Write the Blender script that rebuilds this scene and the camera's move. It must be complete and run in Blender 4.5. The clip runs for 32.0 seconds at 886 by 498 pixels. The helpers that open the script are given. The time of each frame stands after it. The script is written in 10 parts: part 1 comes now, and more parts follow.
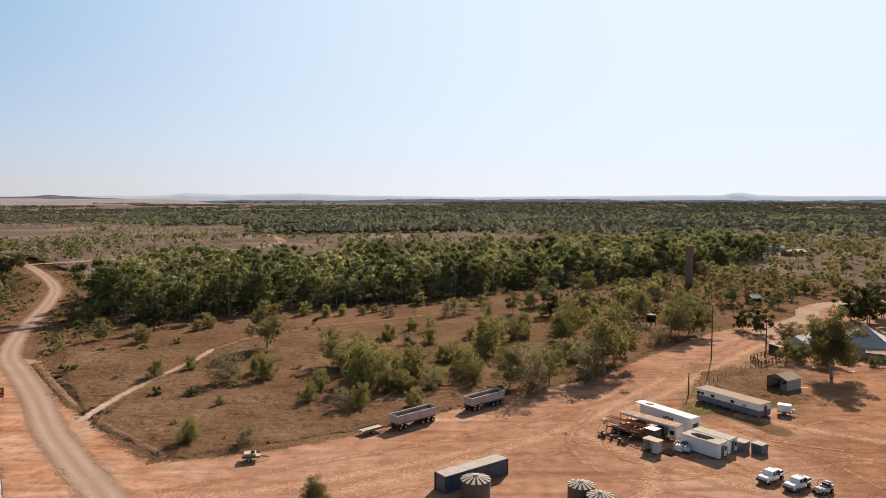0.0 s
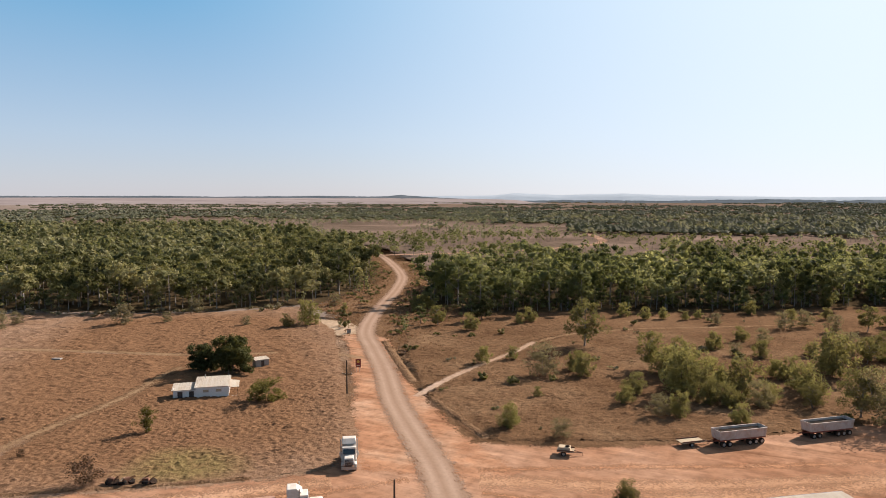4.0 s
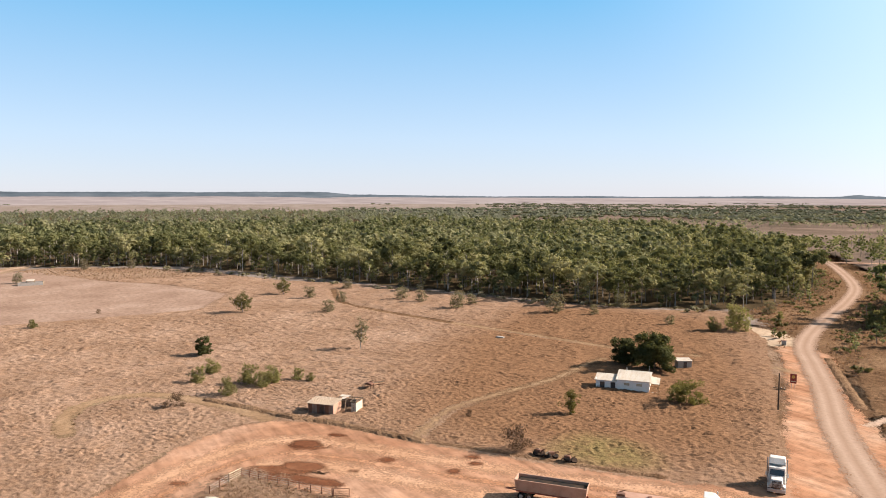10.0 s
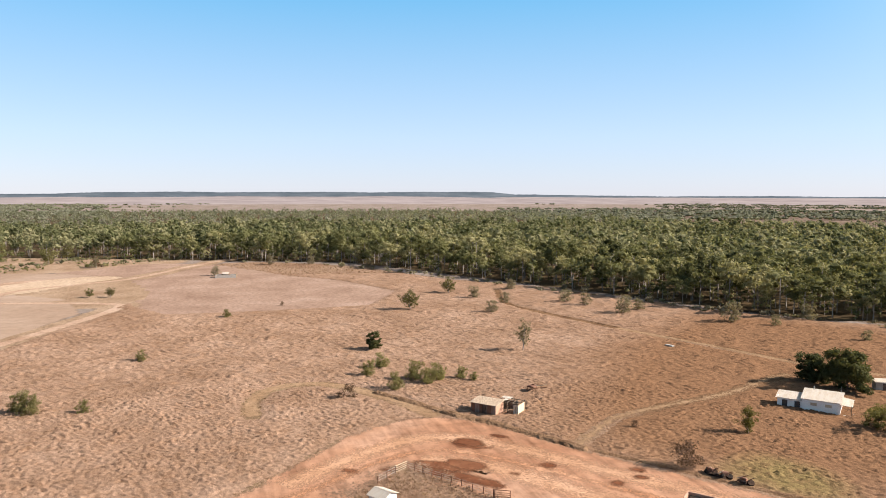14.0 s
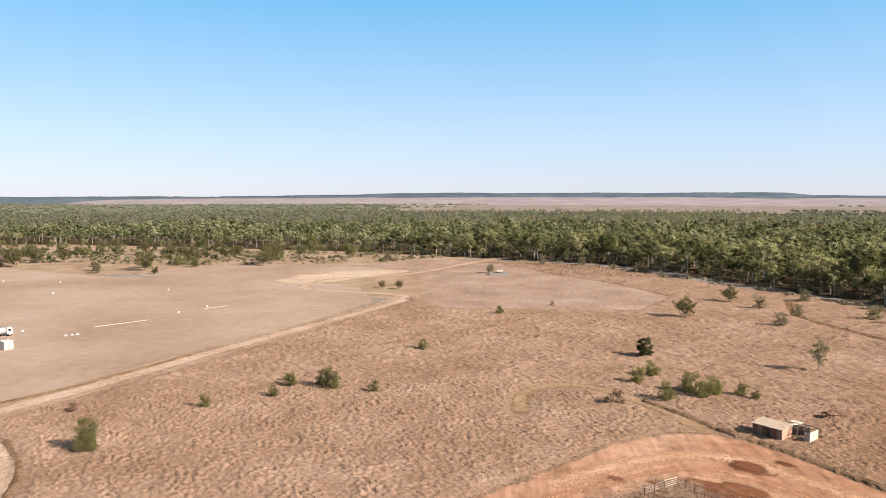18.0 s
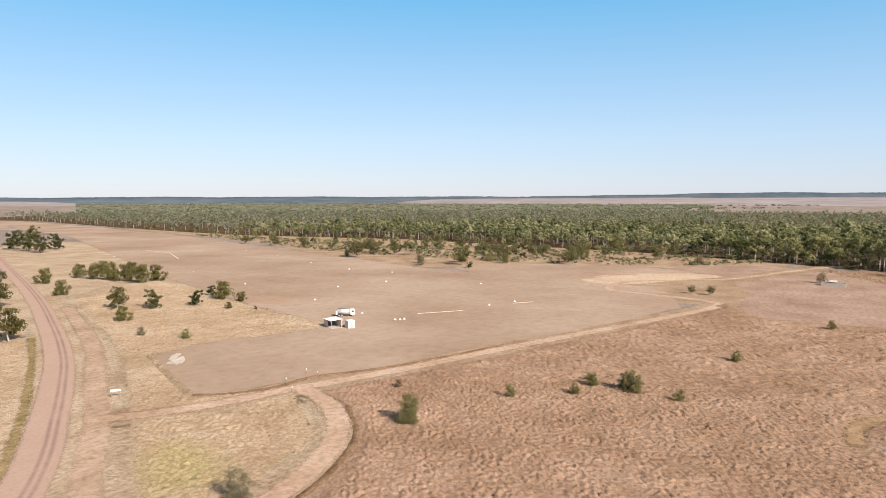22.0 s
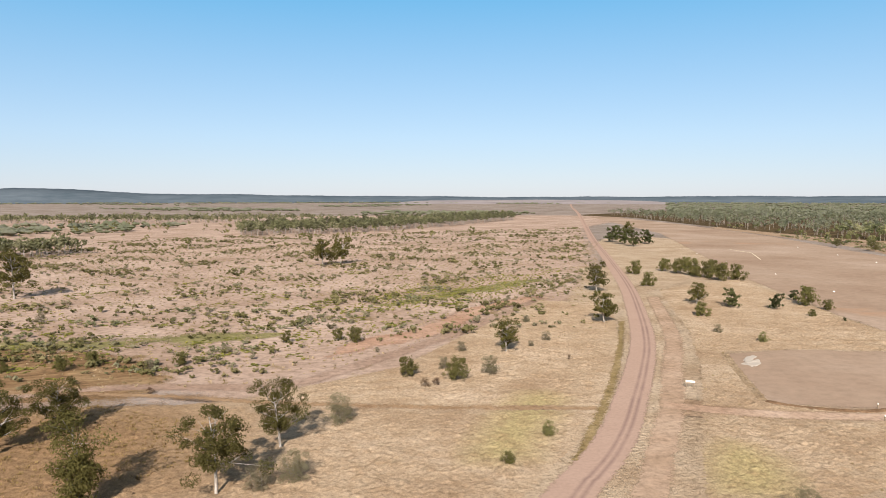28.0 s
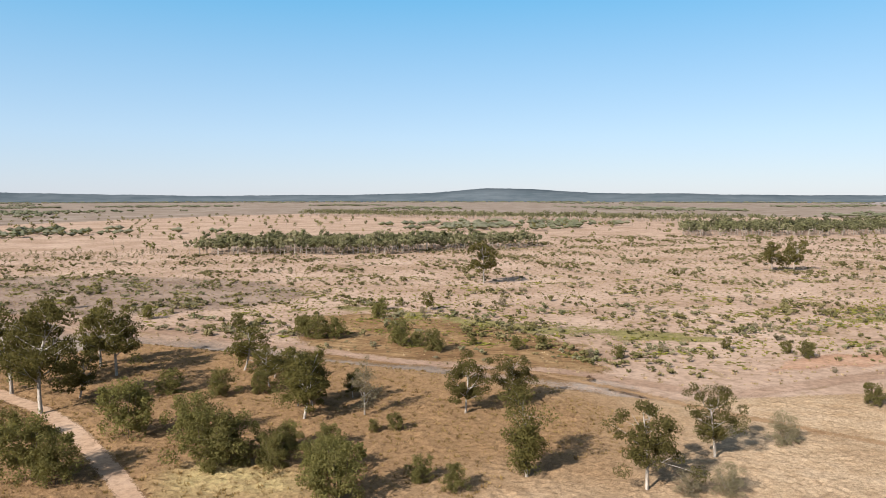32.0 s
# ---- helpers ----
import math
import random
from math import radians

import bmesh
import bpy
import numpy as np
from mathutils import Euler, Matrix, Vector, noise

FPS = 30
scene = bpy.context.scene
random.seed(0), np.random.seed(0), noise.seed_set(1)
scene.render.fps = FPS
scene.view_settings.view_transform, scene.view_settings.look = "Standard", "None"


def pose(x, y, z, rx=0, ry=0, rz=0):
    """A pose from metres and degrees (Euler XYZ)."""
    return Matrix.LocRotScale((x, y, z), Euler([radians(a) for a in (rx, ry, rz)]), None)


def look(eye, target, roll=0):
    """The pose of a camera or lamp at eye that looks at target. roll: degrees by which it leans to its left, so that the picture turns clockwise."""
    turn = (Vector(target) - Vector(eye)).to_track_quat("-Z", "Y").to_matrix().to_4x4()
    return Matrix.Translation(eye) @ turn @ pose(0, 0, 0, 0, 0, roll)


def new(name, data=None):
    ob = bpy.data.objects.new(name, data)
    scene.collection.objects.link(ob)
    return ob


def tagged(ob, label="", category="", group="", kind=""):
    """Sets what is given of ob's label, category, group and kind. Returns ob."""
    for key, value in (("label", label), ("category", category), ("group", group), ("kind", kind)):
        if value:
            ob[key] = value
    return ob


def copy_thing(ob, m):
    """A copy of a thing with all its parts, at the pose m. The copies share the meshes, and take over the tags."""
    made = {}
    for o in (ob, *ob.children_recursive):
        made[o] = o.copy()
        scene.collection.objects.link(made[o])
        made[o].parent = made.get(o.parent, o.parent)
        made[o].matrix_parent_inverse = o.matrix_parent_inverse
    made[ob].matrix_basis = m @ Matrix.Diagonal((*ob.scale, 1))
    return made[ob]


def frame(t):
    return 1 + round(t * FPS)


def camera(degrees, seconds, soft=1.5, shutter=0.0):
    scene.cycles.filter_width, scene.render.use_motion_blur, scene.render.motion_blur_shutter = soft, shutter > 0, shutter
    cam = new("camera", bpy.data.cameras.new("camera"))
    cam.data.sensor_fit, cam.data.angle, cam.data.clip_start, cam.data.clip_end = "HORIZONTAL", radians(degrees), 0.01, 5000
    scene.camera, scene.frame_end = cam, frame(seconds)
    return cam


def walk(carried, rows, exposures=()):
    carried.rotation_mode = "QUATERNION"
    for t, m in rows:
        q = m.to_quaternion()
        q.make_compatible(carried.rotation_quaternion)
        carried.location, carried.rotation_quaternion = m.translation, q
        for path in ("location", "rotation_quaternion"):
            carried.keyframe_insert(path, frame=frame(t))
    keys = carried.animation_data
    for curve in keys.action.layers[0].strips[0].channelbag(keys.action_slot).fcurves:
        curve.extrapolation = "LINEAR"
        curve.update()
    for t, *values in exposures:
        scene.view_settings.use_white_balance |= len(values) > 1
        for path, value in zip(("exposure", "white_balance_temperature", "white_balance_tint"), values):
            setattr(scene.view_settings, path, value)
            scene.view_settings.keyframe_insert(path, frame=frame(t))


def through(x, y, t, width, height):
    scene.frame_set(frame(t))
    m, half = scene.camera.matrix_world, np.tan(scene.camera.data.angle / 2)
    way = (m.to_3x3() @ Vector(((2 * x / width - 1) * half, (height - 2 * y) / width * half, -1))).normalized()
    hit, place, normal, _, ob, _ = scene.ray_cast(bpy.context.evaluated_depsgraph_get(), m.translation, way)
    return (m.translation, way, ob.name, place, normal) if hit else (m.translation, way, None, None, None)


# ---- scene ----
cam = camera(64.06, 32.0, soft=0.9)
PATH = [  # seconds; yaw, pitch, roll in degrees; place in metres
    (0, 0.05, -4.33, 0.09, 0.23, -0.19, 43.29),
    (0.5, 3.24, -4.36, 0.04, 0.09, -0.08, 43.33),
    (1, 6.42, -4.35, 0.02, 0.01, -0.01, 43.36),
    (1.5, 9.61, -4.36, -0.04, -0.03, 0.03, 43.35),
    (2, 12.81, -4.35, -0.05, -0.03, 0.04, 43.29),
    (2.5, 16.00, -4.32, -0.03, -0.01, 0.03, 43.20),
    (3, 19.19, -4.29, -0.00, 0.02, -0.02, 43.15),
    (3.5, 22.42, -4.31, -0.02, 0.07, -0.08, 43.14),
    (5.5, 35.90, -4.28, -0.01, 0.12, -0.14, 43.10),
    (6, 39.35, -4.25, -0.03, 0.15, -0.14, 43.00),
    (6.5, 42.66, -4.24, -0.07, 0.16, -0.10, 42.85),
    (7, 45.62, -4.23, -0.09, 0.13, -0.06, 42.70),
    (7.5, 48.58, -4.24, -0.10, 0.09, -0.01, 42.58),
    (8, 51.54, -4.25, -0.15, 0.07, 0.06, 42.47),
    (8.5, 54.30, -4.24, -0.18, 0.10, 0.12, 42.36),
    (9, 56.23, -4.25, -0.18, 0.13, 0.17, 42.30),
    (9.5, 57.86, -4.28, -0.16, 0.13, 0.20, 42.31),
    (10, 59.57, -4.29, -0.18, 0.12, 0.22, 42.35),
    (10.5, 61.22, -4.28, -0.19, 0.11, 0.22, 42.41),
    (11, 62.86, -4.29, -0.16, 0.10, 0.22, 42.47),
    (11.5, 64.53, -4.29, -0.18, 0.08, 0.22, 42.54),
    (12, 66.20, -4.28, -0.20, 0.03, 0.21, 42.59),
    (12.5, 67.81, -4.28, -0.19, -0.02, 0.15, 42.65),
    (13, 69.38, -4.28, -0.18, -0.04, 0.06, 42.72),
    (13.5, 70.92, -4.29, -0.16, -0.04, -0.00, 42.83),
    (15.5, 79.99, -4.30, -0.14, -0.03, -0.01, 42.94),
    (16, 82.86, -4.29, -0.15, -0.02, 0.01, 43.01),
    (16.5, 85.75, -4.27, -0.17, -0.01, 0.01, 43.02),
    (17, 88.64, -4.26, -0.17, -0.01, 0.01, 43.03),
    (17.5, 91.58, -4.24, -0.21, -0.02, 0.02, 43.03),
    (18, 94.59, -4.24, -0.23, -0.03, 0.04, 43.04),
    (18.5, 97.64, -4.21, -0.23, -0.03, 0.06, 43.04),
    (19, 100.67, -4.19, -0.22, -0.00, 0.05, 43.05),
    (19.5, 103.73, -4.18, -0.23, 0.04, 0.04, 43.06),
    (20, 106.81, -4.20, -0.18, 0.07, -0.01, 43.07),
    (20.5, 109.85, -4.23, -0.17, 0.04, -0.08, 43.09),
    (21, 112.91, -4.25, -0.20, -0.02, -0.14, 43.09),
    (21.5, 115.99, -4.25, -0.27, -0.07, -0.17, 43.07),
    (22, 119.05, -4.24, -0.31, -0.07, -0.14, 43.03),
    (22.5, 122.18, -4.23, -0.32, -0.02, -0.08, 42.99),
    (23, 125.28, -4.21, -0.29, 0.03, -0.02, 42.96),
    (23.5, 128.38, -4.22, -0.32, 0.04, -0.01, 42.95),
    (24, 131.75, -4.24, -0.31, 0.02, -0.05, 42.97),
    (24.5, 135.65, -4.25, -0.32, -0.01, -0.09, 42.96),
    (25, 139.68, -4.25, -0.33, -0.01, -0.10, 42.95),
    (25.5, 143.74, -4.28, -0.38, 0.01, -0.05, 42.94),
    (27.5, 159.89, -4.30, -0.39, 0.05, 0.04, 42.96),
    (28, 163.90, -4.31, -0.38, 0.09, 0.11, 42.99),
    (28.5, 167.95, -4.32, -0.42, 0.11, 0.13, 43.02),
    (29, 171.97, -4.34, -0.40, 0.14, 0.11, 43.04),
    (29.5, 176.01, -4.38, -0.38, 0.18, 0.05, 43.03),
    (30, 180.04, -4.33, -0.32, 0.21, -0.03, 42.98),
    (30.5, 184.08, -4.33, -0.29, 0.24, -0.08, 42.93),
    (31, 188.22, -4.35, -0.29, 0.25, -0.06, 42.91),
    (31.5, 193.09, -4.37, -0.30, 0.22, 0.01, 42.91),
    (32, 198.52, -4.37, -0.29, 0.15, 0.10, 42.91),
]
EXPOSURES = [(0, 0.77, 6900, 19), (1, 0.87, 7020, 25), (2, 0.86, 6950, 21), (3.5, 0.86, 6900, 18.3), (7, 1.11, 6850, 16.7), (13, 1.28, 6700, 16), (19, 1.22, 6600, 14.8), (24, 1.08, 6600, 13), (28, 1.03, 6500, 11.8), (32, 1.1, 6500, 10.8)]
walk(cam, [(t, pose(ex, ey, ez, 0, 0, y) @ pose(0, 0, 0, 90 + p, 0, r)) for t, y, p, r, ex, ey, ez in PATH], EXPOSURES)

# ---- world, sun ----
SUN_AZ, SUN_EL = -23.0, 31.0          # degrees: azimuth counter-clockwise from +y, height
world = bpy.data.worlds.new("world")
scene.world = world
world.use_nodes = True
wn = world.node_tree
sky = wn.nodes.new("ShaderNodeTexSky")
sky.sky_type, sky.sun_disc = "NISHITA", False
sky.sun_elevation, sky.sun_rotation = radians(SUN_EL), radians(-SUN_AZ)
sky.altitude, sky.air_density, sky.dust_density, sky.ozone_density = 300, 1.0, 0.25, 2.5
# hazy daylight: the sky's own colours softened towards an even pale blue that fades to white at the horizon
tc = wn.nodes.new("ShaderNodeTexCoord")
sep = wn.nodes.new("ShaderNodeSeparateXYZ")
wn.links.new(tc.outputs["Generated"], sep.inputs[0])
haze = wn.nodes.new("ShaderNodeValToRGB")
for k, (pos, col) in zip([haze.color_ramp.elements[0], haze.color_ramp.elements[1], haze.color_ramp.elements.new(0.1), haze.color_ramp.elements.new(0.3), haze.color_ramp.elements.new(0.5)],
                         ((0.0, (4.3, 4.9, 5.95)), (1.0, (0.1, 0.25, 0.6)), (0.08, (3.55, 5.0, 6.6)), (0.27, (0.95, 3.75, 6.3)), (0.46, (0.3, 1.0, 1.9)))):
    k.position, k.color = pos, (*col, 1)
wn.links.new(sep.outputs["Z"], haze.inputs[0])
blend = wn.nodes.new("ShaderNodeMix")
blend.data_type = "RGBA"
blend.inputs[0].default_value = 0.75
wn.links.new(sky.outputs[0], blend.inputs[6])
wn.links.new(haze.outputs[0], blend.inputs[7])
# the pale glow of the haze round the sun's side
dot = wn.nodes.new("ShaderNodeVectorMath")
dot.operation = "DOT_PRODUCT"
wn.links.new(tc.outputs["Generated"], dot.inputs[0])
dot.inputs[1].default_value = (-math.sin(radians(SUN_AZ)) * math.cos(radians(SUN_EL)), math.cos(radians(SUN_AZ)) * math.cos(radians(SUN_EL)), math.sin(radians(SUN_EL)))
near = wn.nodes.new("ShaderNodeMapRange")
near.interpolation_type = "SMOOTHSTEP"
near.inputs["From Min"].default_value, near.inputs["From Max"].default_value, near.inputs["To Max"].default_value = 0.36, 1.13, 1.0
wn.links.new(dot.outputs["Value"], near.inputs["Value"])
glow = wn.nodes.new("ShaderNodeMix")
glow.data_type = "RGBA"
glow.inputs[7].default_value = (7.3, 8.8, 9.9, 1)
wn.links.new(near.outputs[0], glow.inputs[0])
wn.links.new(blend.outputs[2], glow.inputs[6])
wn.links.new(glow.outputs[2], wn.nodes["Background"].inputs[0])
wn.nodes["Background"].inputs[1].default_value = 0.0664
sun_data = bpy.data.lights.new("sun", "SUN")
sun_data.energy, sun_data.angle, sun_data.color = 5.0, radians(0.55), (1.0, 0.93, 0.83)
sun = new("sun", sun_data)
sd = Vector((-math.sin(radians(SUN_AZ)) * math.cos(radians(SUN_EL)), math.cos(radians(SUN_AZ)) * math.cos(radians(SUN_EL)), math.sin(radians(SUN_EL))))
sun.matrix_world = look(sd * 200, (0, 0, 0))


# ---- materials ----
class Nodes:
    """Short hand for a node tree."""

    def __init__(self, name):
        self.mat = bpy.data.materials.new(name)
        self.mat.use_nodes = True
        self.t = self.mat.node_tree
        self.p = self.t.nodes["Principled BSDF"]
        self.out = self.t.nodes["Material Output"]

    def put(self, kind, **values):
        n = self.t.nodes.new(kind)
        for k, v in values.items():
            if k in n.inputs:
                n.inputs[k].default_value = v
        return n

    def link(self, a, b):
        self.t.links.new(a, b)

    def where(self):
        return self.t.nodes.new("ShaderNodeNewGeometry").outputs["Position"]

    def noise(self, vec, scale, detail=5.0, rough=0.6, distort=0.0):
        n = self.put("ShaderNodeTexNoise", Scale=scale, Detail=detail, Roughness=rough, Distortion=distort)
        self.link(vec, n.inputs["Vector"])
        return n.outputs["Fac"]

    def ramp(self, fac, *stops):
        n = self.t.nodes.new("ShaderNodeValToRGB")
        e = n.color_ramp.elements
        while len(e) < len(stops):
            e.new(0.5)
        for k, (pos, col) in zip(e, stops):
            k.position = pos
            k.color = (*col, 1) if not isinstance(col, (int, float)) else (col, col, col, 1)
        self.link(fac, n.inputs[0])
        return n.outputs[0]

    def mix(self, fac, a, b, how="MIX"):
        n = self.t.nodes.new("ShaderNodeMix")
        n.data_type, n.blend_type = "RGBA", how
        for sock, v in ((n.inputs[0], fac), (n.inputs[6], a), (n.inputs[7], b)):
            if isinstance(v, (int, float)):
                sock.default_value = v
            elif isinstance(v, tuple):
                sock.default_value = (*v, 1)
            else:
                self.link(v, sock)
        return n.outputs[2]

    def math(self, op, a, b=0.0, c=0.0):
        n = self.t.nodes.new("ShaderNodeMath")
        n.operation = op
        for sock, v in zip(n.inputs, (a, b, c)):
            if isinstance(v, (int, float)):
                sock.default_value = v
            else:
                self.link(v, sock)
        return n.outputs[0]

    def stretch(self, vec, turn, size):
        n = self.t.nodes.new("ShaderNodeMapping")
        n.inputs["Rotation"].default_value = (0, 0, radians(turn))
        n.inputs["Scale"].default_value = size
        self.link(vec, n.inputs["Vector"])
        return n.outputs[0]

    def attr(self, name):
        n = self.t.nodes.new("ShaderNodeAttribute")
        n.attribute_name = name
        return n.outputs["Fac"]

    def bump(self, height, strength=0.5, dist=0.1):
        n = self.put("ShaderNodeBump", Strength=strength, Distance=dist)
        self.link(height, n.inputs["Height"])
        self.link(n.outputs[0], self.p.inputs["Normal"])

    def done(self, colour, rough=0.9, metal=0.0):
        if isinstance(colour, tuple):
            self.p.inputs["Base Color"].default_value = (*colour, 1)
        else:
            self.link(colour, self.p.inputs["Base Color"])
        self.p.inputs["Roughness"].default_value = rough
        self.p.inputs["Metallic"].default_value = metal
        if rough > 0.85:
            self.p.inputs["Specular IOR Level"].default_value = 0.0
        return self.mat


def earth(name, dark, mid, light, edge=0.0, broad=0.03, fine=0.9, bump=0.5, fade=1.2, grain=None, spots=None, ragged=0.35, speck=0.75, hard=8.0):
    """Bare or grassed ground: colour at a broad and a fine scale. edge > 0: the border breaks up over that many metres; hard: how sharply."""
    n = Nodes(name)
    w = n.where()
    a = n.noise(w, broad, 6, 0.62)
    b = n.noise(w, fine, 6, 0.7)
    col = n.ramp(a, (0.3, dark), (0.5, mid), (0.7, light))
    col = n.mix(speck, col, n.ramp(b, (0.28, (0.5, 0.48, 0.46)), (0.5, (1, 1, 1)), (0.74, (1.4, 1.38, 1.34))), "MULTIPLY")
    if grain:
        g = n.noise(n.stretch(w, grain[0], (grain[1], grain[2], 1)), 1.0, 5, 0.65)
        col = n.mix(grain[3], col, n.ramp(g, (0.3, (0.6, 0.56, 0.53)), (0.5, (1, 1, 1)), (0.7, (1.35, 1.33, 1.3))), "MULTIPLY")
    if spots:
        s = n.noise(w, spots[0], 5, 0.65)
        col = n.mix(n.ramp(s, (spots[1], 0.0), (spots[1] + (spots[3] if len(spots) > 3 else 0.07), 1.0)), col, spots[2])
    if edge > 0:
        e = n.math("ADD", n.attr("edge"), n.math("MULTIPLY", n.math("SUBTRACT", n.noise(w, ragged, 6, 0.7), 0.5), edge * 4))
        e = n.math("ADD", e, n.math("MULTIPLY", n.math("SUBTRACT", n.noise(w, 2.4, 4, 0.8), 0.5), fade * 5))
        n.link(n.ramp(n.math("ADD", n.math("MULTIPLY", e, hard), 0.5), (0.0, 0.0), (1.0, 1.0)), n.p.inputs["Alpha"])
    if bump:
        n.bump(b, bump, 0.7 if bump > 0.6 else 0.25)
    return n.done(col, 0.95)


M_PLAIN = earth("dry_plain", (0.135, 0.102, 0.083), (0.2, 0.16, 0.134), (0.265, 0.222, 0.192), broad=0.012, fine=0.5)
M_GRASSED = earth("brown_grass_soil", (0.172, 0.0999, 0.0625), (0.23, 0.148, 0.0972), (0.283, 0.194, 0.136), edge=6, broad=0.03, fine=0.9, fade=5, bump=0.8, ragged=0.06, spots=(0.045, 0.62, (0.167, 0.095, 0.0532)))
M_GUMGRASS = earth("golden_brown_grass_soil", (0.129, 0.0753, 0.0402), (0.189, 0.117, 0.0626), (0.265, 0.18, 0.1), edge=6, broad=0.07, fine=0.5, fade=5, bump=0.9, ragged=0.06, grain=(20, 0.10, 0.5, 0.8), spots=(0.11, 0.6, (0.251, 0.171, 0.0798), 0.15))
# brown soil greyed, with the northern haze put into its colour
M_NORTH = earth("northern_plain_soil", (0.085, 0.064, 0.047), (0.14, 0.102, 0.078), (0.225, 0.162, 0.13), edge=20, broad=0.009, fine=0.2, fade=25, ragged=0.02)
M_SCRUB = earth("scrub_floor", (0.105, 0.061, 0.034), (0.15, 0.087, 0.049), (0.195, 0.12, 0.07), edge=5, broad=0.04, fine=0.8, fade=4, bump=0.8, ragged=0.08)
# dark litter colour; shade under the trees is put into it
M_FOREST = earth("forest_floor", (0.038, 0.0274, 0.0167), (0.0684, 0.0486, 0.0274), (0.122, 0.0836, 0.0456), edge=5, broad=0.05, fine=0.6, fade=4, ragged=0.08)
M_YARD = earth("red_yard_soil", (0.221, 0.106, 0.0595), (0.308, 0.17, 0.105), (0.369, 0.23, 0.157), edge=1.0, broad=0.035, fine=0.35, fade=0.8, bump=0.25,
               grain=(-40, 0.05, 0.55, 0.75), spots=(0.055, 0.70, (0.29, 0.14, 0.076)), ragged=0.3)
M_YARD_DARK = earth("trampled_yard_soil", (0.198, 0.095, 0.0494), (0.274, 0.141, 0.0798), (0.35, 0.198, 0.122), edge=7, broad=0.06, fine=0.5, fade=6, bump=0.4, ragged=0.08, grain=(-50, 0.07, 0.5, 0.7), hard=0.12)
M_RUT = earth("wheel_rut_soil", (0.289, 0.144, 0.0798), (0.342, 0.179, 0.103), (0.395, 0.228, 0.141), edge=0.9, broad=0.09, fine=0.8, fade=0.9, bump=0.4, ragged=0.2, hard=0.8)
M_RUT_PALE = earth("pale_wheel_soil", (0.33, 0.185, 0.108), (0.385, 0.222, 0.134), (0.43, 0.262, 0.167), edge=1.4, broad=0.09, fine=0.8, fade=2.2, bump=0.3, ragged=0.15, hard=0.4)
M_TYRE = earth("fresh_tyre_soil", (0.27, 0.128, 0.0675), (0.351, 0.176, 0.0972), (0.446, 0.243, 0.142), edge=0.25, broad=0.2, fine=1.2, fade=0.3, bump=0.4, ragged=0.4, hard=1.6)
M_FIELD_NEAR = earth("reddish_field_soil", (0.141, 0.0918, 0.0543), (0.204, 0.137, 0.0814), (0.264, 0.194, 0.118), edge=6, broad=0.04, fine=0.9, fade=6, bump=0.8, ragged=0.07)
M_MUD = earth("dark_red_mud", (0.0935, 0.0343, 0.0175), (0.131, 0.053, 0.028), (0.18, 0.081, 0.0436), edge=0.7, broad=0.12, fine=0.8, fade=0.35, bump=0.4, ragged=0.22, hard=0.9)
M_VERGE = earth("orange_verge_soil", (0.267, 0.126, 0.0699), (0.338, 0.182, 0.109), (0.394, 0.252, 0.17), edge=1.6, broad=0.08, fine=0.5, fade=1.0, bump=0.3,
                grain=(55, 0.06, 0.5, 0.7), ragged=0.3)
M_TRACK = earth("pale_dirt_track", (0.27, 0.172, 0.116), (0.335, 0.23, 0.162), (0.39, 0.283, 0.212), edge=0.6, broad=0.06, fine=0.7, fade=0.6, bump=0.3, ragged=0.5)
M_TRACK_DARK = earth("dark_wheel_track", (0.0988, 0.0532, 0.0304), (0.144, 0.0836, 0.0456), (0.213, 0.129, 0.076), edge=0.6, broad=0.09, fine=0.8, fade=0.8, bump=0.5, ragged=0.4)
M_FAINT = earth("faint_worn_grass", (0.202, 0.123, 0.0705), (0.246, 0.157, 0.092), (0.282, 0.187, 0.115), edge=1.2, broad=0.09, fine=0.8, fade=1.6, bump=0.4, ragged=0.3)
M_STRIP = earth("airstrip_soil", (0.22, 0.147, 0.103), (0.27, 0.192, 0.139), (0.323, 0.241, 0.184), edge=1.5, broad=0.014, fine=0.3, fade=1.5, bump=0.2,
                grain=(-55, 0.10, 0.012, 0.1), speck=0.3, spots=(0.012, 0.62, (0.335, 0.182, 0.103), 0.2), ragged=0.12)
M_RED = earth("red_bare_earth", (0.253, 0.144, 0.095), (0.311, 0.192, 0.133), (0.361, 0.246, 0.18), edge=2.5, broad=0.06, fine=0.6, fade=2.5, bump=0.3, ragged=0.14)
M_GREY = earth("grey_bare_earth", (0.2, 0.13, 0.094), (0.25, 0.168, 0.124), (0.3, 0.212, 0.162), edge=1.5, broad=0.05, fine=0.6, fade=1.8, bump=0.3, ragged=0.2)
M_GREY_SOFT = earth("mauve_grey_soil", (0.150, 0.105, 0.082), (0.205, 0.15, 0.12), (0.26, 0.198, 0.162), edge=9, broad=0.05, fine=0.6, fade=8, bump=0.5, ragged=0.05)
M_STRAW = earth("straw_grass_soil", (0.251, 0.171, 0.109), (0.318, 0.235, 0.159), (0.379, 0.291, 0.209), edge=4, broad=0.05, fine=0.8, fade=4, bump=0.7, ragged=0.09)
M_STRAW_CORE = earth("straw_brown_track_soil", (0.205, 0.132, 0.083), (0.265, 0.182, 0.12), (0.325, 0.236, 0.165), broad=0.06, fine=0.8, bump=0.7)
M_STRAW_BROWN = earth("straw_brown_grass_soil", (0.205, 0.132, 0.083), (0.265, 0.182, 0.12), (0.325, 0.236, 0.165), edge=3, broad=0.06, fine=0.8, fade=3, bump=0.7, ragged=0.1)
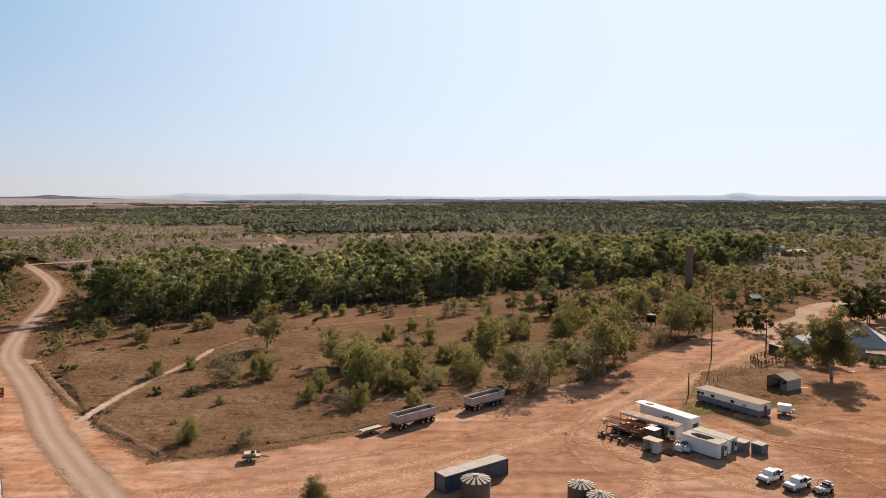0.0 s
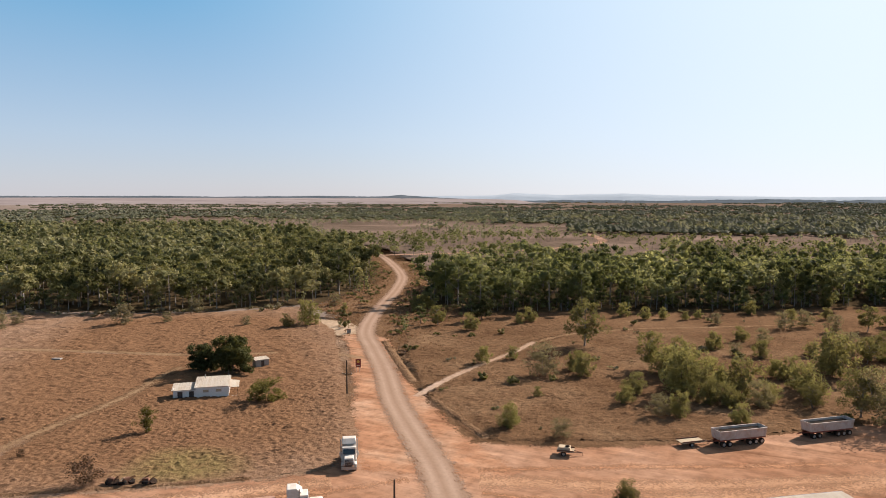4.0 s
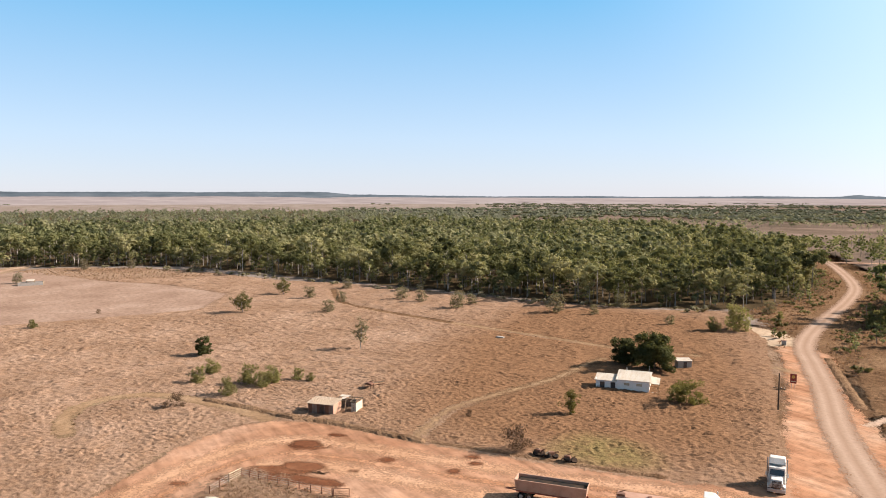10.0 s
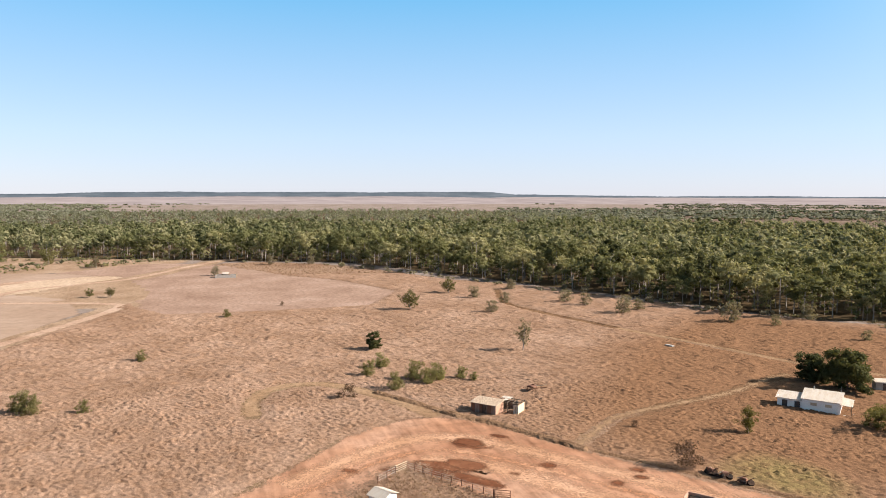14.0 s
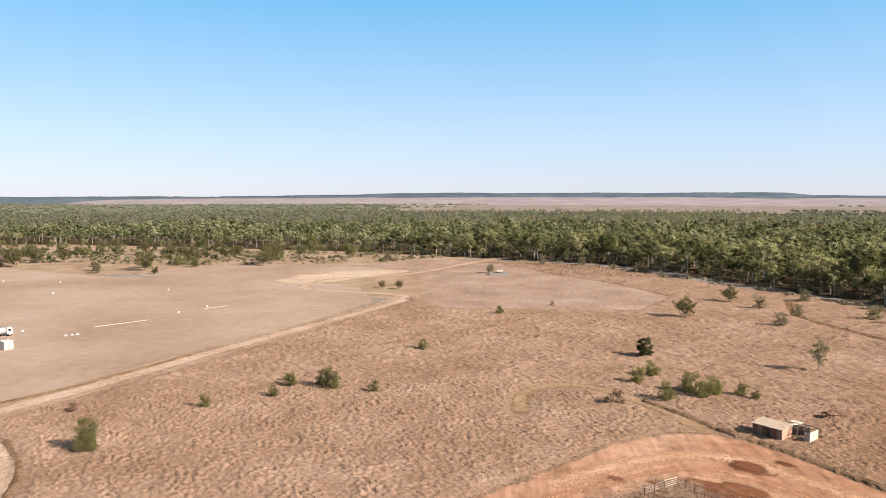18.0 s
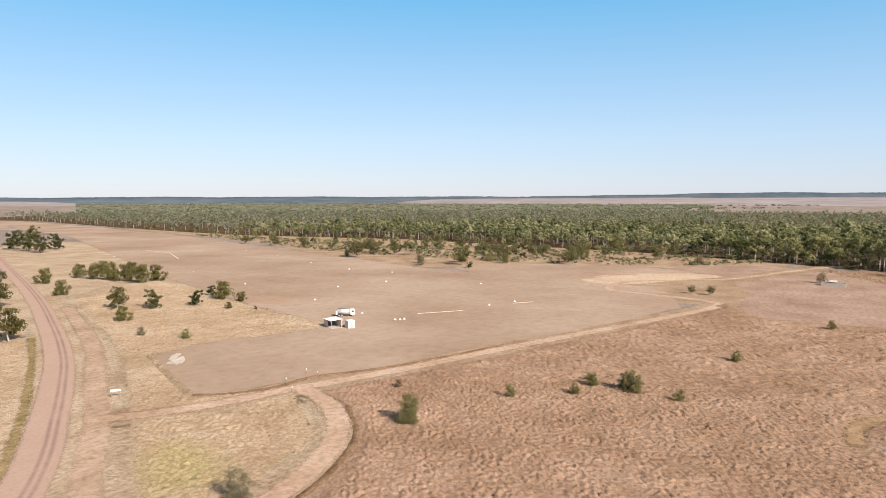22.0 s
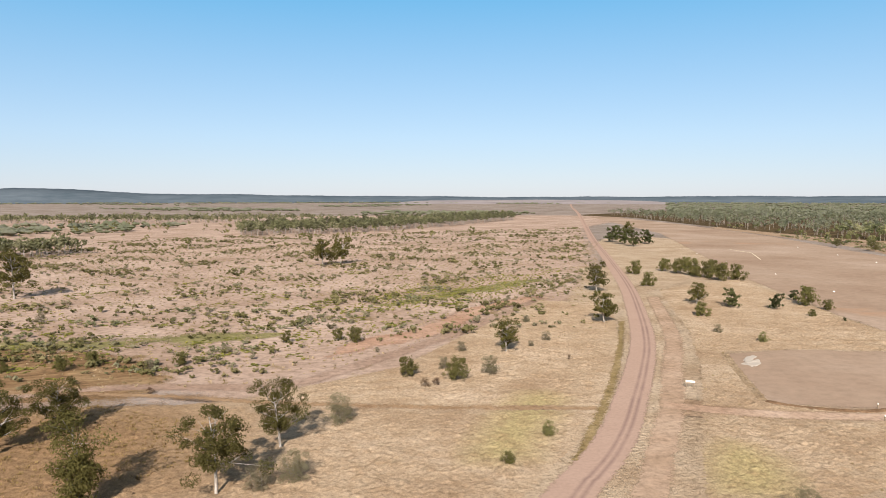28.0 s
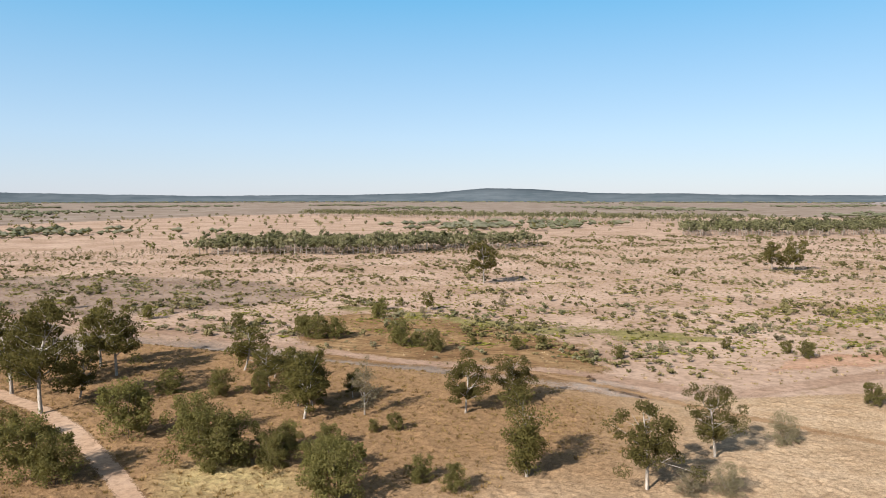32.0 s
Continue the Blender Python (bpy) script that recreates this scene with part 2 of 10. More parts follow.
M_SHOULDER = earth("graded_shoulder_soil", (0.242, 0.162, 0.107), (0.295, 0.202, 0.14), (0.339, 0.242, 0.173), edge=0.8, broad=0.06, fine=0.6, fade=0.9, bump=0.3, ragged=0.3)
M_SAND = earth("pale_sand", (0.323, 0.233, 0.155), (0.375, 0.277, 0.194), (0.426, 0.329, 0.239), edge=1.5, broad=0.06, fine=0.6, fade=1.5, ragged=0.25)
M_PINK = earth("pinkish_plain_soil", (0.232, 0.156, 0.112), (0.307, 0.219, 0.168), (0.38, 0.281, 0.223), edge=14, broad=0.025, fine=0.4, fade=14, bump=0.5, ragged=0.03, spots=(0.06, 0.6, (0.182, 0.125, 0.0684)))
M_GREENISH = earth("green_herb_cover", (0.13, 0.115, 0.05), (0.18, 0.155, 0.068), (0.24, 0.20, 0.10), edge=14, broad=0.08, fine=0.7, fade=5, bump=0.8, ragged=0.06)
M_EDGE_GRASS = earth("olive_edge_grass", (0.148, 0.106, 0.0471), (0.211, 0.149, 0.0722), (0.265, 0.191, 0.101), edge=0.6, broad=0.1, fine=0.8, fade=0.8, bump=0.7, ragged=0.3)


def mat_material(name, dark, mid, light, brown, green):
    """Matted dry grass: tan with browner and greener stretches."""
    n = Nodes(name)
    w = n.where()
    a = n.noise(w, 0.045, 6, 0.62)
    b = n.noise(w, 1.5, 6, 0.7)
    col = n.ramp(a, (0.3, dark), (0.5, mid), (0.7, light))
    col = n.mix(n.attr("zone"), col, brown)
    col = n.mix(n.attr("green"), col, green)
    col = n.mix(n.ramp(n.noise(w, 0.3, 4, 0.7), (0.45, 0.0), (0.7, 0.55)), col, brown)
    col = n.mix(0.8, col, n.ramp(b, (0.28, (0.55, 0.53, 0.5)), (0.5, (1, 1, 1)), (0.74, (1.4, 1.38, 1.34))), "MULTIPLY")
    col = n.mix(0.7, col, n.ramp(n.noise(w, 5.0, 3, 0.7), (0.3, (0.72, 0.7, 0.68)), (0.5, (1, 1, 1)), (0.7, (1.3, 1.29, 1.27))), "MULTIPLY")
    n.bump(b, 0.8, 0.3)
    return n.done(col, 0.95)


M_MAT_FIELD = mat_material("matted_brown_grass", (0.192, 0.119, 0.077), (0.245, 0.157, 0.106), (0.29, 0.194, 0.137), (0.176, 0.098, 0.055), (0.175, 0.128, 0.058))
M_MAT_STRAW = mat_material("matted_straw_grass", (0.255, 0.173, 0.11), (0.325, 0.237, 0.158), (0.385, 0.293, 0.208), (0.2, 0.125, 0.07), (0.30, 0.235, 0.12))
M_MAT_SCRUB = mat_material("matted_scrub_grass", (0.106, 0.06, 0.033), (0.15, 0.088, 0.05), (0.2, 0.126, 0.074), (0.088, 0.05, 0.028), (0.15, 0.125, 0.052))


def road_material(name, dark, light, rut, edge, half, tracks=(-0.42, 0.42), wide=0.4):
    n = Nodes(name)
    w = n.where()
    across = n.attr("across")
    a = n.noise(w, 0.12, 6, 0.65)
    b = n.noise(w, 1.4, 5, 0.7)
    col = n.mix(a, dark, light)
    band = n.math("MINIMUM", *(n.math("ABSOLUTE", n.math("SUBTRACT", across, half * k)) for k in tracks))
    worn = n.math("MULTIPLY", n.ramp(n.math("DIVIDE", band, half * wide), (0.0, 1.0), (1.0, 0.0)), n.ramp(n.noise(w, 0.09, 4), (0.3, 0.45), (0.6, 1.0)))
    col = n.mix(worn, col, rut)
    col = n.mix(0.3, col, n.ramp(b, (0.3, (0.65, 0.64, 0.63)), (0.5, (1, 1, 1)), (0.72, (1.3, 1.28, 1.25))), "MULTIPLY")
    e = n.math("ADD", n.attr("edge"), n.math("MULTIPLY", n.math("SUBTRACT", n.noise(w, 0.5, 6, 0.7), 0.5), edge * 4))
    e = n.math("ADD", e, n.math("MULTIPLY", n.math("SUBTRACT", n.noise(w, 2.4, 4, 0.8), 0.5), edge * 6))
    n.link(n.ramp(n.math("ADD", n.math("MULTIPLY", e, 8.0), 0.5), (0.0, 0.0), (1.0, 1.0)), n.p.inputs["Alpha"])
    n.bump(b, 0.3, 0.08)
    return n.done(col, 0.92)


M_ROAD_A = road_material("grey_gravel_road", (0.24, 0.154, 0.106), (0.3, 0.202, 0.145), (0.35, 0.246, 0.182), 1.1, 2.9)
M_ROAD_B = road_material("red_sealed_road", (0.281, 0.186, 0.141), (0.342, 0.236, 0.182), (0.195, 0.125, 0.105), 0.5, 3.6, (-0.12, -0.48), 0.16)


def leaf_material(name, dark, light, through=0.22, tint=(1.15, 1.1, 0.75)):
    n = Nodes(name)
    g = n.t.nodes.new("ShaderNodeNewGeometry")
    o = n.t.nodes.new("ShaderNodeObjectInfo")
    f = n.math("ADD", n.math("MULTIPLY", g.outputs["Random Per Island"], 0.14), n.math("MULTIPLY", o.outputs["Random"], 0.3))
    f = n.math("ADD", f, n.math("MULTIPLY", n.attr("tone"), 0.75))
    f = n.math("ADD", f, n.math("MULTIPLY", n.noise(g.outputs["Position"], 0.07, 3), 0.35))
    leafy = n.noise(g.outputs["Position"], 1.1, 4, 0.7)
    f = n.math("ADD", f, n.math("MULTIPLY", n.math("SUBTRACT", leafy, 0.5), 0.5))
    n.bump(leafy, 0.7, 0.6)
    col = n.ramp(f, (0.3, dark), (0.8, tuple((a + b) / 2 * c for a, b, c in zip(dark, light, (0.95, 1.0, 0.85)))), (1.1, light))
    n.link(col, n.p.inputs["Base Color"])
    n.p.inputs["Roughness"].default_value = 0.7
    n.p.inputs["Specular IOR Level"].default_value = 0.03
    tr = n.t.nodes.new("ShaderNodeBsdfTranslucent")
    n.link(n.mix(1.0, col, tint, "MULTIPLY"), tr.inputs[0])
    m = n.t.nodes.new("ShaderNodeMixShader")
    m.inputs[0].default_value = through
    n.link(n.p.outputs[0], m.inputs[1])
    n.link(tr.outputs[0], m.inputs[2])
    n.link(m.outputs[0], n.out.inputs[0])
    return n.mat


L_GUM = leaf_material("gum_leaves", (0.135, 0.124, 0.058), (0.28, 0.245, 0.115), 0.55)
# darker copies of bush and gum leaf; the southern light is put into them
L_BUSH_DARK = leaf_material("dark_bush_leaves", (0.125, 0.111, 0.043), (0.26, 0.232, 0.098), 0.5)
L_GUM_DARK = leaf_material("dark_gum_leaves", (0.085, 0.074, 0.027), (0.23, 0.19, 0.075), 0.45)
L_DARK = leaf_material("dark_leaves", (0.054, 0.057, 0.025), (0.16, 0.15, 0.065), 0.35)
L_BUSH = leaf_material("bush_leaves", (0.19, 0.172, 0.08), (0.36, 0.325, 0.165), 0.55)
L_GREY = leaf_material("grey_leaves", (0.18, 0.152, 0.104), (0.29, 0.25, 0.175), 0.5)
L_OLIVE = leaf_material("olive_leaves", (0.122, 0.109, 0.05), (0.235, 0.205, 0.1), 0.5)
L_FOREST = leaf_material("forest_leaves", (0.052, 0.056, 0.026), (0.285, 0.262, 0.135), 0.42)
# distance haze is put into this leaf colour: pale, greyed, low in contrast
L_FAR_HAZED = leaf_material("hazed_far_leaves", (0.17, 0.172, 0.128), (0.255, 0.25, 0.188), 0.6)
G_BROWN = leaf_material("brown_grass_blades", (0.215, 0.132, 0.083), (0.345, 0.225, 0.15), 0.35, (1.1, 1.0, 0.95))
L_DRY = leaf_material("dry_brown_leaves", (0.12, 0.075, 0.052), (0.23, 0.155, 0.11), 0.35)
L_GREYGREEN = leaf_material("grey_green_leaves", (0.088, 0.084, 0.05), (0.22, 0.203, 0.122), 0.4)
# paler copy of the forest leaf, northern haze put into it
L_BELT = leaf_material("belt_gum_leaves", (0.07, 0.078, 0.036), (0.27, 0.268, 0.138), 0.55)
L_CANOPY = leaf_material("canopy_leaves", (0.075, 0.08, 0.042), (0.25, 0.238, 0.13), 0.4)
G_GOLD = leaf_material("golden_grass_blades", (0.162, 0.104, 0.0473), (0.292, 0.198, 0.0893), 0.35, (1.1, 1.0, 0.95))
G_STRAW = leaf_material("straw_grass_blades", (0.198, 0.14, 0.0795), (0.361, 0.271, 0.167), 0.35, (1.1, 1.0, 0.95))
G_SCRUB = leaf_material("scrub_grass_blades", (0.17, 0.1, 0.058), (0.3, 0.185, 0.112), 0.5, (1.1, 1.0, 0.95))
L_LOW = leaf_material("low_shrub_leaves", (0.072, 0.062, 0.03), (0.19, 0.16, 0.08), 0.35)
G_HERB = leaf_material("green_herb_leaves", (0.108, 0.102, 0.024), (0.245, 0.222, 0.055), 0.25)


def bark(name, a, b):
    n = Nodes(name)
    w = n.where()
    c = n.noise(n.stretch(w, 0, (3, 3, 0.6)), 1.2, 5, 0.6)
    n.bump(c, 0.4, 0.05)
    return n.done(n.ramp(c, (0.35, a), (0.65, b)), 0.9)


B_PALE = bark("pale_gum_bark", (0.15, 0.123, 0.102), (0.387, 0.348, 0.309))
B_BROWN = bark("brown_bark", (0.0684, 0.0494, 0.0342), (0.167, 0.129, 0.095))
B_GREY = bark("grey_bark", (0.152, 0.125, 0.103), (0.304, 0.266, 0.228))


# ---- mesh helpers ----
def array_mesh(name, verts, faces, mats, index=None, smooth=False):
    """A mesh from numpy arrays: verts n x 3, faces m x 3 or m x 4."""
    me = bpy.data.meshes.new(name)
    k = faces.shape[1]
    me.vertices.add(len(verts))
    me.vertices.foreach_set("co", np.ascontiguousarray(verts, np.float32).ravel())
    me.loops.add(faces.size)
    me.loops.foreach_set("vertex_index", np.ascontiguousarray(faces, np.int32).ravel())
    me.polygons.add(len(faces))
    me.polygons.foreach_set("loop_start", np.arange(0, faces.size, k, dtype=np.int32))
    me.polygons.foreach_set("loop_total", np.full(len(faces), k, np.int32))
    for m in mats:
        me.materials.append(m)
    if index is not None:
        me.polygons.foreach_set("material_index", np.ascontiguousarray(index, np.int32))
    me.polygons.foreach_set("use_smooth", np.full(len(faces), smooth))
    me.update(calc_edges=True)
    return me


def spline(points, step):
    """A smooth line through the points, resampled."""
    p = np.array(points, float)
    p = np.vstack([2 * p[0] - p[1], p, 2 * p[-1] - p[-2]])
    out = []
    for i in range(1, len(p) - 2):
        n = max(2, int(np.linalg.norm(p[i + 1] - p[i]) / step))
        u = np.linspace(0, 1, n, endpoint=False)[:, None]
        a, b, c, d = p[i - 1:i + 3]
        out.append(0.5 * (2 * b + (c - a) * u + (2 * a - 5 * b + 4 * c - d) * u**2 + (3 * b - a - 3 * c + d) * u**3))
    return np.vstack(out + [p[-2:-1]])


def line_distance(points, x, y):
    d = np.full(x.shape, 1e9)
    for (ax, ay), (bx, by) in zip(points[:-1], points[1:]):
        ex, ey = bx - ax, by - ay
        t = np.clip(((x - ax) * ex + (y - ay) * ey) / (ex * ex + ey * ey + 1e-9), 0, 1)
        d = np.minimum(d, np.hypot(x - ax - t * ex, y - ay - t * ey))
    return d


def inside(points, x, y):
    odd = np.zeros(x.shape, bool)
    for (ax, ay), (bx, by) in zip(points, np.roll(points, -1, 0)):
        odd ^= ((ay > y) != (by > y)) & (x < (bx - ax) * (y - ay) / (by - ay + 1e-12) + ax)
    return odd


def area_depth(points, x, y):
    """How far inside the outline, in metres; negative outside."""
    p = np.array(points, float)
    d = line_distance(np.vstack([p, p[:1]]), x, y)
    return np.where(inside(p, x, y), d, -d)


def ground_patch(name, outline, z, material, label, cell=2.0, soft=6.0, round_it=True):
    p = np.array(outline, float)
    if round_it:
        p = spline(np.vstack([p, p[:1]]), 4.0)[:-1]
    lo, hi = p.min(0) - soft - cell, p.max(0) + soft + cell
    nx, ny = (int(v) + 2 for v in (hi - lo) / cell)
    gx, gy = np.meshgrid(lo[0] + np.arange(nx) * cell, lo[1] + np.arange(ny) * cell)
    d = area_depth(p, gx, gy)
    keep = d > -soft
    q = keep[:-1, :-1] | keep[1:, :-1] | keep[:-1, 1:] | keep[1:, 1:]
    r, c = np.nonzero(q)
    i = r * nx + c
    faces = np.stack([i, i + 1, i + nx + 1, i + nx], 1)
    used, faces = np.unique(faces, return_inverse=True)
    faces = faces.reshape(-1, 4)
    verts = np.stack([gx.ravel()[used], gy.ravel()[used], np.full(len(used), z)], 1)
    me = array_mesh(name, verts, faces, [material])
    me.attributes.new("edge", "FLOAT", "POINT").data.foreach_set("value", d.ravel()[used].astype(np.float32))
    return tagged(new(name, me), label, "ground", kind="structure")


def strip(name, points, half, z, material, label, soft=1.5, step=3.0, category="road"):
    p = spline(points, step)
    t = np.gradient(p, axis=0)
    t /= np.linalg.norm(t, axis=1)[:, None] + 1e-9
    side = np.stack([-t[:, 1], t[:, 0]], 1)
    offs = np.array([-half - soft, -half * 0.5, 0.0, half * 0.5, half + soft])
    verts = np.concatenate([np.c_[p + side * o, np.full(len(p), z)] for o in offs])
    n = len(p)
    i = np.arange(n - 1)
    faces = np.concatenate([np.stack([k * n + i, k * n + i + 1, (k + 1) * n + i + 1, (k + 1) * n + i], 1) for k in range(len(offs) - 1)])
    me = array_mesh(name, verts, faces[:, ::-1], [material])
    me.attributes.new("edge", "FLOAT", "POINT").data.foreach_set("value", np.repeat(half - np.abs(offs), n).astype(np.float32))
    me.attributes.new("across", "FLOAT", "POINT").data.foreach_set("value", np.repeat(offs, n).astype(np.float32))
    return tagged(new(name, me), label, category, kind="structure")


# ---- ground, roads, tracks ----
ROAD_A = [(-20, 58), (-33, 76), (-42, 89), (-50, 100), (-61, 113), (-73, 128), (-87, 148), (-103, 169), (-118, 189), (-132, 217), (-145, 248), (-162, 288), (-183, 330), (-218, 382), (-262, 440), (-330, 520)]
TURN = [(-140, 5), (-149, 5), (-157, 8), (-161, 14), (-160, 21), (-153, 28), (-140, 35), (-129, 39)]
ROAD_B = [(-13, -52), (-46, -90), (-51, -95), (-59, -103), (-69, -115), (-80, -130), (-95, -151), (-115, -181), (-142, -228), (-185, -309), (-261, -465), (-346, -641), (-491, -931), (-834, -1620), (-1349, -2679), (-2203, -4376)]
YARD = [(-45, 112), (-29, 117), (-10, 130), (17, 153), (34, 164), (51, 183), (83, 219), (125, 251), (151, 283), (160, 275), (175, 262), (230, 240), (260, 180),
        (260, 20), (60, -30), (-40, -20), (-78, -24), (-99, -2), (-113, 12), (-122, 20), (-128, 30), (-129, 38), (-123, 46), (-106, 56), (-84, 71), (-70, 82), (-63, 91), (-67, 104)]
STRIP = [(-106, -119), (-129, -107), (-159, -91), (-232, -64), (-284, -50), (-312, -58), (-328, -98), (-345, -107), (-365, -210), (-400, -290), (-463, -440), (-541, -610), (-642, -910), (-735, -1284), (-690, -1290), (-465, -700),
         (-255, -306), (-206, -196), (-188, -143), (-151, -159), (-127, -161)]
FIELD_EAST = [(-60, 95), (-66, 108), (-76, 125), (-95, 150), (-122, 182), (-150, 205), (-165, 225), (-190, 195), (-243, 165), (-300, 145), (-346, 110), (-410, 84), (-455, 50), (-470, 5), (-420, -30), (-330, -30), (-232, -56), (-147, -88),
              (-118, -100), (-100, -72), (-70, -60), (-50, -10), (-60, 50)]
SCRUB = [(-110, 200), (-90, 165), (-70, 136), (-45, 113), (-10, 130), (34, 166), (80, 220), (130, 262), (200, 330), (150, 420), (60, 350), (0, 300), (-60, 275), (-110, 245)]
PLAIN_SOUTH = [(-60, -120), (-110, -190), (-200, -360), (-420, -800), (-700, -1400), (700, -1500), (900, -700), (700, -300), (300, -190), (150, -170), (60, -165), (0, -150)]

def disc_ground():
    """One sheet from the centre out to the horizon."""
    rings = np.concatenate([[0.0], np.geomspace(40, 9000, 26)])
    n = 96
    a = np.arange(n) * 2 * math.pi / n
    verts = np.concatenate([[(0, 0, 0)]] + [np.stack([r * np.cos(a), r * np.sin(a), np.zeros(n)], 1) for r in rings[1:]])
    j = np.arange(n)
    k = (j + 1) % n
    faces = [np.stack([np.zeros(n, int), 1 + j, 1 + k, 1 + k], 1)]
    for r in range(len(rings) - 2):
        faces.append(np.stack([1 + r * n + j, 1 + (r + 1) * n + j, 1 + (r + 1) * n + k, 1 + r * n + k], 1))
    first = faces.pop(0)[:, :3]
    quads = np.concatenate(faces)
    tris = np.concatenate([first, quads[:, [0, 1, 2]], quads[:, [0, 2, 3]]])
    return tagged(new("ground", array_mesh("ground", verts, tris, [M_PLAIN])), "flat dry plain of tan soil and sparse grass", "ground", kind="structure")


disc_ground()
ground_patch("ground_north", [(-1400, 900), (-700, 620), (-330, 500), (-220, 395), (-100, 240), (60, 300), (200, 310), (330, 230), (2600, 300), (4200, 1500), (2500, 4200), (-1500, 4200)], 0.012, M_NORTH, "brown grassy plain with scattered woods", cell=40, soft=80)
ground_patch("ground_plain_south", PLAIN_SOUTH, 0.01, M_PINK, "pale pinkish dry plain with sparse grass", cell=8, soft=30)
ground_patch("ground_field", FIELD_EAST, 0.02, M_GRASSED, "field of dry brown tussock grass", cell=3, soft=12)
ground_patch("ground_scrub", SCRUB, 0.02, M_SCRUB, "dark brown grassy scrub floor", cell=3, soft=10)
strip("scrub_edge_soil", [(-45, 111), (-10, 127), (34, 162), (70, 204), (95, 232), (125, 262)], 9, 0.017, M_SCRUB, "brown soil between scrub and yard", soft=4, category="soil")
ground_patch("ground_scrub_edge", [(20, 155), (65, 180), (98, 212), (128, 262), (150, 300), (180, 330), (100, 330), (40, 290), (10, 220)], 0.018, M_SCRUB, "brown grassy ground before the homestead road", cell=3, soft=10)
ground_patch("ground_scrub_south", [(150, -160), (60, -160), (10, -150), (-15, -120), (-20, -60), (30, -40), (90, -40), (180, -70)], 0.02, M_GUMGRASS, "golden brown grass under scattered gum trees", cell=3, soft=10)
ground_patch("ground_belt_edge", [(-165, 225), (-140, 205), (-122, 182), (-100, 168), (-82, 172), (-105, 205), (-108, 245), (-128, 250), (-150, 300), (-200, 385), (-245, 410), (-210, 335), (-180, 285)], 0.016, M_SCRUB, "brown grass between woodland and road", cell=3, soft=10)
ground_patch("ground_field_brown", [(-64, 100), (-78, 122), (-100, 150), (-122, 172), (-140, 168), (-146, 130), (-128, 88), (-105, 68), (-84, 78)], 0.026, M_SCRUB, "darker brown grass round the white cottage", cell=3, soft=14)
ground_patch("ground_herbs", [(-60, -270), (-85, -300), (-150, -335), (-125, -308), (-90, -286)], 0.03, M_GREENISH, "yellow green herbs over the plain", cell=3, soft=16)
ground_patch("ground_herbs", [(0, -216), (60, -222), (130, -250), (60, -232), (-10, -226)], 0.032, M_GREENISH, "yellow green herbs among the shrubs of the plain", cell=3, soft=16)
ground_patch("ground_field_near", [(-62, -52), (-100, -64), (-135, -62), (-165, -30), (-165, 20), (-140, 34), (-128, 22), (-104, 2), (-82, -20)], 0.026, M_FIELD_NEAR, "reddish brown grass beside the yard", cell=3, soft=16)
BARE = [(-435.8, -88.4), (-478.9, -43.8), (-451.4, 2.0), (-389.7, 33.0), (-356.5, 59.0), (-309.1, 76.2), (-270.1, 55.7), (-268.2, 14.1), (-270.0, -20.6), (-294.5, -34.2), (-331.5, -43.7)]
ground_patch("ground_bare", BARE, 0.028, M_GREY, "grey pink bare soil in the far field", cell=3, soft=14)
ground_patch("ground_green_grass", [(73.5, -86.6), (69.4, -95.2), (55.9, -93.4), (50.3, -87.0), (59.3, -83.7), (68.6, -80.7)], 0.03, M_EDGE_GRASS, "yellow green grass between the gum trees", cell=1.5, soft=5)
ground_patch("ground_track_grass", [(105.2, -231.6), (72.7, -232.9), (33.9, -205.8), (15.7, -176.8), (23.0, -159.9), (45.6, -163.8), (74.2, -161.9), (93.9, -167.4), (121.8, -218.4)], 0.026, M_GUMGRASS, "golden brown grass along the plain track", cell=3, soft=14)
ground_patch("ground_roadside", [(-180, -280), (-255, -306), (-330, -440), (-420, -620), (-345, -620), (-223, -385)], 0.018, M_STRAW, "dry grass between road and airstrip further out", cell=5, soft=12)
ground_patch("ground_plain_grey", [(232.2, -188.8), (324.5, -264.9), (295.2, -293.3), (210.7, -302.3), (150.4, -273.5), (160.7, -230.1), (192.5, -200.8)], 0.022, M_GREY_SOFT, "mauve grey bare soil of the plain", cell=4, soft=20)
ground_patch("ground_straw", [(-30, -50), (-90, -62), (-130, -90), (-150, -110), (-230, -200), (-290, -330), (-180, -330), (-60, -130)], 0.015, M_STRAW, "straw grass round the track junction", cell=4, soft=14)
ground_patch("ground_straw", [(-50, -95), (-60, -112), (-100, -175), (-140, -240), (-120, -262), (-75, -215), (-40, -172), (0, -152), (20, -140), (0, -90), (-20, -70)], 0.03, M_STRAW, "straw coloured dry grass beside the road", cell=3, soft=8)
ground_patch("ground_roadside", [(-62, -80), (-75, -100), (-95, -126), (-112, -150), (-140, -195), (-185, -280), (-255, -306), (-206, -196), (-188, -143), (-130, -163), (-104, -121), (-122, -104), (-98, -80), (-70, -72)], 0.034, M_STRAW, "pale dry grass between road and airstrip", cell=3, soft=8)
ground_patch("ground_airstrip", STRIP, 0.04, M_STRIP, "graded brown soil of an airstrip", cell=3, soft=5, round_it=False)
ground_patch("ground_strip_end", [(-300, -40), (-306, -84), (-330, -112), (-372, -150), (-412, -120), (-402, -62), (-340, -38)], 0.035, M_STRAW_CORE, "bare soil inside the track's bend", cell=3, soft=4)
ground_patch("ground_strip_end", [(-322, -60), (-316, -90), (-340, -140), (-380, -200), (-425, -165), (-440, -105), (-405, -60), (-360, -92)], 0.036, M_STRIP, "bare brown soil past the airstrip's end", cell=3, soft=8)
